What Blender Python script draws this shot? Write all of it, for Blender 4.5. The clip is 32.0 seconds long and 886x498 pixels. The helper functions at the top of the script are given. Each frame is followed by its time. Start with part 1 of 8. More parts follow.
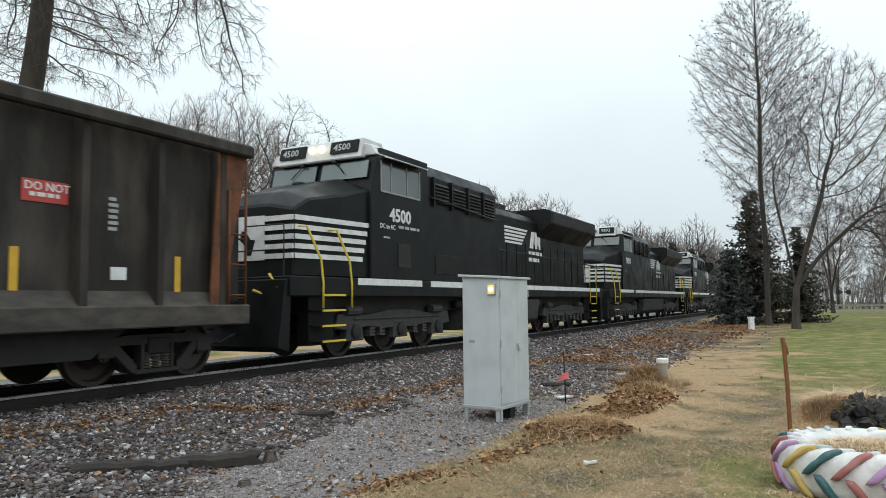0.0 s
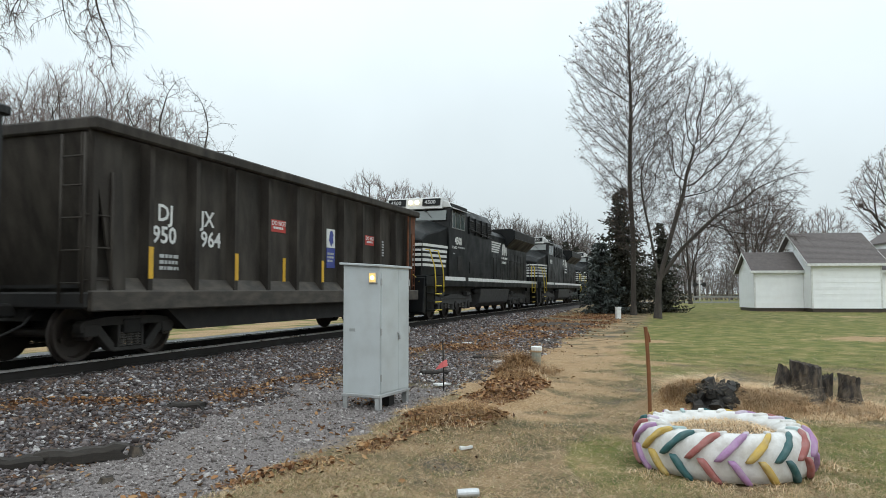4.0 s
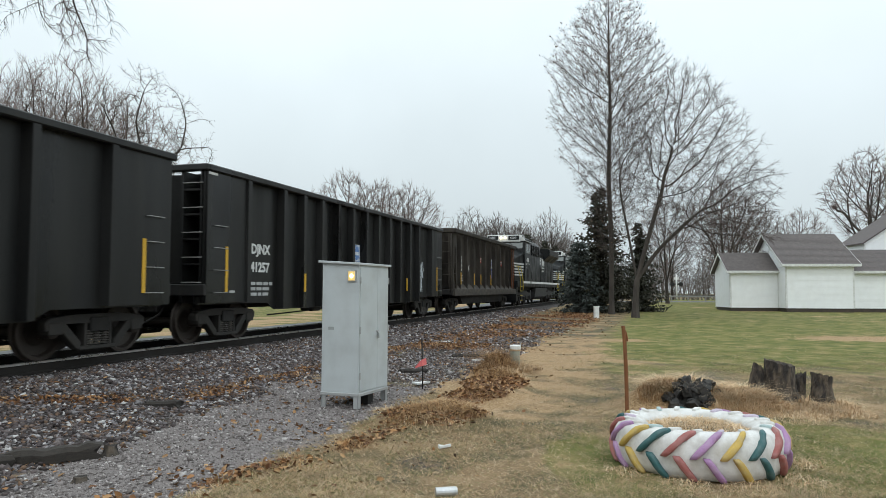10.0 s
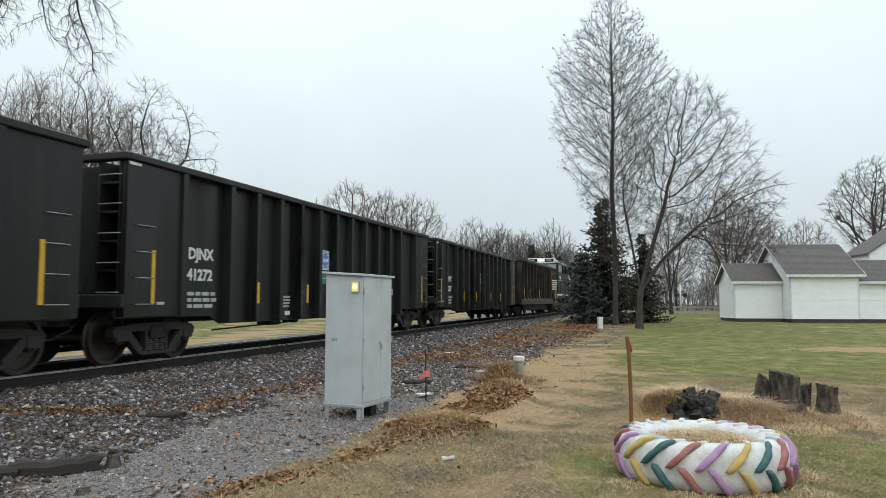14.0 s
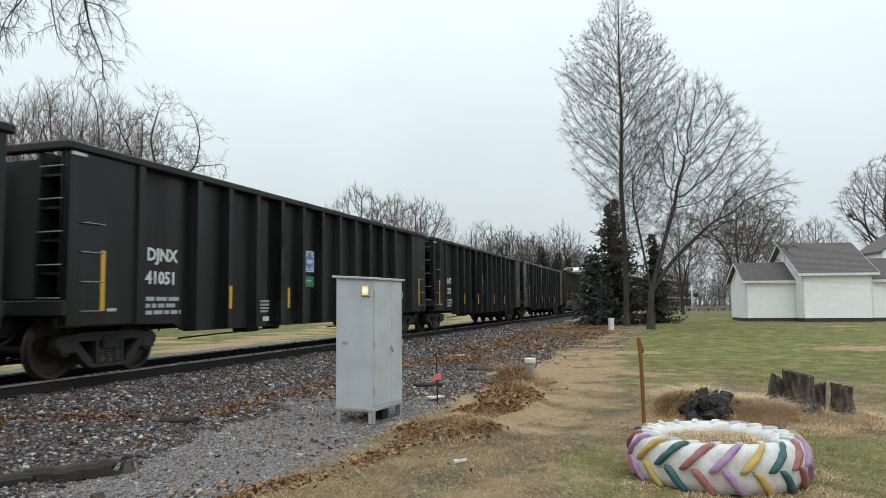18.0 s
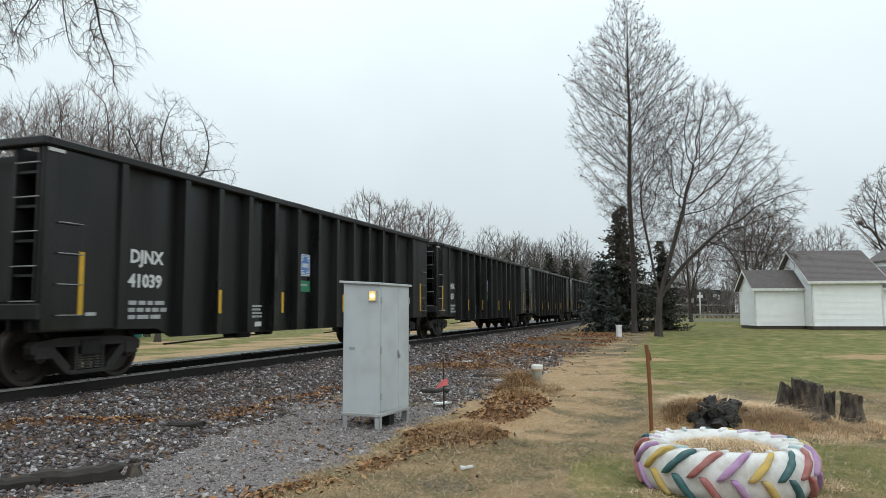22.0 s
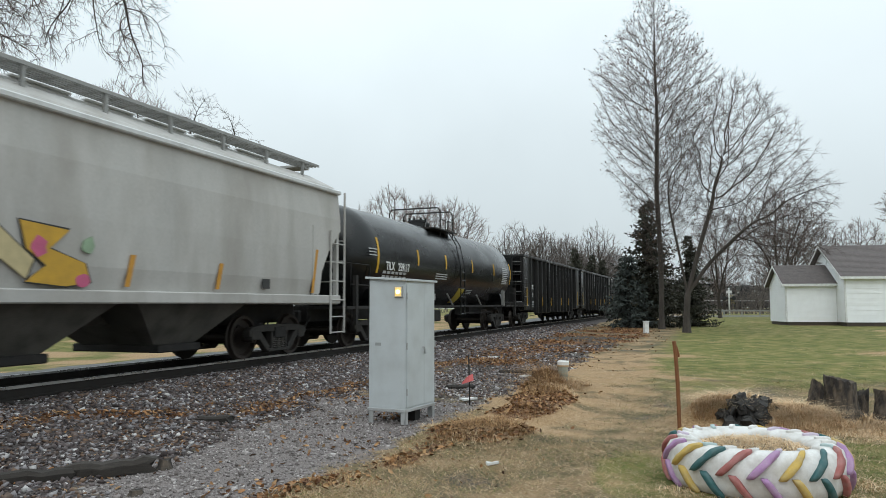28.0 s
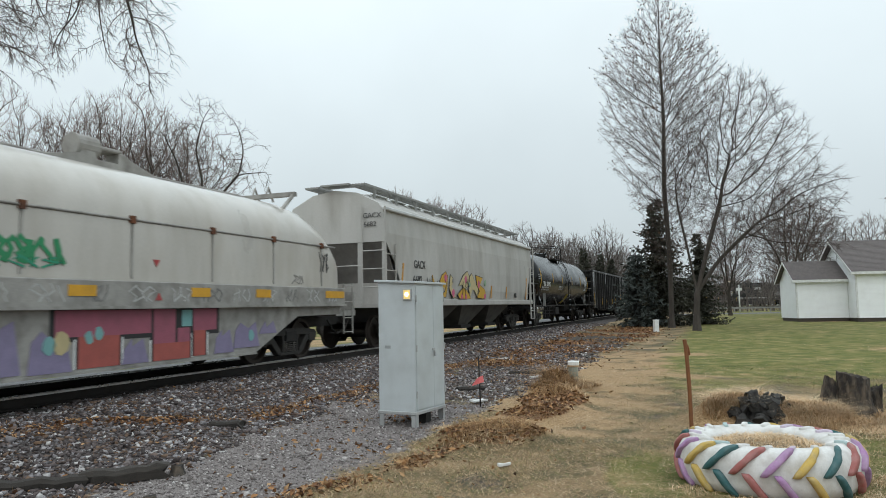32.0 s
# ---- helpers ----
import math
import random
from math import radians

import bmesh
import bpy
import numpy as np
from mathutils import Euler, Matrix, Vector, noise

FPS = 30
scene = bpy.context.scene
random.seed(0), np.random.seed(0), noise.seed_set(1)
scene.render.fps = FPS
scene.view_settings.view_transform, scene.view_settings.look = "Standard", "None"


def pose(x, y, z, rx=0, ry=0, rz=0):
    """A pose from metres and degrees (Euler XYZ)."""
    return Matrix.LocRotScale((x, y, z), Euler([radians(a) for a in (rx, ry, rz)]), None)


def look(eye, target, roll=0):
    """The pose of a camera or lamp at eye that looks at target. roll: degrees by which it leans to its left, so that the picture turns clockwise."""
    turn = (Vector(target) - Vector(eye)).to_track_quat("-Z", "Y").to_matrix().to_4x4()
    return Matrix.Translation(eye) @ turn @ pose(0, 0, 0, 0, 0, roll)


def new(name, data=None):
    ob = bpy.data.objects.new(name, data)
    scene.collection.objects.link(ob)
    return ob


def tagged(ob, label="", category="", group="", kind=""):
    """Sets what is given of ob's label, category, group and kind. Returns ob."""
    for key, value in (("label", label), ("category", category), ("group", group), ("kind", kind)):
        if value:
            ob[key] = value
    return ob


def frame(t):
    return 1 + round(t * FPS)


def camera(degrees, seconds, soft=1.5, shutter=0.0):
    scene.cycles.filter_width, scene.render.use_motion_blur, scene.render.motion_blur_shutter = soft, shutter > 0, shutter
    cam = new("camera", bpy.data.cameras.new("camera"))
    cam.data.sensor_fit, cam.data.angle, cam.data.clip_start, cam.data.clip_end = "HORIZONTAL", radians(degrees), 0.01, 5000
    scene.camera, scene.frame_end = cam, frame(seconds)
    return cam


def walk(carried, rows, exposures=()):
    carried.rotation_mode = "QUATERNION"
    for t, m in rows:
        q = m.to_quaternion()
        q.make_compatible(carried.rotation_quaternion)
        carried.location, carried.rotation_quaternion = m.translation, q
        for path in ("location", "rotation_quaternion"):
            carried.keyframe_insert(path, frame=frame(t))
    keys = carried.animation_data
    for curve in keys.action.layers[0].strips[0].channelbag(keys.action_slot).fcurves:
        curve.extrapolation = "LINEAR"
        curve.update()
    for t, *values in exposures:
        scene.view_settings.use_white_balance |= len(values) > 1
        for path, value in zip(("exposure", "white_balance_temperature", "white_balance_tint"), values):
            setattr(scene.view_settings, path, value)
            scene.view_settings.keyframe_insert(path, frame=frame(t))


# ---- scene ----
cam = camera(63.94, 32.0, soft=0.85, shutter=0.4)

EYE = 1.55          # the eye over the ground where the camera stands
walk(cam, [(t, pose(0, 0, EYE, 90 + pitch, 0, yaw) @ pose(0, 0, 0, 0, 0, roll)) for t, yaw, pitch, roll in (
    (0, 11.13, 4.59, -0.58),
    (0.5, 10.31, 4.46, -0.98),
    (1, 9.08, 4.11, -0.70),
    (1.5, 5.72, 3.87, -0.45),
    (2, 3.90, 3.81, -0.30),
    (2.5, 3.31, 3.66, -0.54),
    (3, 2.63, 3.54, 0.16),
    (3.5, 2.03, 3.57, 0.27),
    (5.5, 0.85, 3.71, -0.75),
    (6, 0.60, 3.57, -0.67),
    (6.5, 0.20, 3.30, -0.51),
    (7, 0.13, 3.21, -0.11),
    (7.5, 0.17, 3.16, -0.22),
    (8, 0.29, 3.21, -0.12),
    (8.5, 0.18, 3.14, 0.03),
    (9, 0.00, 3.30, 0.00),
    (9.5, 0.01, 3.37, 0.06),
    (10, -0.01, 3.51, 0.18),
    (10.5, 0.02, 3.85, -0.10),
    (11, -0.07, 4.32, -0.27),
    (11.5, -0.15, 4.53, -0.13),
    (12, -0.01, 4.54, 0.32),
    (12.5, 0.17, 4.48, 0.57),
    (13, 0.16, 4.68, 0.64),
    (13.5, 0.18, 4.59, 0.48),
    (14, 0.26, 4.39, 0.13),
    (14.5, 0.37, 4.29, -0.06),
    (16.5, 0.82, 4.54, -0.29),
    (17, 0.89, 4.59, -0.41),
    (17.5, 0.95, 4.63, -0.34),
    (18, 1.04, 4.61, -0.46),
    (18.5, 1.03, 4.64, -0.37),
    (19, 1.10, 4.68, -0.31),
    (19.5, 1.21, 4.69, -0.28),
    (20, 1.39, 4.70, -0.16),
    (20.5, 1.45, 4.81, 0.00),
    (21, 1.44, 4.92, 0.10),
    (21.5, 1.49, 4.98, 0.08),
    (22, 1.64, 5.08, -0.12),
    (22.5, 1.72, 5.22, 0.11),
    (23, 1.70, 5.25, 0.19),
    (23.5, 1.81, 5.27, 0.21),
    (24, 1.95, 5.26, 0.04),
    (24.5, 2.05, 5.36, 0.11),
    (25, 2.33, 5.30, 0.31),
    (25.5, 2.74, 5.19, -0.08),
    (26, 3.08, 5.04, -0.13),
    (26.5, 3.27, 4.89, -0.25),
    (28.5, 3.80, 4.75, -0.06),
    (29, 3.89, 4.84, -0.10),
    (29.5, 3.98, 4.78, -0.21),
    (30, 3.98, 4.75, -0.41),
    (30.5, 4.09, 4.68, -0.43),
    (31, 4.09, 4.61, -0.52),
    (31.5, 4.22, 4.65, -0.61),
    (32, 4.33, 4.92, -1.04),
)], exposures=((0, 0.0), (3, -0.04), (12, -0.10), (22, -0.13), (26, -0.13), (30, -0.19), (32, -0.22)))

# ---- light: an even overcast sky, three times as bright overhead as at the horizon ----
world = bpy.data.worlds.new("overcast")
scene.world = world
world.use_nodes = True
wn, wl = world.node_tree.nodes, world.node_tree.links
wn.clear()
sky = wn.new("ShaderNodeTexSky")
sky.sky_type = "NISHITA"
sky.sun_disc = False
sky.sun_elevation, sky.sun_rotation = radians(42), radians(200)
sky.dust_density, sky.air_density = 6.0, 1.0
wtc = wn.new("ShaderNodeTexCoord")
wsep = wn.new("ShaderNodeSeparateXYZ")
wl.new(wtc.outputs["Generated"], wsep.inputs[0])
wgrad = wn.new("ShaderNodeMapRange")
wgrad.inputs["From Min"].default_value, wgrad.inputs["From Max"].default_value = 0.0, 1.0
wgrad.inputs["To Min"].default_value, wgrad.inputs["To Max"].default_value = 0.70, 1.75
wl.new(wsep.outputs["Z"], wgrad.inputs["Value"])
wnoise = wn.new("ShaderNodeTexNoise")
wnoise.inputs["Scale"].default_value, wnoise.inputs["Detail"].default_value = 2.2, 5.0
wl.new(wtc.outputs["Generated"], wnoise.inputs["Vector"])
wcl = wn.new("ShaderNodeMapRange")
wcl.inputs["From Min"].default_value, wcl.inputs["From Max"].default_value = 0.3, 0.7
wcl.inputs["To Min"].default_value, wcl.inputs["To Max"].default_value = 0.93, 1.06
wl.new(wnoise.outputs["Fac"], wcl.inputs["Value"])
wmul = wn.new("ShaderNodeMath")
wmul.operation = "MULTIPLY"
wl.new(wgrad.outputs[0], wmul.inputs[0])
wl.new(wcl.outputs[0], wmul.inputs[1])
wtint = wn.new("ShaderNodeVectorMath")
wtint.operation = "SCALE"
wtint.inputs[0].default_value = (0.885, 1.0, 1.045)
wl.new(wmul.outputs[0], wtint.inputs["Scale"])
wb1, wb2, wadd, wout = wn.new("ShaderNodeBackground"), wn.new("ShaderNodeBackground"), wn.new("ShaderNodeAddShader"), wn.new("ShaderNodeOutputWorld")
wl.new(sky.outputs[0], wb1.inputs["Color"])
wb1.inputs["Strength"].default_value = 0.008
wl.new(wtint.outputs[0], wb2.inputs["Color"])
wb2.inputs["Strength"].default_value = 1.0
wl.new(wb1.outputs[0], wadd.inputs[0])
wl.new(wb2.outputs[0], wadd.inputs[1])
wl.new(wadd.outputs[0], wout.inputs["Surface"])
sun = new("sun", bpy.data.lights.new("sun", "SUN"))
sun.data.energy, sun.data.angle, sun.data.color = 0.5, radians(70), (1.0, 0.98, 0.95)
sun.matrix_world = look((-10, -30, 40), (0, 0, 0))
scene.view_settings.exposure = 0.0


# ---- materials ----
def mat(name, colour, rough=0.6, metal=0.0, vary=0.25, scale=3.0, grain=60.0, bump=0.15, dirt=None, dirt_amount=0.4, spec=0.5, coat=0.0, island=0.0, obrand=0.0, stretch=None, glow=0.0, patchy=0.12):
    m = bpy.data.materials.new(name)
    m.use_nodes = True
    n, k = m.node_tree.nodes, m.node_tree.links
    b = n["Principled BSDF"]
    b.inputs["Metallic"].default_value = metal
    b.inputs["Specular IOR Level"].default_value = spec
    b.inputs["Coat Weight"].default_value = coat
    tc = n.new("ShaderNodeTexCoord")
    src = tc.outputs["Object"]
    if stretch:
        mp = n.new("ShaderNodeMapping")
        mp.inputs["Scale"].default_value = stretch
        k.new(src, mp.inputs["Vector"])
        src = mp.outputs[0]
    big, fine = n.new("ShaderNodeTexNoise"), n.new("ShaderNodeTexNoise")
    big.inputs["Scale"].default_value, big.inputs["Detail"].default_value = scale, 6.0
    fine.inputs["Scale"].default_value, fine.inputs["Detail"].default_value = grain, 3.0
    k.new(src, big.inputs["Vector"])
    k.new(src, fine.inputs["Vector"])
    add = n.new("ShaderNodeMath")
    add.operation = "MULTIPLY_ADD"
    add.inputs[1].default_value = 0.65
    k.new(big.outputs["Fac"], add.inputs[0])
    sc = n.new("ShaderNodeMath")
    sc.operation = "MULTIPLY"
    sc.inputs[1].default_value = 0.35
    k.new(fine.outputs["Fac"], sc.inputs[0])
    k.new(sc.outputs[0], add.inputs[2])
    mr = n.new("ShaderNodeMapRange")
    mr.inputs["From Min"].default_value, mr.inputs["From Max"].default_value = 0.3, 0.7
    mr.inputs["To Min"].default_value, mr.inputs["To Max"].default_value = 1 - vary, 1 + vary
    k.new(add.outputs[0], mr.inputs["Value"])
    val = mr.outputs[0]
    if island or obrand:
        g = n.new("ShaderNodeNewGeometry") if island else n.new("ShaderNodeObjectInfo")
        r = n.new("ShaderNodeMapRange")
        amt = island or obrand
        r.inputs["To Min"].default_value, r.inputs["To Max"].default_value = 1 - amt, 1 + amt
        k.new(g.outputs["Random Per Island" if island else "Random"], r.inputs["Value"])
        mm = n.new("ShaderNodeMath")
        mm.operation = "MULTIPLY"
        k.new(val, mm.inputs[0])
        k.new(r.outputs[0], mm.inputs[1])
        val = mm.outputs[0]
    vs = n.new("ShaderNodeVectorMath")
    vs.operation = "SCALE"
    vs.inputs[0].default_value = colour
    k.new(val, vs.inputs["Scale"])
    out = vs.outputs[0]
    if dirt:
        dn = n.new("ShaderNodeTexNoise")
        dn.inputs["Scale"].default_value, dn.inputs["Detail"].default_value = scale * 1.7, 8.0
        k.new(src, dn.inputs["Vector"])
        dr = n.new("ShaderNodeMapRange")
        dr.inputs["From Min"].default_value, dr.inputs["From Max"].default_value = 0.42, 0.72
        dr.inputs["To Max"].default_value = dirt_amount
        k.new(dn.outputs["Fac"], dr.inputs["Value"])
        mx = n.new("ShaderNodeMix")
        mx.data_type = "RGBA"
        mx.inputs["B"].default_value = (*dirt, 1)
        for s in mx.inputs:
            if s.name == "A" and s.type == "RGBA":
                k.new(out, s)
            if s.name == "B" and s.type == "RGBA":
                s.default_value = (*dirt, 1)
        k.new(dr.outputs[0], mx.inputs["Factor"])
        out = [o for o in mx.outputs if o.type == "RGBA"][0]
    k.new(out, b.inputs["Base Color"])
    rr = n.new("ShaderNodeMapRange")
    rr.inputs["To Min"].default_value, rr.inputs["To Max"].default_value = max(0.02, rough - patchy), min(1, rough + patchy)
    rr.inputs["From Min"].default_value, rr.inputs["From Max"].default_value = 0.25, 0.75
    k.new(big.outputs["Fac"], rr.inputs["Value"])
    k.new(rr.outputs[0], b.inputs["Roughness"])
    if bump:
        bp = n.new("ShaderNodeBump")
        bp.inputs["Strength"].default_value = bump
        bp.inputs["Distance"].default_value = 0.01
        k.new(add.outputs[0], bp.inputs["Height"])
        k.new(bp.outputs[0], b.inputs["Normal"])
    if glow:
        k.new(out, b.inputs["Emission Color"])
        b.inputs["Emission Strength"].default_value = glow
    return m


BLACKCAR = mat("black car paint", (0.0095, 0.0096, 0.0096), 0.36, vary=0.8, scale=1.1, bump=0.1, dirt=(0.028, 0.027, 0.025), dirt_amount=0.5, stretch=(1.3, 1, 0.2), spec=0.30, patchy=0.28)
OLDCAR = mat("grimy brown car paint", (0.028, 0.0235, 0.0195), 0.68, vary=0.5, scale=1.6, bump=0.3, dirt=(0.085, 0.074, 0.062), dirt_amount=0.7, stretch=(1, 1, 0.35), spec=0.25)
OLDSILL = mat("dusty brown sill paint", (0.040, 0.034, 0.028), 0.75, vary=0.5, scale=2.5, bump=0.3, dirt=(0.115, 0.096, 0.076), dirt_amount=0.6, stretch=(0.6, 1, 1.5))
RUST = mat("orange rust", (0.16, 0.055, 0.022), 0.85, vary=0.45, scale=2.5, bump=0.4, dirt=(0.035, 0.02, 0.015), dirt_amount=0.7)
LOCOBLACK = mat("black locomotive paint", (0.007, 0.0082, 0.009), 0.44, vary=0.4, scale=1.4, bump=0.05, dirt=(0.022, 0.020, 0.018), dirt_amount=0.4, spec=0.16, patchy=0.18)
TANKBLACK = mat("glossy black tank paint", (0.006, 0.007, 0.007), 0.24, vary=0.3, scale=0.6, bump=0.01, dirt=(0.014, 0.014, 0.014), dirt_amount=0.25, spec=0.42)
UNDER = mat("grimy underframe", (0.011, 0.010, 0.0095), 0.75, vary=0.5, scale=3, bump=0.4, dirt=(0.035, 0.029, 0.024), dirt_amount=0.4)
SPRINGSTEEL = mat("dusty coil springs", (0.075, 0.068, 0.060), 0.7, vary=0.3, scale=6, bump=0.2)
SIDEFRAME = mat("grimy cast side frame", (0.022, 0.020, 0.018), 0.75, vary=0.4, scale=4, bump=0.4, dirt=(0.05, 0.042, 0.034), dirt_amount=0.4)
TRUCKGREY = mat("dusty grey truck", (0.042, 0.041, 0.040), 0.75, vary=0.4, scale=4, bump=0.4, dirt=(0.016, 0.014, 0.013), dirt_amount=0.6)
WHEEL = mat("brown wheel steel", (0.035, 0.027, 0.022), 0.6, metal=0.3, vary=0.4, scale=3, bump=0.3)
TREAD = mat("polished tread", (0.45, 0.45, 0.46), 0.35, metal=1.0, vary=0.2)
WHITE = mat("white paint", (0.72, 0.73, 0.72), 0.6, vary=0.12, scale=4, dirt=(0.3, 0.28, 0.25), dirt_amount=0.3)
DULLWHITE = mat("dull white stencil", (0.42, 0.43, 0.43), 0.7, vary=0.25, scale=6)
YELLOW = mat("yellow paint", (0.62, 0.36, 0.025), 0.5, vary=0.15, scale=5)
RAILYELLOW = mat("bright yellow handrail", (0.66, 0.50, 0.05), 0.45, vary=0.1)
REDSIGN = mat("red sign", (0.45, 0.05, 0.04), 0.55, vary=0.15)
BLUESIGN = mat("blue sign", (0.10, 0.22, 0.50), 0.5, vary=0.15)
GREENSIGN = mat("green sign", (0.03, 0.20, 0.10), 0.5, vary=0.15)
# base colour raised towards teal to stand for the sky's reflection
GLASSDARK = mat("glass tinted for reflected sky", (0.075, 0.10, 0.10), 0.06, vary=0.05, bump=0, spec=0.9)
SILVERROOF = mat("pale roof paint", (0.62, 0.63, 0.63), 0.55, vary=0.12, scale=2, dirt=(0.25, 0.24, 0.22), dirt_amount=0.3)
HOPPERGREY = mat("pale grey hopper paint", (0.44, 0.43, 0.41), 0.6, vary=0.2, scale=0.9, bump=0.08, dirt=(0.26, 0.235, 0.205), dirt_amount=0.6, stretch=(1, 1, 0.3))
# bays and centre sill: much darker grey than the shell
HOPPERDARK = mat("dark grey hopper underside", (0.085, 0.08, 0.07), 0.75, vary=0.4, scale=1.5, dirt=(0.03, 0.028, 0.025), dirt_amount=0.7)
# end sheets: stains, with the recess's shade put into the darker grey
HOPPERRECESS = mat("stained and shade-darkened hopper end sheet", (0.17, 0.16, 0.15), 0.7, vary=0.4, scale=1.5, dirt=(0.08, 0.075, 0.068), dirt_amount=0.6)
COILWHITE = mat("white coil hood", (0.47, 0.445, 0.405), 0.34, coat=0.6, vary=0.14, scale=1.2, bump=0.04, dirt=(0.33, 0.29, 0.235), dirt_amount=0.6, stretch=(1, 1, 0.3))
COILBODY = mat("stained white car body", (0.30, 0.29, 0.27), 0.65, vary=0.25, scale=2.2, dirt=(0.11, 0.10, 0.088), dirt_amount=0.65)
GALV = mat("galvanised grating", (0.30, 0.30, 0.29), 0.55, metal=0.5, vary=0.2)
RAILSTEEL = mat("worn rail head", (0.42, 0.41, 0.40), 0.3, metal=0.9, vary=0.2, stretch=(1, 1, 1))
RAILRUST = mat("rusty rail web", (0.013, 0.010, 0.008), 0.85, vary=0.4, bump=0.3)
TIE = mat("weathered timber tie", (0.032, 0.027, 0.023), 0.9, vary=0.45, scale=8, bump=0.6, obrand=0.3, stretch=(1, 8, 8))
LAMPGLOW = mat("headlight lens", (1.0, 0.86, 0.55), 0.3, vary=0.02, bump=0, glow=2.2)
PAINTS = {}


def piecemeal(name, stops, rough=0.85, scale=10.0, vary=0.25):
    """A material whose loose pieces each take a colour of their own from a ramp."""
    m = mat(name, (1, 1, 1), rough, vary=vary, scale=scale, bump=0.2)
    n, k = m.node_tree.nodes, m.node_tree.links
    g, r = n.new("ShaderNodeNewGeometry"), n.new("ShaderNodeValToRGB")
    e = r.color_ramp.elements
    while len(e) < len(stops):
        e.new(0.5)
    for q, (p, c) in zip(e, stops):
        q.position, q.color = p, (*c, 1)
    k.new(g.outputs["Random Per Island"], r.inputs[0])
    for q in n:
        if q.type == "VECT_MATH" and q.operation == "SCALE":
            k.new(r.outputs[0], q.inputs[0])
    return m



def paint(name, c, rough=0.55):
    if name not in PAINTS:
        PAINTS[name] = mat(name, c, rough, vary=0.18, scale=5, bump=0.05)
    return PAINTS[name]


# ---- mesh helpers ----
def box(bm, x0, x1, y0, y1, z0, z1):
    v = [bm.verts.new(p) for p in ((x0, y0, z0), (x1, y0, z0), (x1, y1, z0), (x0, y1, z0), (x0, y0, z1), (x1, y0, z1), (x1, y1, z1), (x0, y1, z1))]
    for f in ((0, 3, 2, 1), (4, 5, 6, 7), (0, 1, 5, 4), (1, 2, 6, 5), (2, 3, 7, 6), (3, 0, 4, 7)):
        bm.faces.new([v[i] for i in f])
    return v


def prism(bm, pts, a0, a1, axis="y"):
    """A closed outline of (u, v) pushed along an axis: y takes (x, z), x takes (y, z), z takes (x, y)."""
    def at(u, v, a):
        return (u, a, v) if axis == "y" else (a, u, v) if axis == "x" else (u, v, a)
    lo = [bm.verts.new(at(u, v, a0)) for u, v in pts]
    hi = [bm.verts.new(at(u, v, a1)) for u, v in pts]
    n = len(pts)
    for i in range(n):
        bm.faces.new((lo[i], lo[(i + 1) % n], hi[(i + 1) % n], hi[i]))
    bm.faces.new(lo[::-1])
    bm.faces.new(hi)


def tube(bm, pts, r, sides=6, r1=None):
    """A round bar through points; r to r1 along it."""
    pts = [Vector(p) for p in pts]
    rings = []
    for i, p in enumerate(pts):
        d = (pts[min(i + 1, len(pts) - 1)] - pts[max(i - 1, 0)]).normalized()
        a = d.cross(Vector((0, 0, 1)) if abs(d.z) < 0.95 else Vector((1, 0, 0))).normalized()
        b = d.cross(a)
        rr = r if r1 is None else r + (r1 - r) * i / (len(pts) - 1)
        rings.append([bm.verts.new(p + (a * math.cos(q) + b * math.sin(q)) * rr) for q in (2 * math.pi * j / sides for j in range(sides))])
    for q, w in zip(rings, rings[1:]):
        for j in range(sides):
            bm.faces.new((q[j], q[(j + 1) % sides], w[(j + 1) % sides], w[j]))
    bm.faces.new(rings[0][::-1])
    bm.faces.new(rings[-1])


def lathe(bm, prof, sides=24, axis="y"):
    """Turns an outline of (radius, place along the axis)."""
    rings = []
    for r, a in prof:
        ring = []
        for j in range(sides):
            q = 2 * math.pi * j / sides
            u, w = r * math.cos(q), r * math.sin(q)
            ring.append(bm.verts.new((u, a, w) if axis == "y" else (a, u, w) if axis == "x" else (u, w, a)))
        rings.append(ring)
    for q, w in zip(rings, rings[1:]):
        for j in range(sides):
            bm.faces.new((q[j], q[(j + 1) % sides], w[(j + 1) % sides], w[j]))
    bm.faces.new(rings[0][::-1])
    bm.faces.new(rings[-1])


def mesh(name, bm, material, bevel=0.0, smooth=False):
    if bevel:
        bmesh.ops.bevel(bm, geom=bm.edges[:], offset=bevel, segments=1, affect="EDGES", clamp_overlap=True)
    bmesh.ops.recalc_face_normals(bm, faces=bm.faces[:])
    me = bpy.data.meshes.new(name)
    bm.to_mesh(me)
    bm.free()
    for m in (material if isinstance(material, (list, tuple)) else (material,)):
        me.materials.append(m)
    if smooth:
        me.shade_smooth()
    return me


def part(name, bm, material, parent=None, label="", at=None, bevel=0.0, smooth=False):
    ob = new(name, bm if isinstance(bm, bpy.types.Mesh) else mesh(name, bm, material, bevel, smooth))
    if parent is not None:
        ob.parent = parent
    if at is not None:
        ob.matrix_basis = at
    if label:
        tagged(ob, label)
    return ob


def pbox(name, dims, material, parent, label="", bevel=0.0, at=None):
    bm = bmesh.new()
    box(bm, *dims)
    return part(name, bm, material, parent, label, at, bevel)


def ptube(name, lines, r, material, parent, label="", sides=6):
    bm = bmesh.new()
    for pts in lines:
        tube(bm, pts, r, sides)
    return part(name, bm, material, parent, label, smooth=True)


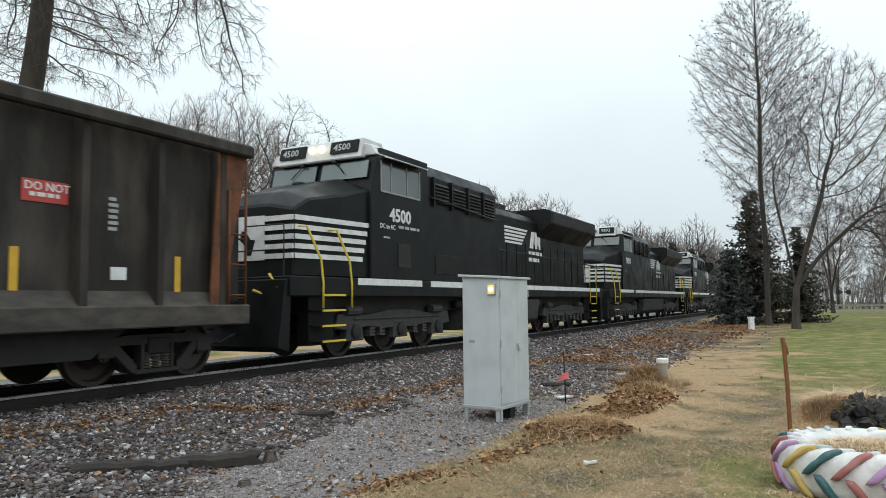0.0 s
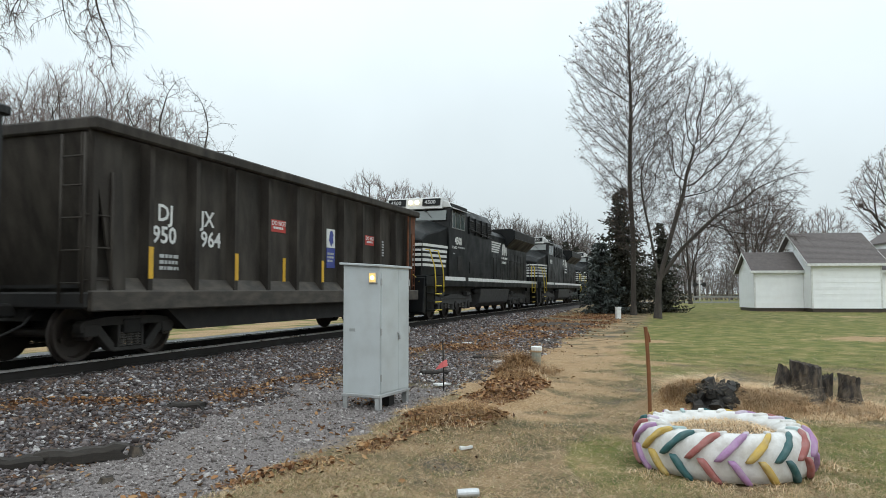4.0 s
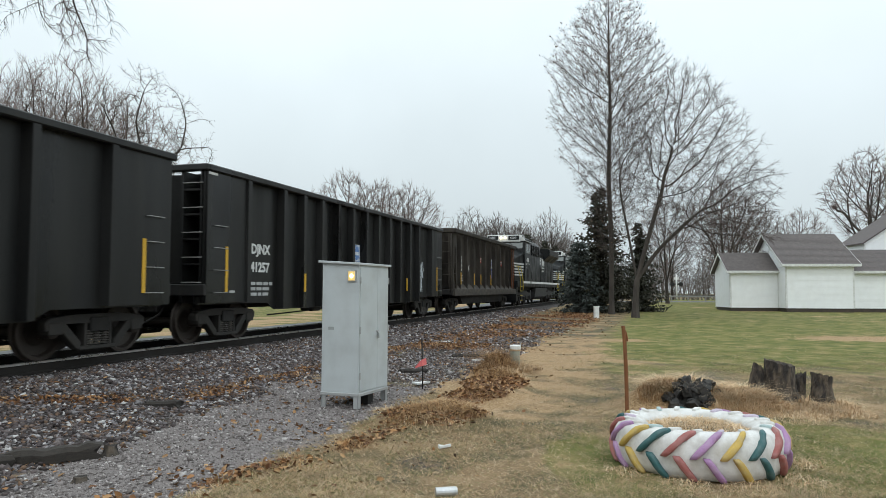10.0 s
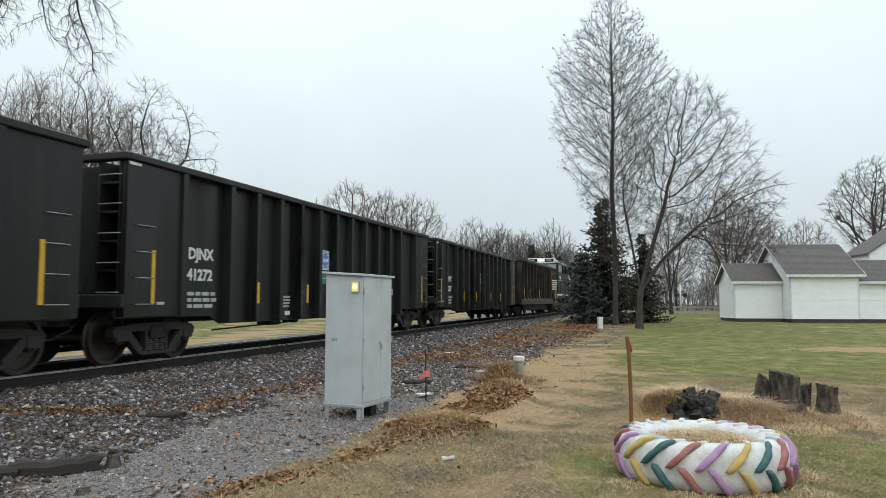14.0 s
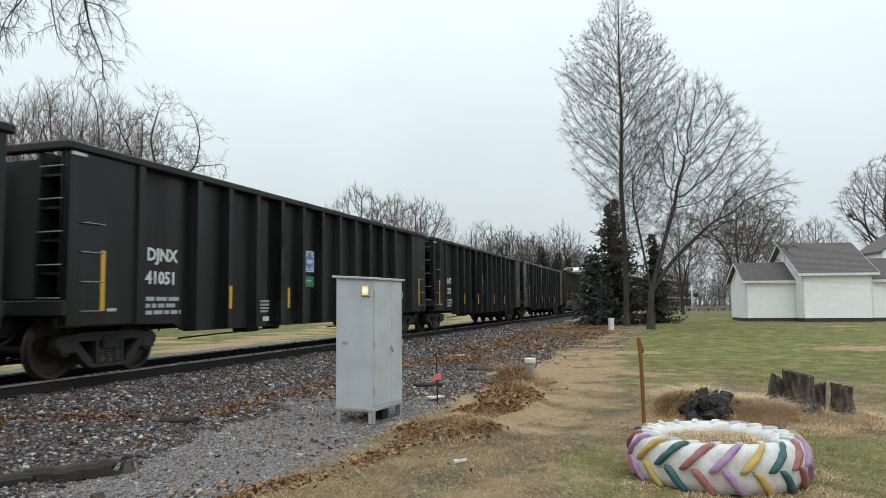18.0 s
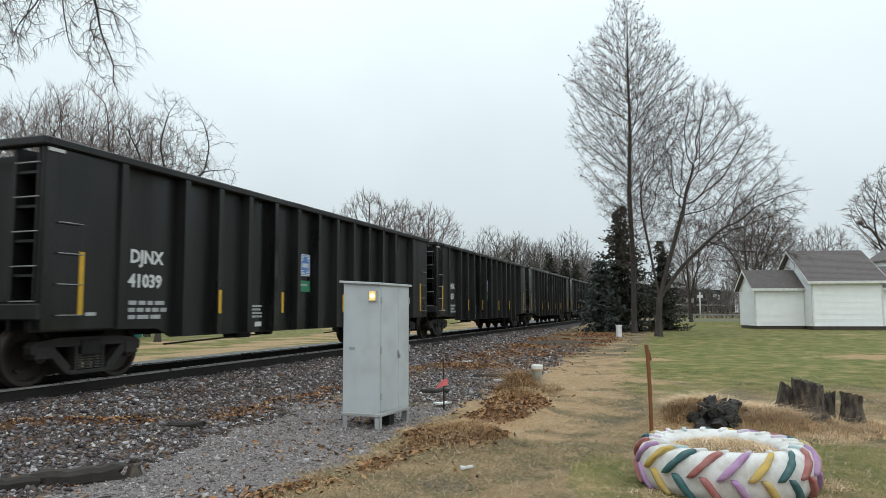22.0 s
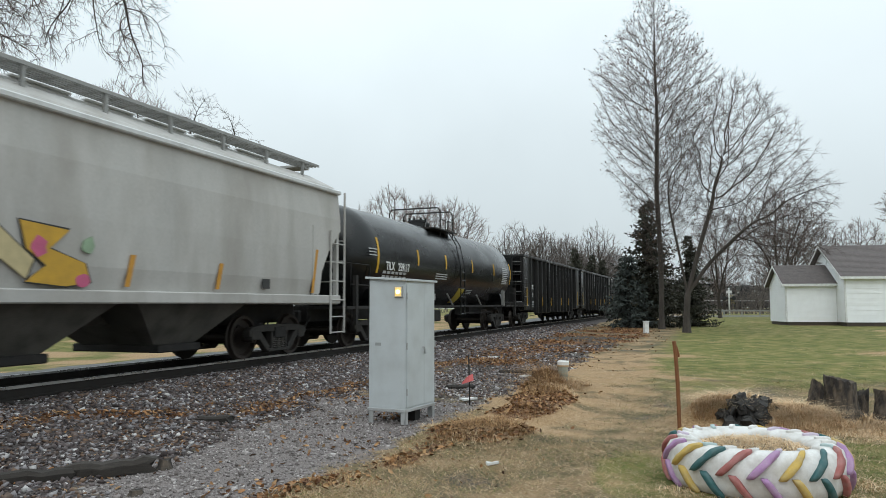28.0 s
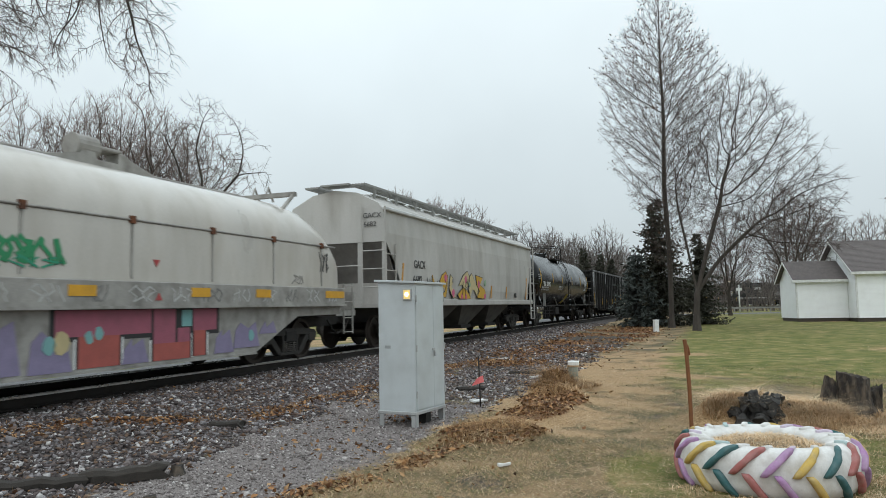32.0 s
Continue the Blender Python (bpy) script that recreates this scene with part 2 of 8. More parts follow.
def lettering(text, size, material, parent, x, y, z, thick=0.004, name="lettering", face="right", squash=1.0, bold=0.0):
    """Raised letters in the built-in font on a car's side, starting at x, with their foot at z."""
    c = bpy.data.curves.new("letters", "FONT")
    c.body, c.size, c.extrude, c.offset, c.resolution_u = text, size, thick, bold * size, 2
    ob = bpy.data.objects.new("letters", c)
    scene.collection.objects.link(ob)
    bpy.context.view_layer.update()
    me = bpy.data.meshes.new_from_object(ob.evaluated_get(bpy.context.evaluated_depsgraph_get()))
    bpy.data.objects.remove(ob)
    me.materials.clear()
    me.materials.append(material)
    turn = pose(x, y, z, 90, 0, 0) if face == "right" else pose(x, y, z, 90, 0, -90)
    return part(name, me, None, parent, at=turn @ Matrix.Diagonal((squash, 1, 1, 1)))


def top(name, label, category, group="", kind="", m=None):
    """A thing: an Empty at its base, to carry its parts."""
    ob = tagged(new(name), label, category, group, kind)
    if m is not None:
        ob.matrix_basis = m
    return ob


# ---- the line of the track: straight, then easing into a curve to the right ----
LAT, HEAD, EASE0, EASE, CURV = 9.980, 0.2910, 57.5, 39.9, 0.00594
STEP = 0.5
ARC = np.arange(-240, 420, STEP)
BEND = np.cumsum(CURV * np.clip((ARC - EASE0) / EASE, 0, 1) * np.where(ARC > 200, 0, 1)) * STEP + HEAD
LINE_X, LINE_Y = np.cumsum(np.sin(BEND)) * STEP, np.cumsum(np.cos(BEND)) * STEP
LINE_X = LINE_X - np.interp(0, ARC, LINE_X) - LAT * math.cos(HEAD)
LINE_Y = LINE_Y - np.interp(0, ARC, LINE_Y) + LAT * math.sin(HEAD)


def railtop(s):
    return 0.422 + 0.00523 * np.clip(s, -60, 170)


def on_line(s, l=0.0, z=0.0):
    """The place at s along the track, l to its right and z over the rail."""
    a = np.interp(s, ARC, BEND)
    return Vector((float(np.interp(s, ARC, LINE_X) + l * math.cos(a)), float(np.interp(s, ARC, LINE_Y) - l * math.sin(a)), float(railtop(s) + z)))


def lawn(y):
    """The ground's height: it rises slowly away from the camera."""
    return 0.009 * np.clip(np.asarray(y, float) - 5, 0, 75)


def line_near(x, y):
    """s and l of places, by the nearest point of the line."""
    x, y = np.atleast_1d(x).astype(float), np.atleast_1d(y).astype(float)
    s, l = np.empty_like(x), np.empty_like(x)
    k = slice(None, None, 4)
    ax, ay, ab, aa = LINE_X[k], LINE_Y[k], BEND[k], ARC[k]
    for i in range(0, len(x), 4000):
        j = slice(i, i + 4000)
        d = (x[j, None] - ax) ** 2 + (y[j, None] - ay) ** 2
        n = d.argmin(1)
        dx, dy = x[j] - ax[n], y[j] - ay[n]
        s[j] = aa[n] + dx * np.sin(ab[n]) + dy * np.cos(ab[n])
        l[j] = dx * np.cos(ab[n]) - dy * np.sin(ab[n])
    return s, l


def ground_z(x, y, s=None, l=None):
    if s is None:
        s, l = line_near(x, y)
    base = lawn(y)
    beyond = np.clip((-l - 3) / 8, 0, 1)
    base = base + (-0.15 - base) * beyond * np.clip((75 - y) / 20, 0, 1)
    bed = railtop(s) - 0.20
    u = np.where(l > 0, (l - 1.55) / 2.7, (-l - 1.55) / 1.6)
    u = np.clip(u, 0, 1)
    w = 1 - u * u * (3 - 2 * u)
    return np.where(bed > base, base + (bed - base) * w, base)


def gz(x, y):
    return float(ground_z(x, y)[0])


def travelled(t):
    """How far along the line the train's own zero stands."""
    u = t - 16
    late = max(0.0, t - 24)
    return 3.932 * u + 0.02677 * u * u + 0.0003815 * u ** 3 - 0.0153 * late ** 2 - 0.00086 * late ** 3


# ---- ground: one sheet from the verge to the horizon ----
def steps(*runs):
    out = [runs[0][0]]
    for a, b, d in runs:
        n = max(1, round((b - a) / d))
        out += [a + (b - a) * i / n for i in range(1, n + 1)]
    return np.array(out)


def patch(x, y, cx, cy, rx, ry, turn=0.0, soft=0.35):
    c, s = math.cos(radians(turn)), math.sin(radians(turn))
    u, v = ((x - cx) * c + (y - cy) * s) / rx, (-(x - cx) * s + (y - cy) * c) / ry
    return np.clip((1 + soft - np.hypot(u, v)) / soft, 0, 1)


def wobble(x, y, size, seed=0.0):
    """Cheap smooth unevenness between -1 and 1."""
    x, y = x / size + seed * 3.7, y / size - seed * 1.9
    return (np.sin(x * 1.7 + np.sin(y * 1.3 + seed)) + np.sin(y * 1.9 + np.sin(x * 1.1 - seed)) + 0.6 * np.sin(2.9 * x + 2.3 * y)) / 2.6


# drifts of leaves and dead grass: centre, half sizes, turn, height
HEAPS = ((-0.08, 8.6, 0.48, 0.50, 20, 0.11), (0.45, 10.1, 0.42, 0.35, 40, 0.07), (0.85, 11.3, 0.36, 0.75, -10, 0.11), (0.95, 12.8, 0.32, 0.6, -8, 0.10), (0.2, 18.6, 0.9, 0.7, 0, 0.06))


def zones(x, y, s, l):
    """How much of each ground cover lies at places: a dictionary of arrays from 0 to 1."""
    w1, w2 = wobble(x, y, 0.7, 1.0), wobble(x, y, 0.25, 2.0)
    jag = 0.35 * w1 + 0.18 * w2
    near = l + jag
    z = {}
    edge = 4.45 - 0.035 * np.clip(s - 8, 0, 60) + 0.9 * np.clip((8 - s) / 6, 0, 1)
    z["ballast"] = np.clip((edge - near) / 0.3, 0, 1) * np.clip((l + 2.2) / 0.3, 0, 1)
    pad = np.clip((near - edge + 0.3) / 0.3, 0, 1) * np.clip((6.75 + 0.3 * w1 - near - 0.09 * np.clip(4 - s, 0, 30)) / 0.35, 0, 1) * np.clip((11.6 - s + jag) / 0.8, 0, 1)
    z["gravel"] = pad
    z["mud"] = np.clip((near - edge + 0.2) / 0.4, 0, 1) * np.clip((7.0 - near) / 0.6, 0, 1) * np.clip((s - 10.6 + jag) / 0.8, 0, 1) * np.clip((40 - s) / 10, 0, 1)
    z["straw"] = np.clip((9.7 + 1.0 * w1 - near) / 1.6, 0, 1) * np.clip((near - 6.3) / 0.5, 0, 1) * np.clip((s - 7.4 + 2 * jag) / 1.4, 0, 1) * np.clip((26 - s) / 8, 0, 1) * np.clip(0.82 + 0.55 * wobble(x, y, 0.5, 15.0) + 0.25 * wobble(x, y, 0.16, 16.0), 0, 1)
    z["straw"] = np.maximum(z["straw"], patch(x, y, 4.05, 9.45, 1.35, 0.55, 0, 0.5))
    z["straw"] = np.maximum(z["straw"], 0.8 * patch(x, y, 17, 22, 4, 1.2, 0, 0.8) + 0.5 * np.clip(wobble(x, y, 2.6, 4.0) - 0.35, 0, 1) + 0.5 * np.clip(wobble(x, y * 2.2, 4.5, 5.0) - 0.1, 0, 1) + 0.5 * np.clip(wobble(x, y * 1.6, 1.4, 5.5) - 0.25, 0, 1))
    rib = np.interp(s, (5, 6.8, 7.4, 8.5, 10, 14, 24), (2.2, 2.5, 2.9, 3.65, 3.75, 3.7, 3.9))
    leaf = np.exp(-((l + 0.25 * w1 - rib) / 0.24) ** 2) * np.clip(0.85 + 0.6 * wobble(x, y, 0.7, 6.0), 0, 1.1) * np.clip((26 - s) / 8, 0, 1)
    edge_leaf = np.interp(s, (4.2, 5.1, 5.5, 6, 6.7, 7.5), (5.9, 6.55, 6.8, 6.95, 7.0, 7.1))
    leaf = np.maximum(leaf, np.exp(-((l + 0.12 * w1 - edge_leaf) / 0.17) ** 2) * np.clip(0.8 + 0.7 * wobble(x, y, 0.45, 3.3), 0, 1) * np.clip((8.2 - s) / 0.5, 0, 1))
    for q in HEAPS:
        leaf = np.maximum(leaf, patch(x + 0.1 * w1, y + 0.1 * w2, *q[:4], q[4], 0.5))
    leaf = np.maximum(leaf, 0.30 * np.clip(wobble(x, y, 0.6, 12.0) - 0.1, 0, 1) * np.clip((l - 1.4) / 0.5, 0, 1) * np.clip((7 - l) / 0.5, 0, 1))
    leaf = np.maximum(leaf, 0.95 * np.clip((near - 2.6) / 1.0, 0, 1) * np.clip((7.6 - near) / 0.8, 0, 1) * np.clip((s - 17) / 6, 0, 1) * np.clip((46 - s) / 5, 0, 1) * np.clip(0.55 + 0.9 * wobble(x, y, 1.6, 7.0), 0, 1))
    z["leaf"] = np.clip(leaf, 0, 1)
    z["lush"] = np.clip((y - 11 + 1.5 * w1) / 5, 0, 1) * np.clip((l - 7.5) / 2, 0, 1)
    z["lush"] = np.maximum(z["lush"], np.maximum(patch(x, y, 1.45, 6.4, 0.35, 0.9, 0, 0.9), patch(x, y, 3.9, 6.9, 0.9, 1.1, 0, 0.9)))
    # strip between the rails, darkened for oily dirt and the train's shade
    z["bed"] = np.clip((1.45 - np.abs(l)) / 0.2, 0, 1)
    z["earth"] = np.clip(wobble(x, y, 0.9, 7.7) * 0.8 + 0.1, 0, 1) * np.clip((near - 5.5) / 1, 0, 1) * np.clip((11 - l) / 2, 0, 1) * np.clip((9 - s) / 3, 0, 1)
    z["road"] = np.clip((-l - 2.3 + 0.1 * w1) / 0.3, 0, 1) * np.clip((6.1 + l + 0.15 * w1) / 0.3, 0, 1)
    z["far_straw"] = np.clip((-l - 5.9) / 0.3, 0, 1) * np.clip(0.62 + 0.6 * wobble(x, y, 1.6, 8.0) - 0.03 * np.clip(-l - 8, 0, 30), 0, 1)
    z["lush"] = np.maximum(z["lush"], np.clip((-l - 3.4) / 0.3, 0, 1))
    z["street"] = np.clip((y - 74) / 0.6, 0, 1) * np.clip((81 - y) / 0.6, 0, 1) * np.clip((x - 14) / 6, 0, 1)
    return z


# grassy humps: centre, half sizes, turn, height
HUMPS = ((3.02, 9.80, 0.34, 0.25, 0, 0.26), (3.90, 9.50, 0.42, 0.33, 0, 0.15))


def surface(x, y, s=None, l=None, zs=None):
    """Height of the finished ground with its drifts, humps and unevenness."""
    if s is None:
        s, l = line_near(x, y)
    if zs is None:
        zs = zones(x, y, s, l)
    z = ground_z(x, y, s, l)
    close = np.clip((60 - y) / 30, 0, 1)
    z = z + (0.018 * wobble(x, y, 0.8, 3.0) + 0.010 * wobble(x, y, 0.22, 9.0)) * close * (1 - zs["road"])
    for q in HEAPS + HUMPS:
        z = z + q[5] * 0.8 * patch(x, y, *q[:4], q[4], 0.9)
    return z + 0.02 * zs["leaf"] * close * (0.5 + 0.5 * wobble(x, y, 0.3, 2.2)) - 0.02 * zs["gravel"]


GX = steps((-900, -300, 100), (-300, -80, 20), (-80, -24, 3), (-24, -8, 0.45), (-8, 7.5, 0.1), (7.5, 30, 0.45), (30, 90, 3), (90, 300, 20), (300, 900, 100))
GY = steps((-300, -60, 40), (-60, -8, 4), (-8, 3.2, 0.45), (3.2, 18, 0.1), (18, 48, 0.35), (48, 90, 1.5), (90, 240, 6), (240, 1400, 116))


def build_ground():
    x, y = [a.ravel() for a in np.meshgrid(GX, GY)]
    s, l = line_near(x, y)
    zs = zones(x, y, s, l)
    z = surface(x, y, s, l, zs)
    nx, ny = len(GX), len(GY)
    i = np.arange(nx * ny).reshape(ny, nx)
    quads = np.stack([i[:-1, :-1], i[:-1, 1:], i[1:, 1:], i[1:, :-1]], -1).reshape(-1, 4)
    me = bpy.data.meshes.new("ground")
    me.from_pydata(np.stack([x, y, z], 1).tolist(), [], quads.tolist())
    me.shade_smooth()
    for key, v in zs.items():
        a = me.attributes.new(key, "FLOAT", "POINT")
        a.data.foreach_set("value", np.ascontiguousarray(v, dtype=np.float32))
    m = bpy.data.materials.new("verge and lawn")
    m.use_nodes = True
    n, k = m.node_tree.nodes, m.node_tree.links
    b = n["Principled BSDF"]
    tc = n.new("ShaderNodeTexCoord")

    def noise_node(scale, detail=6.0):
        q = n.new("ShaderNodeTexNoise")
        q.inputs["Scale"].default_value, q.inputs["Detail"].default_value = scale, detail
        k.new(tc.outputs["Object"], q.inputs["Vector"])
        return q.outputs["Fac"]

    def ramp(fac, *stops):
        r = n.new("ShaderNodeValToRGB")
        e = r.color_ramp.elements
        while len(e) < len(stops):
            e.new(0.5)
        for q, (p, c) in zip(e, stops):
            q.position, q.color = p, (*c, 1)
        k.new(fac, r.inputs[0])
        return r.outputs[0]

    def blend(base, over, key, grit):
        a = n.new("ShaderNodeAttribute")
        a.attribute_name = key
        add = n.new("ShaderNodeMath")
        add.operation = "ADD"
        k.new(a.outputs["Fac"], add.inputs[0])
        k.new(grit, add.inputs[1])
        r = n.new("ShaderNodeMapRange")
        r.inputs["From Min"].default_value, r.inputs["From Max"].default_value = 0.85, 1.15
        k.new(add.outputs[0], r.inputs["Value"])
        mx = n.new("ShaderNodeMix")
        mx.data_type = "RGBA"
        k.new(r.outputs[0], mx.inputs["Factor"])
        for q in mx.inputs:
            if q.type == "RGBA":
                k.new(base if q.name == "A" else over, q)
        return [o for o in mx.outputs if o.type == "RGBA"][0]

    coarse, mid, fine = noise_node(0.35), noise_node(2.2), noise_node(38, 4)
    vfine = noise_node(140, 3)
    patchy = noise_node(1.3, 9.0)
    worn = ramp(patchy, (0.30, (0.098, 0.080, 0.067)), (0.42, (0.110, 0.092, 0.046)), (0.50, (0.16, 0.120, 0.062)), (0.57, (0.245, 0.170, 0.094)), (0.70, (0.35, 0.245, 0.142)))
    lush = ramp(mid, (0.3, (0.080, 0.090, 0.020)), (0.48, (0.132, 0.138, 0.033)), (0.58, (0.190, 0.170, 0.054)), (0.72, (0.30, 0.225, 0.10)))
    straw = ramp(fine, (0.3, (0.215, 0.138, 0.070)), (0.5, (0.37, 0.245, 0.130)), (0.7, (0.51, 0.36, 0.208)))
    stone = ramp(fine, (0.3, (0.022, 0.019, 0.018)), (0.55, (0.072, 0.061, 0.059)), (0.72, (0.172, 0.152, 0.149)))
    gravel = ramp(vfine, (0.3, (0.087, 0.074, 0.069)), (0.5, (0.188, 0.166, 0.159)), (0.7, (0.315, 0.282, 0.272)))
    mud = ramp(fine, (0.3, (0.022, 0.018, 0.014)), (0.55, (0.065, 0.054, 0.044)), (0.75, (0.16, 0.14, 0.12)))
    leaf = ramp(fine, (0.3, (0.045, 0.022, 0.012)), (0.5, (0.14, 0.060, 0.024)), (0.7, (0.25, 0.12, 0.05)))
    road = ramp(mid, (0.3, (0.10, 0.102, 0.106)), (0.7, (0.17, 0.172, 0.175)))
    # near-black: oily ballast with shade under the train put into the colour
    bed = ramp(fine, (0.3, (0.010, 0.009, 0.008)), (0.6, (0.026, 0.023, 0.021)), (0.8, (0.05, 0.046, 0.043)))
    earth = ramp(fine, (0.3, (0.055, 0.043, 0.030)), (0.5, (0.11, 0.085, 0.058)), (0.75, (0.19, 0.15, 0.10)))
    out = worn
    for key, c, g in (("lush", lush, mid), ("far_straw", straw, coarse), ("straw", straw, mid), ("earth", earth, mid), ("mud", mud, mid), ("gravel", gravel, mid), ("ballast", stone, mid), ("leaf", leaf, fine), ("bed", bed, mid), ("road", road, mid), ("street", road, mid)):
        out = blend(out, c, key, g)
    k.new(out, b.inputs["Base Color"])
    b.inputs["Roughness"].default_value = 0.9
    b.inputs["Specular IOR Level"].default_value = 0.3
    bp = n.new("ShaderNodeBump")
    bp.inputs["Strength"].default_value, bp.inputs["Distance"].default_value = 0.7, 0.03
    k.new(fine, bp.inputs["Height"])
    k.new(bp.outputs[0], b.inputs["Normal"])
    me.materials.append(m)
    tagged(new("ground", me), "worn lawn, straw and gravel verge beside a railway", "ground", kind="structure")


build_ground()


# ---- track ----
def build_track():
    for side, l in (("near", 0.7525), ("far", -0.7525)):
        thing = top("rail", "worn steel running rail on timber ties", "rail", "running rails", "structure")
        prof_web = [(-0.07, -0.185), (0.07, -0.185), (0.07, -0.17), (0.012, -0.15), (0.012, -0.045), (0.034, -0.035), (-0.034, -0.035), (-0.012, -0.045), (-0.012, -0.15), (-0.07, -0.17)]
        prof_head = [(-0.036, -0.036), (0.036, -0.036), (0.036, -0.006), (0.028, 0.0), (-0.028, 0.0), (-0.036, -0.006)]
        for name, prof, material in (("rail_web", prof_web, RAILRUST), ("rail_head", prof_head, RAILSTEEL)):
            bm = bmesh.new()
            rings = []
            for s in np.r_[np.arange(-60, 56, 4.0), np.arange(56, 232, 2.0)]:
                rings.append([bm.verts.new(on_line(s, l + u, v)) for u, v in prof])
            for q, w in zip(rings, rings[1:]):
                for j in range(len(prof)):
                    bm.faces.new((q[j], q[(j + 1) % len(prof)], w[(j + 1) % len(prof)], w[j]))
            part(name, bm, material, thing)
    bm = bmesh.new()
    box(bm, -0.115, 0.115, -1.3, 1.3, -0.17, 0.0)
    tie = mesh("tie", bm, TIE, bevel=0.012)
    random.seed(4)
    for i in range(-8, 130):
        s = i * 0.52
        p = on_line(s, random.uniform(-0.05, 0.05), -0.186)
        ob = tagged(new("railway_tie", tie), "weathered dark timber railway tie in ballast", "railway tie", "ties under the rails")
        ob.matrix_basis = pose(*p, 0, 0, 90 - math.degrees(float(np.interp(s, ARC, BEND))) + random.uniform(-1.2, 1.2))


build_track()


# ---- rolling stock: x runs ahead along the train, y to its left, z up from the rail ----
VEHICLES = []       # thing, middle along the train, half the distance between its trucks
WHEELS = []         # wheelset, x in its truck, height, radius


def wheelset_mesh(radius):
    bm = bmesh.new()
    for s in (-1, 1):
        ring = [(0.08, 0.655), (0.15, 0.66), (radius * 0.50, 0.70), (radius * 0.80, 0.715), (radius * 0.86, 0.795), (radius - 0.004, 0.795), (radius, 0.72), (radius + 0.027, 0.70), (radius + 0.024, 0.675), (radius * 0.84, 0.672), (radius * 0.5, 0.66), (0.08, 0.63)]
        lathe(bm, [(r, s * a) for r, a in ring], 28)
        lathe(bm, [(0.02, s * 0.80), (0.115, s * 0.81), (0.115, s * 1.05), (0.03, s * 1.07)], 12)
        # three cap screws show the turning
        for j in range(3):
            q = 2 * math.pi * j / 3
            box(bm, 0.07 * math.cos(q) - 0.014, 0.07 * math.cos(q) + 0.014, s * 1.07 - 0.012, s * 1.07 + 0.012, 0.07 * math.sin(q) - 0.014, 0.07 * math.sin(q) + 0.014)
        box(bm, -0.02, 0.05, s * 0.74 - 0.03, s * 0.74 + 0.03, radius * 0.55, radius * 0.62)
    lathe(bm, [(0.08, -0.66), (0.08, 0.66)], 12)
    return mesh("wheelset", bm, WHEEL, smooth=False)


WHEELSETS = {0.457: wheelset_mesh(0.457), 0.533: wheelset_mesh(0.533)}


def side_frame_mesh():
    bm = bmesh.new()
    prism(bm, [(-1.10, 0.60), (-1.02, 0.66), (-0.55, 0.71), (0.55, 0.71), (1.02, 0.66), (1.10, 0.60), (1.08, 0.47), (0.80, 0.47), (0.74, 0.58), (-0.74, 0.58), (-0.80, 0.47), (-1.08, 0.47)], -0.09, 0.09)
    prism(bm, [(-0.86, 0.54), (-0.70, 0.60), (-0.36, 0.26), (-0.36, 0.14), (-0.46, 0.16)], -0.08, 0.08)
    prism(bm, [(0.86, 0.54), (0.46, 0.16), (0.36, 0.14), (0.36, 0.26), (0.70, 0.60)], -0.08, 0.08)
    box(bm, -0.40, 0.40, -0.09, 0.09, 0.13, 0.20)
    for x in (-0.30, 0.24):
        box(bm, x, x + 0.06, -0.09, 0.09, 0.18, 0.60)
    for x in (-0.89, 0.89):
        box(bm, x - 0.14, x + 0.14, -0.10, 0.10, 0.40, 0.60)
    return mesh("side_frame", bm, SIDEFRAME, bevel=0.012)


def spring_mesh():
    bm = bmesh.new()
    prof = []
    for i in range(6):
        z = 0.205 + i * 0.042
        prof += [(0.052, z), (0.080, z + 0.011), (0.080, z + 0.021), (0.052, z + 0.032)]
    lathe(bm, prof, 10, "z")
    return mesh("coil_spring", bm, SPRINGSTEEL)


SIDE_FRAME, SPRINGS = side_frame_mesh(), spring_mesh()


def truck(parent, x, frame_material=None, cap=None):
    bm = bmesh.new()
    box(bm, -0.2, 0.2, -1.12, 1.12, 0.42, 0.66)
    box(bm, -0.32, 0.32, -0.35, 0.35, 0.6, 0.78)
    for sx in (-0.42, 0.42):
        box(bm, sx - 0.05, sx + 0.05, -0.95, 0.95, 0.28, 0.40)
    body = part("truck", bm, UNDER, parent, at=pose(x, 0, 0), bevel=0.015)
    for y in (-1.0, 1.0):
        part("side_frame", SIDE_FRAME, None, body, at=pose(0, y, 0))
        for sx in (-0.17, 0.0, 0.17):
            part("coil_spring", SPRINGS, None, body, at=pose(sx, y * 1.03, 0))
    for ax in (-0.89, 0.89):
        w = part("wheelset", WHEELSETS[0.457], None, body, at=pose(ax, 0, 0.457))
        WHEELS.append((w, ax, 0.457, 0.457))
    return body


def coupler(parent, x, way):
    bm = bmesh.new()
    box(bm, min(x, x + way * 0.75), max(x, x + way * 0.75), -0.09, 0.09, 0.72, 0.94)
    box(bm, min(x + way * 0.62, x + way * 0.92), max(x + way * 0.62, x + way * 0.92), -0.17, 0.15, 0.68, 0.99)
    part("coupler", bm, UNDER, parent, bevel=0.03)
    ptube("air_hose", [[(x + way * 0.1, -0.35, 0.85), (x + way * 0.35, -0.36, 0.6), (x + way * 0.7, -0.3, 0.45), (x + way * 0.95, -0.2, 0.5)]], 0.022, UNDER, parent)


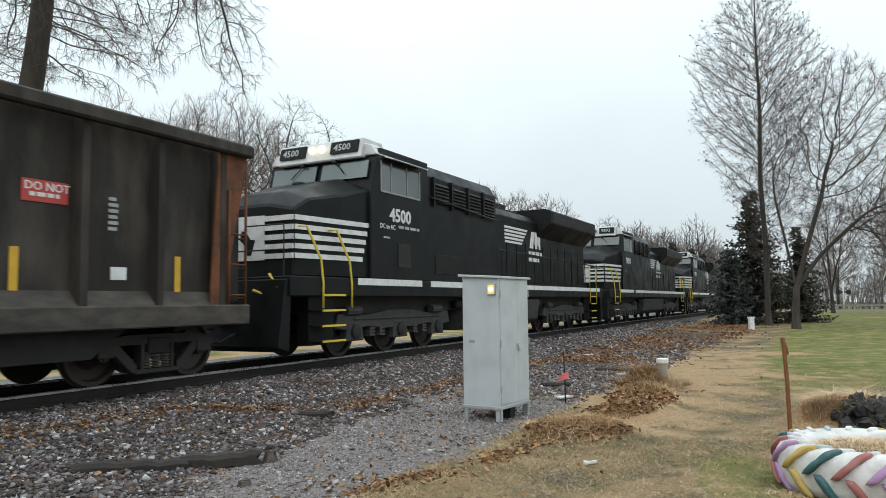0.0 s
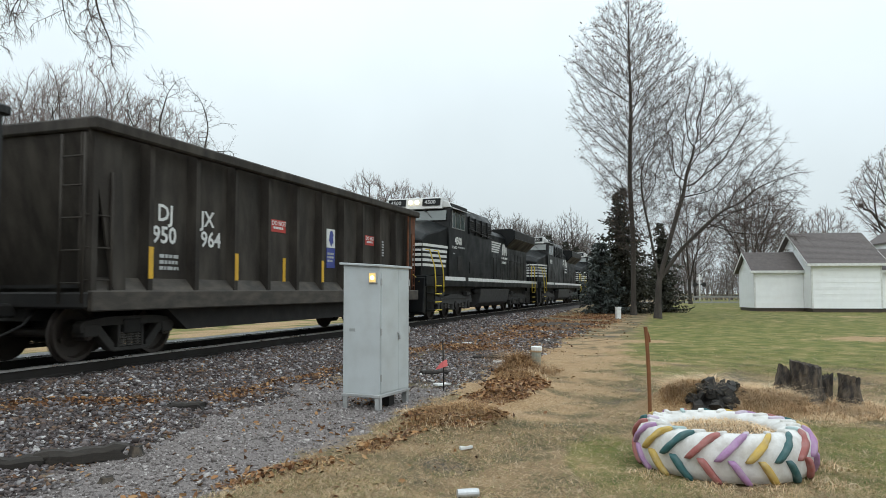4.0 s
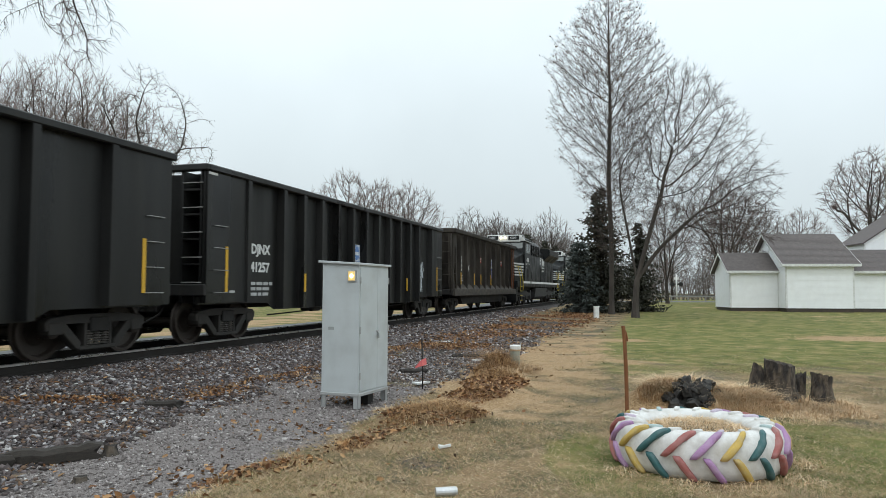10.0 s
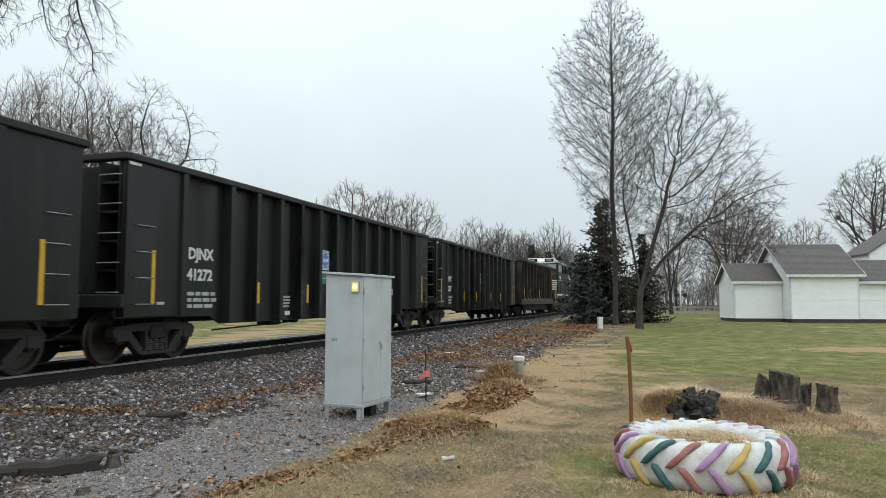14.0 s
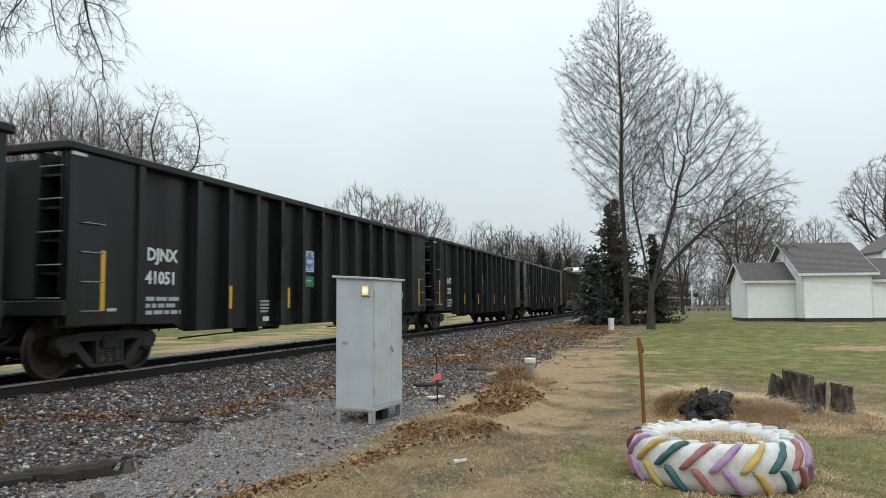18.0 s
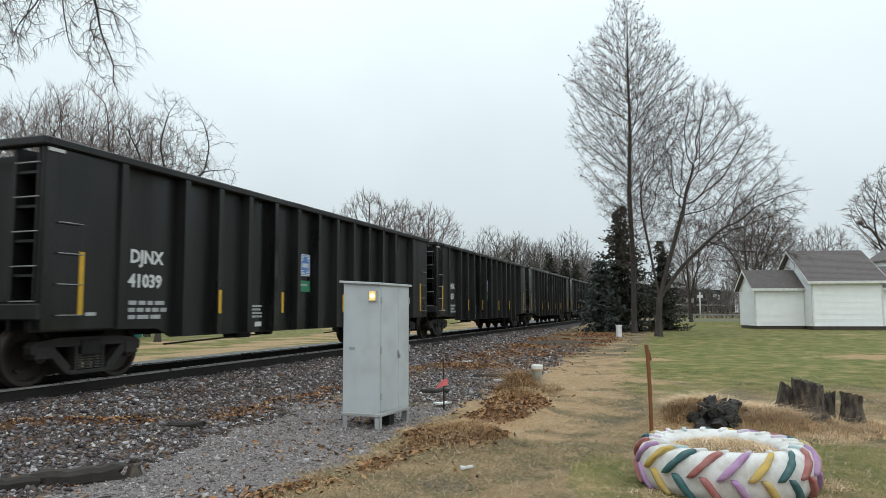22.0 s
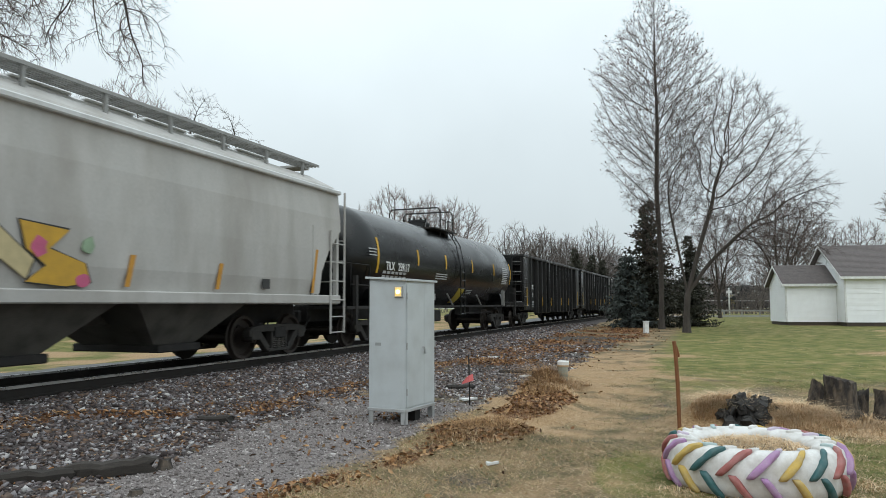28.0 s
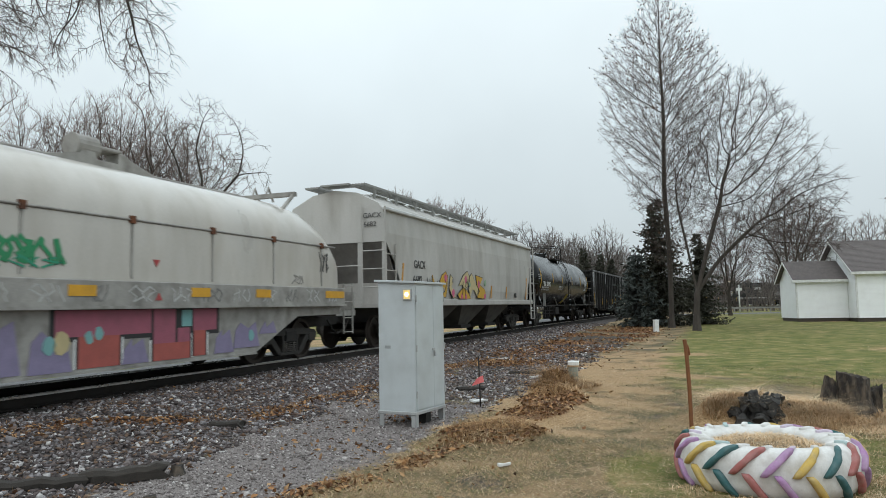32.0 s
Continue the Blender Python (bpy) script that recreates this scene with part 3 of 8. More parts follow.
def rungs(parent, x, y, zs, half=0.22, stand=0.07, material=None, r=0.011, along="x"):
    """Grab irons, each a bent bar standing off the wall."""
    for z in zs:
        if along == "x":
            pts = [(x - half, y, z), (x - half, y - stand, z), (x + half, y - stand, z), (x + half, y, z)]
        else:
            pts = [(x, y - half, z), (x - stand, y - half, z), (x - stand, y + half, z), (x, y + half, z)]
        ptube("grab_iron", [pts], r, material or GALV, parent, sides=5)


def bars(parent, x, y, z, width, height, rows, material, name="stencil", seed=0):
    """Writing too small to read, as short bars."""
    rnd = random.Random(seed)
    for i in range(rows):
        z1 = z + height - i * height / rows
        u = x
        while u < x + width * rnd.uniform(0.8, 1.0):
            w = rnd.uniform(0.10, 0.3) * width
            e = min(u + w, x + width)
            pbox(name, (u, e, y - 0.004, y + 0.004, z1 - 0.58 * height / rows, z1), material, parent)
            u = e + 0.06 * width


def scribble(parent, x, y, z, width, height, colour, seed, strokes, wide=0.04, back=1.0):
    """An unreadable spray-can tag: tall jagged strokes side by side."""
    rnd = random.Random(seed)
    for i in range(strokes):
        x0 = x + width * (i + 0.2) / strokes
        n = rnd.randint(3, 5)
        pts = [Vector((x0 + width / strokes * rnd.uniform(-0.5, 1.3), 0, z + height * (j / (n - 1) if i % 2 else 1 - j / (n - 1)) * rnd.uniform(0.85, 1.0))) for j in range(n)]
        bm = bmesh.new()
        w = wide * rnd.uniform(0.7, 1.2)
        a, b = [], []
        for j, p in enumerate(pts):
            d = (pts[min(j + 1, n - 1)] - pts[max(j - 1, 0)]).normalized()
            s = Vector((-d.z, 0, d.x)) * w * 0.5
            a.append(bm.verts.new((p.x + s.x, y - 0.004 - 0.0006 * i, p.z + s.z)))
            b.append(bm.verts.new((p.x - s.x, y - 0.004 - 0.0006 * i, p.z - s.z)))
        for j in range(n - 1):
            bm.faces.new((a[j], a[j + 1], b[j + 1], b[j]))
        ob = part("graffiti_stroke", bm, paint(f"spray {colour}", colour, 0.6), parent)
        ob.modifiers.new("thickness", "SOLIDIFY").thickness = 0.006


def coal_gondola(number, mark, centre, patch_seed, has_graffiti=False):
    """A high black steel gondola with thirteen side posts."""
    g = top("coal_gondola", f"tall black steel coal gondola lettered {mark} {number}, rolling", "freight car", "black gondolas of the train")
    W, T = 1.5, 3.62
    half = 8.1
    for y in (-1, 1):
        bm = bmesh.new()
        # side sheet, with its lower edge let down between the trucks
        pts = [(-half, 0.84), (-5.55, 0.80), (-5.2, 0.64), (5.2, 0.64), (5.55, 0.80), (half, 0.84), (half, T - 0.1), (-half, T - 0.1)]
        prism(bm, pts, y * (W - 0.20) - 0.02, y * (W - 0.20) + 0.02)
        part("side_sheet", bm, BLACKCAR, g)
        bm = bmesh.new()
        box(bm, -half - 0.02, half + 0.02, y * W - (0.19 if y > 0 else 0.02), y * W + (0.02 if y > 0 else 0.19), T - 0.13, T)
        part("top_rail", bm, BLACKCAR, g, bevel=0.02)
        for x in (-6.62, -5.06, -4.05, -3.03, -2.02, -1.01, 0, 1.01, 2.02, 3.03, 4.05, 5.06, 6.62):
            bm = bmesh.new()
            zb = 0.66 if abs(x) < 5.3 else 0.84
            y0, y1 = y * (W - 0.19), y * (W + 0.005)
            # a post is a pressed hat, narrower outside
            lo = [(x - 0.10, y0), (x - 0.07, y1), (x + 0.07, y1), (x + 0.10, y0)]
            prism(bm, lo, zb, T - 0.13, "z")
            part("side_post", bm, BLACKCAR, g)
        for ex in (-1, 1):
            bm = bmesh.new()
            x0, x1 = ex * 6.70, ex * half
            box(bm, min(x0, x1), max(x0, x1), y * (W - 0.06) - 0.012, y * (W - 0.06) + 0.012, 0.84, T - 0.13)
            part("corner_panel", bm, BLACKCAR, g)
        bm = bmesh.new()
        box(bm, -half, half, y * (W - 0.29) - 0.06, y * (W - 0.29) + 0.06, 0.80, 0.98)
        part("side_sill", bm, BLACKCAR, g, bevel=0.01)
    for ex in (-1, 1):
        bm = bmesh.new()
        # sloping end with deep pockets behind the ladder
        box(bm, ex * (half - 0.55) - 0.02, ex * (half - 0.55) + 0.02, -W + 0.17, W - 0.17, 1.25, T - 0.1)
        part("end_sheet", bm, BLACKCAR, g)
        bm = bmesh.new()
        box(bm, ex * half - 0.10, ex * half + 0.10, -W, W, T - 0.13, T)
        part("end_rail", bm, BLACKCAR, g, bevel=0.02)
        for y in (-1.38, -0.86, 0.86, 1.38):
            bm = bmesh.new()
            x0, x1 = sorted((ex * (half - 0.55), ex * half))
            box(bm, x0, x1, y - 0.03, y + 0.03, 0.84, T - 0.13)
            part("end_post", bm, BLACKCAR, g)
        for z in (1.12, 1.62, 2.12, 2.62, 3.12):
            bm = bmesh.new()
            x0, x1 = sorted((ex * (half - 0.5), ex * (half - 0.02)))
            box(bm, x0, x1, -1.36, -0.88, z - 0.02, z + 0.02)
            part("end_step", bm, BLACKCAR, g)
            pbox("end_step", (x0, x1, 0.88, 1.36, z - 0.02, z + 0.02), BLACKCAR, g)
            ptube("grab_iron", [[(ex * (half + 0.03), -1.36, z + 0.13), (ex * (half + 0.03), -0.9, z + 0.13)]], 0.012, GALV, g, sides=5)
        bm = bmesh.new()
        x0, x1 = sorted((ex * (half - 0.75), ex * (half + 0.05)))
        box(bm, x0, x1, -W + 0.05, W - 0.05, 0.98, 1.22)
        part("end_sill", bm, UNDER, g, bevel=0.02)
        pbox("draft_gear", (*sorted((ex * 5.5, ex * half)), -0.3, 0.3, 0.66, 1.0), UNDER, g)
        coupler(g, ex * (half - 0.35), ex)
        rungs(g, ex * 7.65, -W + 0.07, (1.05, 1.5, 1.95, 2.4), 0.2, 0.09, GALV, 0.010)
        truck(g, ex * 6.8)
    # sheets of the inside: floor, sloped ends, coal line
    bm = bmesh.new()
    box(bm, -half + 0.6, half - 0.6, -W + 0.2, W - 0.2, 1.18, 1.24)
    box(bm, -5.2, 5.2, -0.25, 0.25, 0.66, 1.2)
    part("floor_plate", bm, UNDER, g)
    pbox("brake_valve", (-2.9, -2.4, -1.15, -0.75, 0.53, 0.72), UNDER, g, bevel=0.04)
    pbox("brake_bracket", (-1.8, -1.6, -1.2, -0.8, 0.56, 0.72), UNDER, g, bevel=0.04)
    for a, b in ((-5.0, -1.6), (1.2, 5.0)):
        ptube("brake_rod", [[(a, -1.0, 0.5), (b, -1.0, 0.58)]], 0.018, UNDER, g)
    ys = -(W - 0.06) - 0.014
    yw = -(W - 0.20) - 0.024
    pbox("reflector", (-7.45, -7.36, ys - 0.006, ys + 0.006, 1.05, 2.0), YELLOW, g, "yellow reflective stripe")
    for x in (-4.05, -1.75, 1.32, 3.62, 6.9):
        z0 = 1.05
        pbox("reflector", (x - 0.045, x + 0.045, -W - 0.014, -W - 0.004, z0, z0 + 0.46), YELLOW, g, "yellow reflective stripe") if x not in (6.9,) else pbox("reflector", (7.36, 7.45, ys - 0.006, ys + 0.006, 1.05, 2.0), YELLOW, g, "yellow reflective stripe")
    bold = 0.028
    lettering(mark, 0.31, WHITE, g, -6.27, yw, 1.92, squash=1.03, bold=bold)
    lettering(number, 0.31, WHITE, g, -6.29, yw, 1.51, squash=1.03, bold=bold)
    bars(g, -6.27, yw, 0.92, 0.92, 0.36, 3, DULLWHITE, seed=patch_seed)
    bars(g, -2.66, yw, 0.92, 0.36, 0.30, 4, DULLWHITE, seed=patch_seed + 1)
    pbox("data_plate", (-2.55, -2.32, yw - 0.006, yw + 0.006, 0.76, 0.86), WHITE, g)
    pbox("tag_plate", (-7.3, -7.1, ys - 0.005, ys + 0.005, 1.04, 1.09), DULLWHITE, g)
    # blue and green maker's plates as plain shapes
    pbox("blue_plate", (-0.66, -0.20, yw - 0.008, yw + 0.008, 1.93, 2.46), WHITE, g, "white plate with a blue emblem")
    for i in range(13):
        if i not in (4, 5, 6, 7, 8):
            pbox("plate_line", (-0.655, -0.205, yw - 0.011, yw + 0.006, 1.955 + i * 0.039, 1.972 + i * 0.039), BLUESIGN, g)
    bm = bmesh.new()
    prism(bm, [(-0.61, 2.08), (-0.50, 2.07), (-0.46, 1.99), (-0.40, 1.99), (-0.37, 2.08), (-0.25, 2.10), (-0.24, 2.28), (-0.33, 2.32), (-0.37, 2.41), (-0.48, 2.41), (-0.52, 2.31), (-0.62, 2.28)], yw - 0.014, yw + 0.006)
    part("blue_emblem", bm, BLUESIGN, g, "blue emblem")
    for i in range(4):
        pbox("emblem_letter", (-0.57 + i * 0.075, -0.52 + i * 0.075, yw - 0.017, yw + 0.004, 2.14, 2.24), WHITE, g)
    pbox("green_plate", (-0.68, -0.19, yw - 0.008, yw + 0.008, 1.55, 1.82), GREENSIGN, g)
    bars(g, -0.63, yw - 0.010, 1.66, 0.36, 0.07, 1, DULLWHITE, seed=7)
    pbox("end_placard", (-half + 0.02, -half + 0.30, ys - 0.02, ys + 0.004, T - 0.20, T - 0.15), WHITE, g)
    if has_graffiti:
        scribble(g, 5.12, yw, 1.55, 0.85, 0.62, (0.55, 0.60, 0.64), 3, 11, 0.05)
        scribble(g, 5.32, yw, 1.02, 0.5, 0.55, (0.55, 0.60, 0.64), 5, 7, 0.05)
    VEHICLES.append((g, centre, 6.8))
    return g


def old_gondola(centre):
    """The older grimy gondola with sheet sides bent between twelve posts, and rusty ends."""
    g = top("scrap_gondola", "grimy dark brown steel gondola with a rusty orange end, rolling", "freight car")
    W, T, half = 1.52, 3.80, 7.05
    posts = [-6.95 + i * 1.225 for i in range(12)]
    for y in (-1, 1):
        bm = bmesh.new()
        prism(bm, [(-half, 1.2), (half, 1.2), (half, T - 0.1), (-half, T - 0.1)], y * (W - 0.2) - 0.02, y * (W - 0.2) + 0.02)
        part("side_sheet", bm, OLDCAR, g)
        bm = bmesh.new()
        box(bm, -half - 0.05, half + 0.05, y * W - 0.14, y * W + 0.04, T - 0.2, T)
        part("top_chord", bm, OLDCAR, g, bevel=0.03)
        bm = bmesh.new()
        box(bm, -half, half, y * W - 0.10, y * W + 0.03, 0.82, 1.14)
        part("side_sill", bm, OLDSILL, g, bevel=0.02)
        for a, b in zip(posts, posts[1:]):
            # a sloped foot plate in each bay
            bm = bmesh.new()
            q = [(y * (W - 0.21), 1.12), (y * (W + 0.01), 1.12), (y * (W - 0.19), 1.36)]
            prism(bm, q, a + 0.07, b - 0.07, "x")
            part("bay_slope", bm, OLDSILL, g)
            if y < 0:
                pbox("sill_patch", ((a + b) / 2 - 0.06, (a + b) / 2 + 0.06, -W - 0.036, -W - 0.02, 0.95, 1.07), DULLWHITE, g)
        for x in posts:
            bm = bmesh.new()
            y0, y1 = sorted((y * (W - 0.19), y * (W - 0.01)))
            lo = [(x - 0.085, y * (W - 0.19)), (x - 0.055, y * (W + 0.005)), (x + 0.055, y * (W + 0.005)), (x + 0.085, y * (W - 0.19))]
            prism(bm, lo, 1.1, T - 0.18, "z")
            part("side_post", bm, OLDCAR, g)
    for ex in (-1, 1):
        em = RUST if ex > 0 else OLDCAR
        bm = bmesh.new()
        prism(bm, [(ex * half, T - 0.12), (ex * (half - 0.05), T - 0.12), (ex * (half - 0.75), 1.1), (ex * (half - 0.68), 1.1)], -W + 0.19, W - 0.19)
        part("end_slope", bm, em, g)
        for y in (-1, 1):
            bm = bmesh.new()
            prism(bm, [(ex * (half + 0.02), T - 0.2), (ex * (half - 0.62), T - 0.2), (ex * (half - 0.78), 1.12), (ex * (half - 0.52), 1.12)], y * (W - 0.03) - 0.02, y * (W - 0.03) + 0.02)
            part("corner_gusset", bm, em, g, "rusty orange corner gusset" if ex > 0 else "")
        bm = bmesh.new()
        box(bm, *sorted((ex * (half - 0.75), ex * (half + 0.05))), -W, W, 0.86, 1.12)
        part("end_sill", bm, em if ex > 0 else UNDER, g, bevel=0.03)
        bm = bmesh.new()
        box(bm, *sorted((ex * (half - 0.06), ex * (half + 0.06))), -W, W, T - 0.2, T)
        part("end_chord", bm, em, g, bevel=0.03)
        for yy in (-1.45, -1.0):
            ptube("ladder_rail", [[(ex * (half + 0.05), yy, 0.95), (ex * (half + 0.05), yy, T - 0.25)]], 0.025, em, g)
        for z in (1.25, 1.75, 2.25, 2.75, 3.2):
            ptube("ladder_rung", [[(ex * (half + 0.05), -1.45, z), (ex * (half + 0.05), -1.0, z)]], 0.016, em, g)
        ptube("ladder_rail", [[(ex * (half - 0.42), -W - 0.02, 1.1), (ex * (half - 0.42), -W - 0.02, 3.0)]], 0.028, em, g)
        for z in (1.3, 1.8, 2.3):
            ptube("ladder_rung", [[(ex * (half - 0.42), -W - 0.02, z), (ex * (half + 0.05), -1.45, z)]], 0.014, em, g)
        pbox("draft_gear", (*sorted((ex * 4.4, ex * half)), -0.3, 0.3, 0.66, 1.0), UNDER, g)
        coupler(g, ex * (half - 0.25), ex)
        truck(g, ex * 5.65)
    bm = bmesh.new()
    box(bm, -half + 0.6, half - 0.6, -W + 0.2, W - 0.2, 1.18, 1.24)
    part("floor_plate", bm, UNDER, g)
    bm = bmesh.new()
    prism(bm, [(-5.0, 0.84), (-4.4, 0.42), (4.4, 0.42), (5.0, 0.84)], -1.25, 1.25)
    part("belly", bm, UNDER, g)
    yw = -(W - 0.2) - 0.026
    for x in (-1.73, 3.32):
        pbox("warning_sign", (x, x + 0.62, yw - 0.008, yw + 0.006, 2.46, 2.74), REDSIGN, g, "red warning sign with white letters")
        lettering("DO NOT", 0.15, WHITE, g, x + 0.03, yw - 0.009, 2.61, bold=0.012)
        bars(g, x + 0.1, yw - 0.010, 2.49, 0.42, 0.09, 1, WHITE, seed=9)
    pbox("emblem_plate", (0.93, 1.39, yw - 0.008, yw + 0.006, 2.25, 2.74), WHITE, g, "white square emblem plate")
    bm = bmesh.new()
    prism(bm, [(1.05, 2.44), (1.12, 2.36), (1.17, 2.28), (1.22, 2.34), (1.30, 2.40), (1.27, 2.52), (1.30, 2.60), (1.22, 2.70), (1.12, 2.68), (1.08, 2.58)], yw - 0.014, yw)
    part("emblem", bm, paint("deep blue sign", (0.05, 0.07, 0.28)), g, "dark blue emblem")
    pbox("blue_plate", (0.93, 1.39, yw - 0.008, yw + 0.006, 1.72, 2.24), paint("deep blue sign", (0.05, 0.07, 0.28)), g, "blue plate with white lines")
    bars(g, 0.97, yw - 0.010, 1.84, 0.36, 0.28, 3, DULLWHITE, seed=11)
    for x in (-3.32, -1.2, 0.34, 3.2, -5.78, 5.7):
        yy = -W - 0.006 if min(abs(x + 0.05 - q) for q in posts) < 0.08 else yw
        pbox("reflector", (x, x + 0.11, yy - 0.008, yy + 0.006, 1.34, 1.88), YELLOW, g, "yellow reflective stripe")
    for x, txt in ((-5.38, "DJ"), (-4.18, "JX")):
        lettering(txt, 0.42, WHITE, g, x, yw, 2.37, bold=0.016)
    lettering("950", 0.42, WHITE, g, -5.50, yw, 1.98, bold=0.016)
    lettering("964", 0.42, WHITE, g, -4.18, yw, 1.98, bold=0.016)
    bars(g, -5.3, yw, 1.46, 0.5, 0.32, 3, DULLWHITE, seed=12)
    bars(g, 4.55, yw, 2.15, 0.15, 0.5, 6, DULLWHITE, seed=13)
    pbox("white_card", (4.6, 4.85, yw - 0.008, yw + 0.006, 1.5, 1.68), WHITE, g)
    bars(g, 2.9, -W - 0.036, 0.92, 1.0, 0.1, 1, DULLWHITE, seed=14)
    VEHICLES.append((g, centre, 5.65))


def tank_car(centre):
    g = top("tank_car", "glossy black tank car with yellow stripes and a top platform, rolling", "tank car")
    R, AX = 1.5, 2.48
    bm = bmesh.new()
    prof = [(0.02, -7.85), (0.6, -7.79), (1.05, -7.62), (1.35, -7.36), (1.47, -7.15), (R, -6.95)]
    prof += [(R, x) for x in (-4, -1, 1, 4)] + [(r, -a) for r, a in prof[::-1]]
    lathe(bm, prof, 56, "x")
    part("tank", bm, TANKBLACK, g, at=pose(0, 0, AX), smooth=True)

    def band(x0, x1, a0, a1, material, name="reflector", lift=0.008, n=6, label=""):
        """A strip laid on the shell between two angles under the level (degrees)."""
        q = bmesh.new()
        rows = []
        for i in range(n + 1):
            a = radians(a0 + (a1 - a0) * i / n)
            rows.append([q.verts.new((x, -(R + lift) * math.cos(a), AX + (R + lift) * math.sin(a))) for x in (x0, x1)])
        for u, v in zip(rows, rows[1:]):
            q.faces.new((u[0], u[1], v[1], v[0]))
        return part(name, q, material, g, label)

    for x in (-4.0, -1.45, 1.5, 4.45):
        band(x - 0.06, x + 0.06, -5, 14, YELLOW, label="yellow reflective stripe")
    for x in (-6.9, 7.12):
        band(x - 0.06, x + 0.06, -18, 20, YELLOW, label="yellow reflective stripe")
    # yellow panel low on the side
    q = bmesh.new()
    rows = []
    for i in range(7):
        a = radians(-59 + 29.5 * i / 6)
        x = 0.90 - 0.14 * i / 6
        rows.append([q.verts.new((u, -(R + 0.008) * math.cos(a), AX + (R + 0.008) * math.sin(a))) for u in (x - 0.36, x + 0.36)])
    for u, v in zip(rows, rows[1:]):
        q.faces.new((u[0], u[1], v[1], v[0]))
    part("yellow_panel", q, paint("dull yellow panel", (0.42, 0.32, 0.03)), g, "dull yellow panel")
    # lettering laid on the bulge: straight, a finger's width proud
    lettering("TILX", 0.33, WHITE, g, -6.43, -R - 0.012, 2.12, bold=0.018, squash=0.88)
    lettering("259117", 0.33, WHITE, g, -5.58, -R - 0.012, 2.12, bold=0.018, squash=0.84)
    for x, a0, a1, w in ((-6.5, -18, -15, 1.7), (-6.5, -23, -20, 1.75)):
        for i in range(6):
            band(x + i * w / 6, x + (i + 0.75) * w / 6, a0, a1, DULLWHITE, "stencil", n=1)
    for i in range(3):
        band(-2.35, -1.25, -13 - 3 * i, -11.6 - 3 * i, DULLWHITE, "stencil", n=1)
        band(1.35, 2.1, -33 - 3 * i, -31.8 - 3 * i, DULLWHITE, "stencil", n=1)
    for i in range(9):
        band(5.75 + 0.02 * (i % 3), 6.65 - 0.1 * (i % 2), 8 - 3.2 * i, 9.8 - 3.2 * i, DULLWHITE, "stencil", n=1)
        band(-7.5 + 0.02 * (i % 3), -6.98 - 0.05 * (i % 2), 6 - 3.2 * i, 7.2 - 3.2 * i, DULLWHITE, "stencil", n=1) if i < 3 else None
    # top platform, dome, rails
    bm = bmesh.new()
    lathe(bm, [(0.44, 0), (0.44, 0.32), (0.50, 0.34), (0.50, 0.42), (0.40, 0.46), (0.02, 0.5)], 20, "z")
    for j in range(8):
        a = 2 * math.pi * j / 8
        box(bm, 0.45 * math.cos(a) - 0.04, 0.45 * math.cos(a) + 0.04, 0.45 * math.sin(a) - 0.04, 0.45 * math.sin(a) + 0.04, 0.40, 0.54)
    part("dome", bm, TANKBLACK, g, at=pose(-0.45, 0, 3.9) @ Matrix.Diagonal((0.72, 0.72, 0.75, 1)))
    bm = bmesh.new()
    lathe(bm, [(0.10, 0), (0.10, 0.2), (0.14, 0.22), (0.14, 0.3), (0.02, 0.36)], 12, "z")
    part("valve", bm, TANKBLACK, g, at=pose(0.7, 0.1, 3.94))
    for hx in (-0.85, 0.45):
        # rails across the top, one at each end of the platform
        bm = bmesh.new()
        tube(bm, [(hx, -1.05, 3.6), (hx, -1.05, 4.5), (hx, -0.95, 4.62), (hx, 0.85, 4.62), (hx, 0.95, 4.5), (hx, 0.95, 3.6)], 0.027)
        tube(bm, [(hx, -1.05, 4.2), (hx + (0.55 if hx < 0 else -0.55), -1.05, 4.2)], 0.02)
        tube(bm, [(hx + (0.55 if hx < 0 else -0.55), -1.05, 4.2), (hx + (0.55 if hx < 0 else -0.55), -1.05, 3.6)], 0.02)
        part("handrail", bm, UNDER, g, smooth=True)
    for y in (-1, 1):
        bm = bmesh.new()
        box(bm, -1.5, 0.75, min(y * 0.55, y * 1.1), max(y * 0.55, y * 1.1), 3.80, 3.85)
        part("platform", bm, UNDER, g)
        bm = bmesh.new()
        for x in (-0.2, 0.25):
            tube(bm, [(x, y * 1.12, 3.78), (x, y * 1.42, 3.3), (x, y * 1.6, 2.5), (x, y * 1.6, 0.75)], 0.022)
        for z in (0.8, 1.1, 1.4, 1.7, 2.0, 2.3, 2.6, 2.9, 3.2, 3.5):
            yy = y * (math.sqrt(max(0.0, 1.62 ** 2 - max(0.0, z - 2.48) ** 2)))
            tube(bm, [(-0.2, yy, z), (0.25, yy, z)], 0.014)
        part("ladder", bm, TANKBLACK, g)
    # walkways at the ends, jacket of the sill, supports
    for ex in (-1, 1):
        pbox("end_platform", (*sorted((ex * 6.6, ex * 8.62)), -1.45, 1.45, 1.02, 1.10), UNDER, g)
        pbox("stub_sill", (*sorted((ex * 4.6, ex * 8.7)), -0.33, 0.33, 0.70, 1.05), UNDER, g)
        bm = bmesh.new()
        prism(bm, [(-1.4, 1.1), (1.4, 1.1), (1.15, 1.75), (0.6, 1.25), (-0.6, 1.25), (-1.15, 1.75)], ex * 6.4 - 0.14, ex * 6.4 + 0.14, "x")
        part("saddle", bm, TANKBLACK, g)
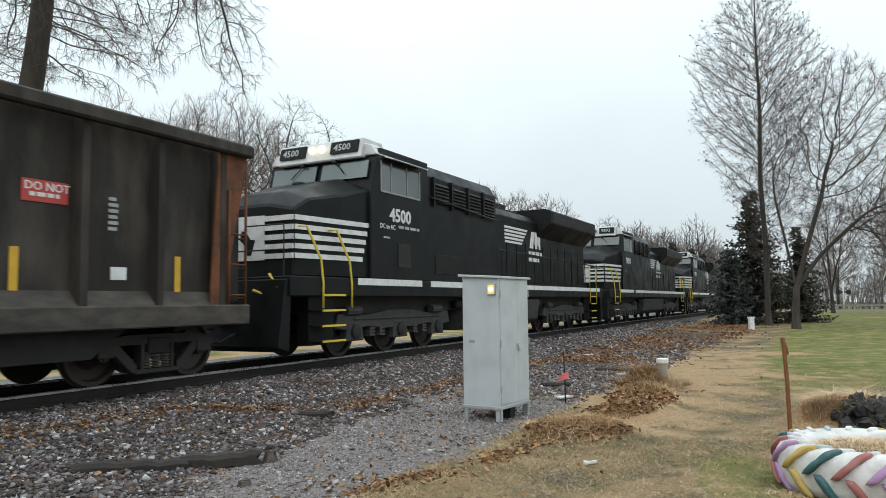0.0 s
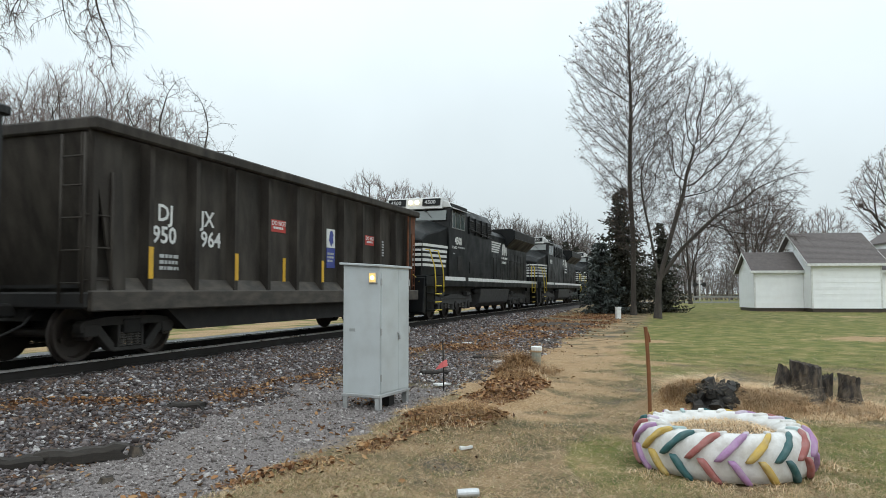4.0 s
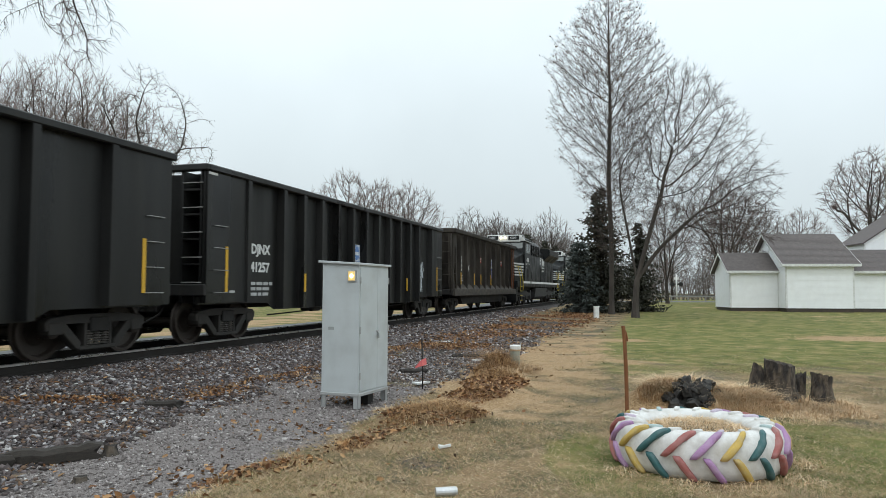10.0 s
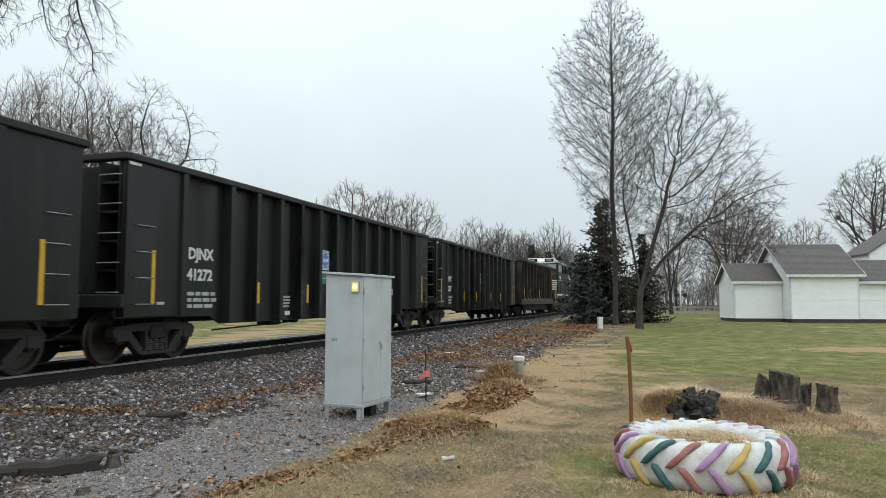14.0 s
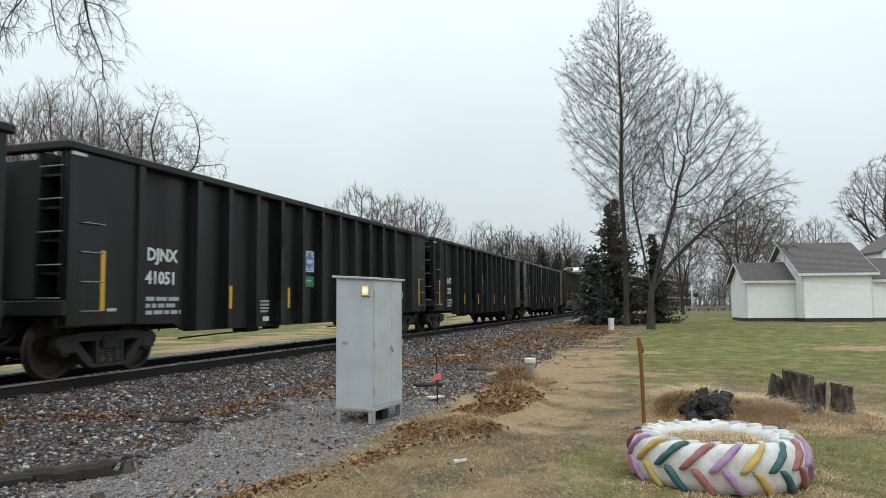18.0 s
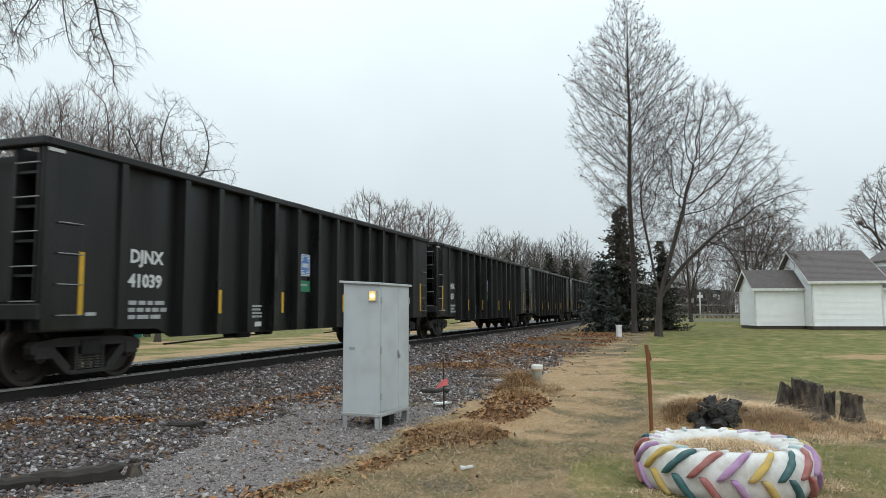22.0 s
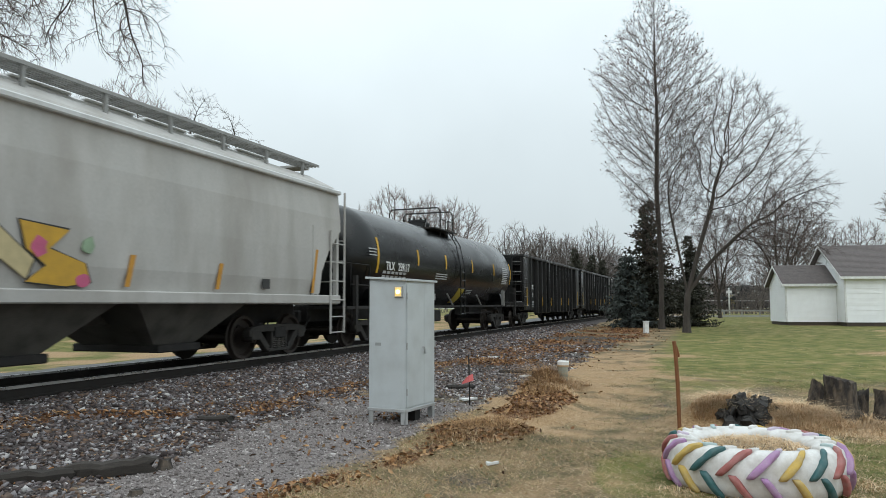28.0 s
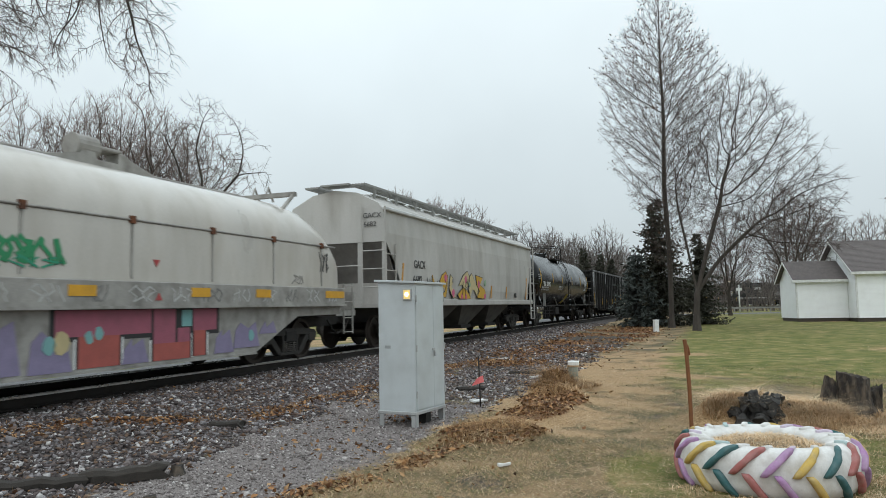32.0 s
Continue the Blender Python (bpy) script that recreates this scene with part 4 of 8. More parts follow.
        for y in (-1.42, 1.42):
            bm = bmesh.new()
            tube(bm, [(ex * 7.3, y, 1.1), (ex * 7.3, y, 2.2), (ex * 8.36, y, 2.2), (ex * 8.36, y, 0.6)], 0.022)
            tube(bm, [(ex * 8.36, y, 2.2), (ex * 8.58, y * 0.6, 2.2), (ex * 8.58, -y * 0.2, 2.2)], 0.022)
            tube(bm, [(ex * 7.3, y, 1.65), (ex * 8.36, y, 1.65)], 0.016)
            part("end_rail", bm, UNDER, g, smooth=True)
            pbox("end_post", (ex * 8.1 - 0.06, ex * 8.1 + 0.06, y - 0.05, y + 0.05, 0.6, 1.9), UNDER, g)
        pbox("side_bracket", (ex * 6.05 - 0.05, ex * 6.05 + 0.05, -1.5, -1.38, 1.05, 1.75), GALV, g)
        coupler(g, ex * 8.45, ex)
        truck(g, ex * 6.4)
    for y in (-1.42, 1.42):
        pbox("running_board", (-6.0, 6.0, y - 0.03, y + 0.03, 1.03, 1.10), UNDER, g)
    for x in (-3.2, -1.0, 2.4):
        bm = bmesh.new()
        tube(bm, [(x + 0.45, -1.42, 1.08), (x, -1.36, 1.5)], 0.03)
        part("board_bracket", bm, GALV, g)
    bm = bmesh.new()
    lathe(bm, [(0.22, -0.2), (0.22, 0.3), (0.12, 0.34), (0.12, 0.6)], 14, "z")
    part("outlet_valve", bm, UNDER, g, at=pose(0.5, 0, 0.45))
    for line in ([(-5.6, -1.1, 0.8), (-1.4, -1.1, 0.8)], [(-5.6, -1.1, 0.62), (-1.4, -1.1, 0.62)], [(1.6, -1.1, 0.8), (5.2, -1.1, 0.8)]):
        ptube("pipe_rail", [line], 0.025, UNDER, g)
    for x in (-4.6, -3.6, -2.4):
        pbox("hanger", (x - 0.05, x + 0.05, -1.14, -1.06, 0.45, 1.03), UNDER, g)
    pbox("brake_box", (-2.2, -1.2, -1.2, -0.8, 0.55, 0.95), UNDER, g, bevel=0.03)
    VEHICLES.append((g, centre, 6.4))


def blob(x, z, r, seed, stretch=1.0):
    """An uneven round patch of paint."""
    rnd = random.Random(seed)
    return [(x + r * stretch * math.cos(q) * rnd.uniform(0.72, 1.15), z + r * math.sin(q) * rnd.uniform(0.72, 1.15)) for q in (2 * math.pi * j / 11 for j in range(11))]


def graffiti_letters(g, y):
    """Fat yellow letter forms with black edges and pink flowers, not readable, over a faded tag."""
    yellow, pale, pink = paint("spray yellow", (0.50, 0.29, 0.03), 0.6), paint("spray pale yellow", (0.48, 0.40, 0.22), 0.6), paint("spray pink", (0.50, 0.10, 0.20), 0.6)
    edge, green, grey = paint("spray black edge", (0.02, 0.02, 0.02), 0.6), paint("spray pale green", (0.26, 0.36, 0.24), 0.6), paint("spray grey", (0.24, 0.24, 0.235), 0.6)
    shapes = (
        (yellow, ((-4.84, 2.13), (-4.75, 2.02), (-4.55, 1.74), (-4.31, 1.85), (-3.99, 2.15), (-3.65, 2.28), (-3.48, 2.13), (-3.55, 1.73), (-3.68, 1.45), (-4.22, 1.40), (-4.77, 1.40))),
        (pale, ((-3.33, 1.74), (-3.20, 2.19), (-2.91, 2.04), (-3.10, 1.81), (-2.76, 1.44), (-3.00, 1.42), (-3.22, 1.62))),
        (pale, ((-2.39, 1.85), (-1.90, 2.21), (-1.46, 2.38), (-1.26, 2.19), (-1.48, 1.83), (-1.78, 1.74), (-2.02, 1.88))),
        (yellow, ((-2.51, 1.53), (-1.95, 1.78), (-1.60, 1.70), (-1.26, 1.50), (-1.15, 1.40), (-2.32, 1.40))),
        (pale, ((-1.19, 2.20), (-0.97, 2.30), (-0.26, 1.75), (-0.37, 1.49), (-0.73, 1.73), (-0.96, 1.72), (-1.16, 1.47), (-1.34, 1.56))),
        (yellow, ((-0.49, 2.26), (0.29, 2.19), (-0.02, 1.91), (0.57, 1.74), (0.68, 1.47), (0.26, 1.40), (-0.37, 1.45), (-0.07, 1.68), (-0.38, 1.89))),
    )
    for i, (m, pts) in enumerate(shapes):
        cx, cz = sum(p[0] for p in pts) / len(pts), sum(p[1] for p in pts) / len(pts)
        for grow_by, mm, lift in ((0.030, edge, 0.003), (0.0, m, 0.006)):
            bm = bmesh.new()
            fat = []
            for px, pz in pts:
                d = math.hypot(px - cx, pz - cz)
                fat.append((px + (px - cx) / d * grow_by, max(1.38, pz + (pz - cz) / d * grow_by)))
            prism(bm, fat, y - lift - 0.0004 * i, y + 0.01)
            part("graffiti_edge" if mm is edge else "graffiti_fill", bm, mm, g)
    for i, (x, z, r, m) in enumerate(((-4.36, 1.64, 0.12, grey), (-3.92, 1.66, 0.11, grey), (-3.68, 2.07, 0.13, pink), (-4.10, 1.46, 0.11, pink), (-1.65, 2.07, 0.14, pink), (-2.97, 1.58, 0.14, pink), (-1.67, 1.46, 0.10, pink), (-0.20, 1.93, 0.14, pink), (0.54, 1.48, 0.12, pink), (-2.10, 1.46, 0.10, pink), (-1.22, 1.90, 0.10, green), (0.62, 2.0, 0.13, green), (-4.95, 1.75, 0.13, green), (-2.98, 2.02, 0.09, grey))):
        bm = bmesh.new()
        prism(bm, blob(x, z, r, 60 + i), y - 0.011 - 0.0004 * i, y + 0.008)
        part("graffiti_patch", bm, m, g)
    scribble(g, -5.35, y, 1.55, 0.5, 0.5, (0.14, 0.15, 0.15), 37, 5, 0.03)
    scribble(g, -4.5, y - 0.014, 1.5, 0.8, 0.5, (0.03, 0.03, 0.03), 38, 3, 0.03)
    scribble(g, -2.0, y - 0.014, 1.5, 0.7, 0.6, (0.03, 0.03, 0.03), 39, 3, 0.03)


def covered_hopper(centre):
    g = top("covered_hopper", "pale grey covered hopper car with orange and pink graffiti, rolling", "hopper car")
    half, W = 7.95, 1.58
    # the shell's cross-section: bowed sides, a flat-pitched roof
    right = [(-1.50, 1.30), (-1.56, 1.7), (-1.58, 2.4), (-1.57, 3.2), (-1.50, 3.85), (-1.36, 4.03), (-0.7, 4.36), (0, 4.46)]
    sect = right + [(-y, z) for y, z in right[-2::-1]]
    bm = bmesh.new()
    prism(bm, sect, -6.9, 6.9, "x")
    part("shell", bm, HOPPERGREY, g)
    for ex in (-1, 1):
        bm = bmesh.new()
        # sides run out past the sloping ends at the top only
        upper = [(y, z) for y, z in sect if z >= 3.1]
        lo = [bm.verts.new((ex * 6.9, y, z)) for y, z in [(-1.57, 2.95)] + upper + [(1.57, 2.95)]]
        hi = [bm.verts.new((ex * 8.2, y, z)) for y, z in [(-1.57, 2.95)] + upper + [(1.57, 2.95)]]
        for i in range(len(lo)):
            bm.faces.new((lo[i], lo[(i + 1) % len(lo)], hi[(i + 1) % len(lo)], hi[i]))
        bm.faces.new(hi)
        part("shell_end", bm, HOPPERGREY, g)
        for y in (-1.575, 1.575):
            bm = bmesh.new()
            prism(bm, [(ex * 6.9, 2.95), (ex * 8.2, 2.95), (ex * 7.62, 2.4), (ex * 7.3, 1.9), (ex * 7.2, 1.4), (ex * 6.9, 1.35)], y - 0.015, y + 0.015)
            part("end_gusset", bm, HOPPERGREY, g)
    for ex in (-1, 1):
        bm = bmesh.new()
        prism(bm, [(ex * 8.15, 2.95), (ex * 8.1, 2.95), (ex * 6.9, 1.35), (ex * 7.0, 1.35)], -1.5, 1.5)
        part("end_slope", bm, HOPPERRECESS, g, "stained sloping end sheet, darkened for recess shade")
        for y in (-1.5, -0.75, 0.75, 1.5):
            pbox("end_post", (ex * 8.12 - 0.05, ex * 8.12 + 0.05, y - 0.05, y + 0.05, 1.2, 3.0), HOPPERGREY, g)
        pbox("end_platform", (*sorted((ex * 6.3, ex * 8.25)), -1.5, 1.5, 1.14, 1.24), HOPPERGREY, g)
        pbox("stub_sill", (*sorted((ex * 4.4, ex * 8.1)), -0.33, 0.33, 0.72, 1.14), UNDER, g)
        pbox("partition", (*sorted((ex * 7.30, ex * 7.36)), -1.46, 1.46, 1.24, 2.0), HOPPERGREY, g)
        for y0 in (-1.58, 1.58):
            bm = bmesh.new()
            for dx in (7.66, 8.32):
                tube(bm, [(ex * dx, y0 * 1.03, 0.45), (ex * dx, y0 * 1.03, 3.9 if dx > 8 else 2.9)], 0.03)
            for z in (0.48, 0.85, 1.25, 1.7, 2.15, 2.6):
                tube(bm, [(ex * 7.66, y0 * 1.03, z), (ex * 8.32, y0 * 1.03, z)], 0.016)
            part("side_ladder", bm, HOPPERGREY, g)
        bm = bmesh.new()
        tube(bm, [(ex * 8.3, -0.9, 1.2), (ex * 8.3, -0.9, 4.0)], 0.028)
        for z in (1.7, 2.2, 2.7):
            tube(bm, [(ex * 8.3, -1.6, z), (ex * 8.3, -0.9, z)], 0.016)
        tube(bm, [(ex * 8.3, -0.9, 2.3), (ex * 8.3, 1.5, 2.3)], 0.018)
        part("end_ladder", bm, HOPPERGREY, g)
        pbox("crossover", (*sorted((ex * 7.9, ex * 8.4)), -0.55, 0.35, 4.56, 4.61), GALV, g)
        coupler(g, ex * 7.95, ex)
        truck(g, ex * 6.35)
    for y in (-1, 1):
        pbox("side_sill", (-8.2, 8.2, *sorted((y * 1.44, y * 1.60)), 1.16, 1.36), HOPPERGREY, g, bevel=0.02)
        pbox("roof_eave", (-8.2, 8.2, *sorted((y * 1.46, y * 1.60)), 3.82, 3.92), SILVERROOF, g, bevel=0.02)
        bm = bmesh.new()
        for k in range(6):
            box(bm, -8.2, 8.2, y * (0.5 + 0.09 * k) - 0.012, y * (0.5 + 0.09 * k) + 0.012, 4.56, 4.62)
        for k in range(41):
            box(bm, -8.2 + k * 0.4, -8.17 + k * 0.4, min(y * 0.49, y * 0.96), max(y * 0.49, y * 0.96), 4.565, 4.61)
        part("roof_walk", bm, GALV, g, "grey grated roof walkway")
        for i in range(11):
            x = -7.5 + i * 1.5
            pbox("walk_bracket", (x - 0.03, x + 0.03, *sorted((y * 0.88, y * 0.94)), 4.2, 4.62), GALV, g)
    pbox("hatch_trough", (-6.9, 6.9, -0.38, 0.38, 4.40, 4.54), SILVERROOF, g, bevel=0.03)
    for i in range(10):
        pbox("hatch_lid", (-6.6 + i * 1.36, -5.5 + i * 1.36, -0.42, 0.42, 4.54, 4.59), SILVERROOF, g, bevel=0.02)
    # three hopper bays hang below
    for x in (-3.3, 0.0, 3.3):
        bm = bmesh.new()
        a = [(x - 1.55, 1.25), (x + 1.55, 1.25), (x + 0.5, 0.42), (x - 0.5, 0.42)]
        lo = [bm.verts.new((u, -1.42 if z > 1 else -0.85, z)) for u, z in a]
        hi = [bm.verts.new((u, 1.42 if z > 1 else 0.85, z)) for u, z in a]
        for i in range(4):
            bm.faces.new((lo[i], lo[(i + 1) % 4], hi[(i + 1) % 4], hi[i]))
        bm.faces.new(lo[::-1])
        bm.faces.new(hi)
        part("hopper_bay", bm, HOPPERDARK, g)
        pbox("outlet_gate", (x - 0.55, x + 0.55, -1.0, 1.0, 0.30, 0.44), UNDER, g, bevel=0.02)
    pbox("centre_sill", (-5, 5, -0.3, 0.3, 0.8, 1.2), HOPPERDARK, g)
    ys = -1.592
    ink = paint("black lettering", (0.03, 0.03, 0.03))
    lettering("GACX", 0.34, ink, g, -6.29, ys, 2.30, squash=0.92, bold=0.006)
    lettering("6682", 0.34, ink, g, -6.36, ys, 1.84, squash=1.0, bold=0.006)
    bars(g, -6.25, ys + 0.012, 1.5, 1.0, 0.16, 2, paint("grey stencil", (0.16, 0.16, 0.16)), seed=21)
    lettering("GACX", 0.2, ink, g, -8.23, -0.9, 3.62, face="rear")
    lettering("6682", 0.2, ink, g, -8.23, -0.92, 3.38, face="rear")
    orange = paint("orange stripe", (0.5, 0.24, 0.03))
    for x, z0, z1 in ((-7.16, 1.40, 2.40), (1.44, 1.42, 1.92), (3.60, 1.42, 1.90), (6.98, 1.40, 2.40)):
        bm = bmesh.new()
        lean = 0.10 if z1 - z0 > 0.6 else 0.06
        prism(bm, [(x - lean - 0.04, z0), (x - lean + 0.05, z0), (x + lean + 0.05, z1), (x + lean - 0.05, z1)], ys - 0.004, ys + 0.012)
        part("reflector", bm, orange, g, "orange reflective stripe")
    pbox("data_card", (4.95, 5.2, ys - 0.006, ys + 0.01, 1.46, 1.66), ink, g, "small dark data card")
    graffiti_letters(g, ys)
    VEHICLES.append((g, centre, 6.35))


def coil_car(centre):
    g = top("coil_car", "white hooded coil car with graffiti along its belly, rolling", "freight car")
    half = 8.6
    # deep side sills with sloping ends
    for y in (-1, 1):
        bm = bmesh.new()
        prism(bm, [(-half, 1.0), (-6.7, 0.98), (-5.2, 0.30), (5.2, 0.30), (6.7, 0.98), (half, 1.0), (half, 1.22), (-half, 1.22)], y * 1.40 - 0.03, y * 1.40 + 0.03)
        part("side_sill", bm, COILBODY, g)
        pbox("deck_band", (-half, half, *sorted((y * 1.38, y * 1.56)), 1.22, 1.62), COILBODY, g, "stained white deck band", bevel=0.015)
        pbox("band_lip", (-half, half, *sorted((y * 1.40, y * 1.60)), 1.19, 1.235), COILBODY, g)
        pbox("belly_flange", (-5.2, 5.2, *sorted((y * 1.25, y * 1.46)), 0.27, 0.31), COILBODY, g)
    pbox("deck", (-half, half, -1.38, 1.38, 1.40, 1.52), UNDER, g)
    bm = bmesh.new()
    prism(bm, [(-6.6, 1.0), (-5.2, 0.36), (5.2, 0.36), (6.6, 1.0)], -1.3, 1.3)
    part("trough", bm, UNDER, g)
    # the hood: a long vault whose ends curve down
    for x0, x1 in ((-8.5, 8.45),):
        bm = bmesh.new()
        right = [(-1.5, 1.62), (-1.5, 2.1), (-1.5, 2.5)] + [(-1.5 * math.cos(radians(q)) ** 0.8, 2.5 + 1.1 * math.sin(radians(q)) ** 0.9) for q in (10, 20, 30, 40, 50, 60, 70, 80)] + [(0, 3.6)]
        sect = right + [(-y, z) for y, z in right[-2::-1]]
        rings = []
        for x, k in [(x0 + 1.7 * (1 - math.cos(q)), 0.35 + 0.65 * math.sin(q)) for q in (0, 0.2, 0.4, 0.6, 0.8, 1.0, 1.25, 1.57)] + [(x1 - 1.7 * (1 - math.cos(q)), 0.35 + 0.65 * math.sin(q)) for q in (1.57, 1.25, 1.0, 0.8, 0.6, 0.4, 0.2, 0)]:
            rings.append([bm.verts.new((x, y * (0.94 + 0.06 * k), 1.62 + (z - 1.62) * k if z > 1.7 else z)) for y, z in sect])
        for q, w in zip(rings, rings[1:]):
            for a, b, c, d in zip(q, q[1:], w[1:], w):
                bm.faces.new((a, b, c, d))
        bm.faces.new(rings[0])
        bm.faces.new(rings[-1])
        part("hood", bm, COILWHITE, g, "rounded white hood", smooth=True)
    ptube("hood_rail", [[(-8.2, -1.5, 2.58), (8.2, -1.5, 2.58)]], 0.022, COILBODY, g)
    for i in range(9):
        x = -7.6 + i * 1.9
        pbox("hood_rib", (x - 0.02, x + 0.02, -1.512, -1.49, 1.66, 2.55), COILBODY, g)
        pbox("rail_clip", (x - 0.05, x + 0.05, -1.54, -1.48, 2.52, 2.64), RUST, g)
    pbox("ridge_beam", (-6.4, 6.4, -0.18, 0.18, 3.56, 3.70), COILBODY, g, bevel=0.02)
    for ex in (-1, 1):
        # lifting brackets on the ridge
        bm = bmesh.new()
        box(bm, ex * 7.3 - 0.06, ex * 7.3 + 0.06, -1.0, 1.0, 3.74, 3.84)
        for y in (-0.95, 0.95):
            tube(bm, [(ex * 7.3, y, 3.78), (ex * 6.5, y, 3.1)], 0.045)
            tube(bm, [(ex * 7.3, y * 0.2, 3.8), (ex * 7.4, y * 0.2, 4.02), (ex * 7.6, y * 0.2, 3.7)], 0.03)
        part("lifting_bracket", bm, COILBODY, g)
    for x in (2.7, -2.7):
        bm = bmesh.new()
        prism(bm, [(x - 1.5, 3.66), (x - 1.0, 3.74), (x - 0.62, 3.80), (x - 0.45, 3.98), (x - 0.3, 3.98), (x - 0.3, 3.74), (x + 0.22, 3.74), (x + 0.22, 3.96), (x + 0.36, 3.96), (x + 0.5, 3.84), (x + 0.9, 3.72), (x + 1.5, 3.66)], -0.18, 0.18)
        box(bm, x - 0.35, x + 0.3, -0.16, 0.16, 3.95, 4.02)
        part("lifting_lug", bm, COILBODY, g, bevel=0.02)
        bm = bmesh.new()
        lathe(bm, [(0.16, -0.16), (0.205, -0.16), (0.205, 0.30), (0.16, 0.30)], 18, "x")
        part("lifting_eye", bm, COILBODY, g, "round lifting eye", at=pose(x - 0.5, 0, 3.97))
        # a dark disc across the eye stands for the shade in its hole
        bm = bmesh.new()
        lathe(bm, [(0.01, 0.0), (0.16, 0.0), (0.16, 0.05), (0.01, 0.05)], 18, "x")
        part("dark_eye_disc", bm, UNDER, g, at=pose(x - 0.5, 0, 3.97))
    for x in (0.7, 3.19, 5.03, 7.68, -2.1, -5.0, -7.4):
        pbox("reflector", (x, x + (0.85 if x > 7 else 0.48), -1.572, -1.555, 1.38, 1.54), paint("amber reflector", (0.58, 0.30, 0.02)), g, "amber reflective plate")
    for k in range(12):
        x = -1.6 + k * 0.85
        scribble(g, x, -1.560, 1.30, 0.5, 0.26, (0.42, 0.42, 0.41) if k % 3 else (0.17, 0.165, 0.16), 200 + k, 4, 0.028)
    # belly painting: pink and red capital forms on violet
    yb = -1.434
    PK, RD, VI, TQ = (0.30, 0.085, 0.125), (0.35, 0.085, 0.07), (0.22, 0.19, 0.30), (0.17, 0.36, 0.36)
    blocks = [(0.2, 0.9, 0.32, 0.9, VI), (0.6, 2.4, 0.80, 1.18, PK), (1.0, 1.75, 0.34, 0.80, RD), (1.8, 2.35, 0.34, 0.72, VI), (2.45, 2.95, 0.60, 1.18, PK), (2.45, 3.3, 0.34, 0.62, RD), (3.0, 3.3, 0.62, 0.86, PK), (3.1, 3.35, 0.88, 1.16, TQ), (3.38, 4.0, 0.80, 1.18, PK), (3.4, 3.7, 0.36, 0.80, RD), (3.95, 4.5, 0.36, 0.78, VI), (4.5, 5.3, 0.42, 0.9, VI), (5.3, 5.9, 0.66, 0.9, VI), (-1.2, 0.1, 0.34, 1.05, VI), (-2.4, -1.3, 0.4, 1.15, PK), (-3.6, -2.6, 0.36, 1.0, RD)]
    ink = paint("black outline", (0.02, 0.02, 0.022))
    for i, (a, b, c, d, col) in enumerate(blocks):
        if col != VI:
            pbox("graffiti_outline", (a - 0.075, b + 0.075, yb - 0.002 - 0.0001 * i, yb + 0.002, c - 0.07 if c > 0.36 else c, min(1.185, d + 0.06)), WHITE if c < 0.5 else ink, g)
            pbox("graffiti_outline", (a - 0.04, b + 0.04, yb - 0.004 - 0.0001 * i, yb + 0.002, c - 0.035 if c > 0.36 else c, min(1.187, d + 0.03)), ink, g)
            pbox("graffiti_fill", (a, b, yb - 0.006 - 0.0004 * i, yb + 0.002, c, d), paint(f"spray {col}", col, 0.6), g)
        else:
            bm = bmesh.new()
            prism(bm, [(a, c), (b, c), (b - 0.12, d), (b - 0.35, d - 0.12), (a + 0.2, d), (a + 0.05, d - 0.15)], yb - 0.005 - 0.0004 * i, yb + 0.002)
            part("graffiti_fill", bm, paint(f"spray {col}", col, 0.6), g)
    rnd = random.Random(8)
    for i in range(5):
        x, z, r = rnd.uniform(0.2, 5.3), rnd.uniform(0.45, 0.85), rnd.uniform(0.07, 0.16)
        bm = bmesh.new()
        prism(bm, [(x + r * math.cos(q) * rnd.uniform(0.7, 1.2), z + 1.3 * r * math.sin(q)) for q in (2 * math.pi * j / 9 for j in range(9))], yb - 0.013, yb)
        part("graffiti_fill", bm, paint("spray turquoise", TQ), g) if i < 4 else part("graffiti_fill", bm, paint("spray pale yellow", (0.5, 0.5, 0.2)), g)
    scribble(g, -0.7, -1.506, 1.82, 1.35, 0.36, (0.02, 0.22, 0.09), 77, 12, 0.09)
    scribble(g, -0.4, -1.510, 1.76, 0.95, 0.16, (0.02, 0.25, 0.15), 79, 5, 0.03)
    scribble(g, 7.5, -1.497, 1.98, 0.42, 0.46, (0.05, 0.05, 0.05), 78, 5, 0.03)
    scribble(g, 6.4, -1.506, 1.68, 0.45, 0.2, (0.22, 0.21, 0.20), 80, 4, 0.02)
    bm = bmesh.new()
    prism(bm, [(2.35, 1.98), (2.5, 1.98), (2.425, 1.86)], -1.512, -1.50)
    prism(bm, [(2.35, 1.32), (2.5, 1.32), (2.425, 1.44)], -1.572, -1.555)
    part("red_mark", bm, paint("red mark", (0.35, 0.05, 0.05)), g)
    for ex in (-1, 1):
        pbox("end_platform", (*sorted((ex * half, ex * (half + 1.0))), -1.3, 1.3, 0.95, 1.08), COILBODY, g)
        pbox("end_gate", (*sorted((ex * (half + 0.9), ex * (half + 0.96))), -1.3, 1.3, 1.08, 1.55), COILBODY, g)
        pbox("draft_sill", (*sorted((ex * 5.5, ex * (half + 1.4))), -0.3, 0.3, 0.68, 1.0), UNDER, g)
        for y in (-1.35, 1.35):
            bm = bmesh.new()
            tube(bm, [(ex * (half + 0.3), y, 0.5), (ex * (half + 0.3), y, 1.75)], 0.024)
            tube(bm, [(ex * (half + 0.75), y, 0.5), (ex * (half + 0.75), y, 1.75)], 0.024)
            for z in (0.55, 0.9, 1.3, 1.7):
                tube(bm, [(ex * (half + 0.3), y, z), (ex * (half + 0.75), y, z)], 0.014)
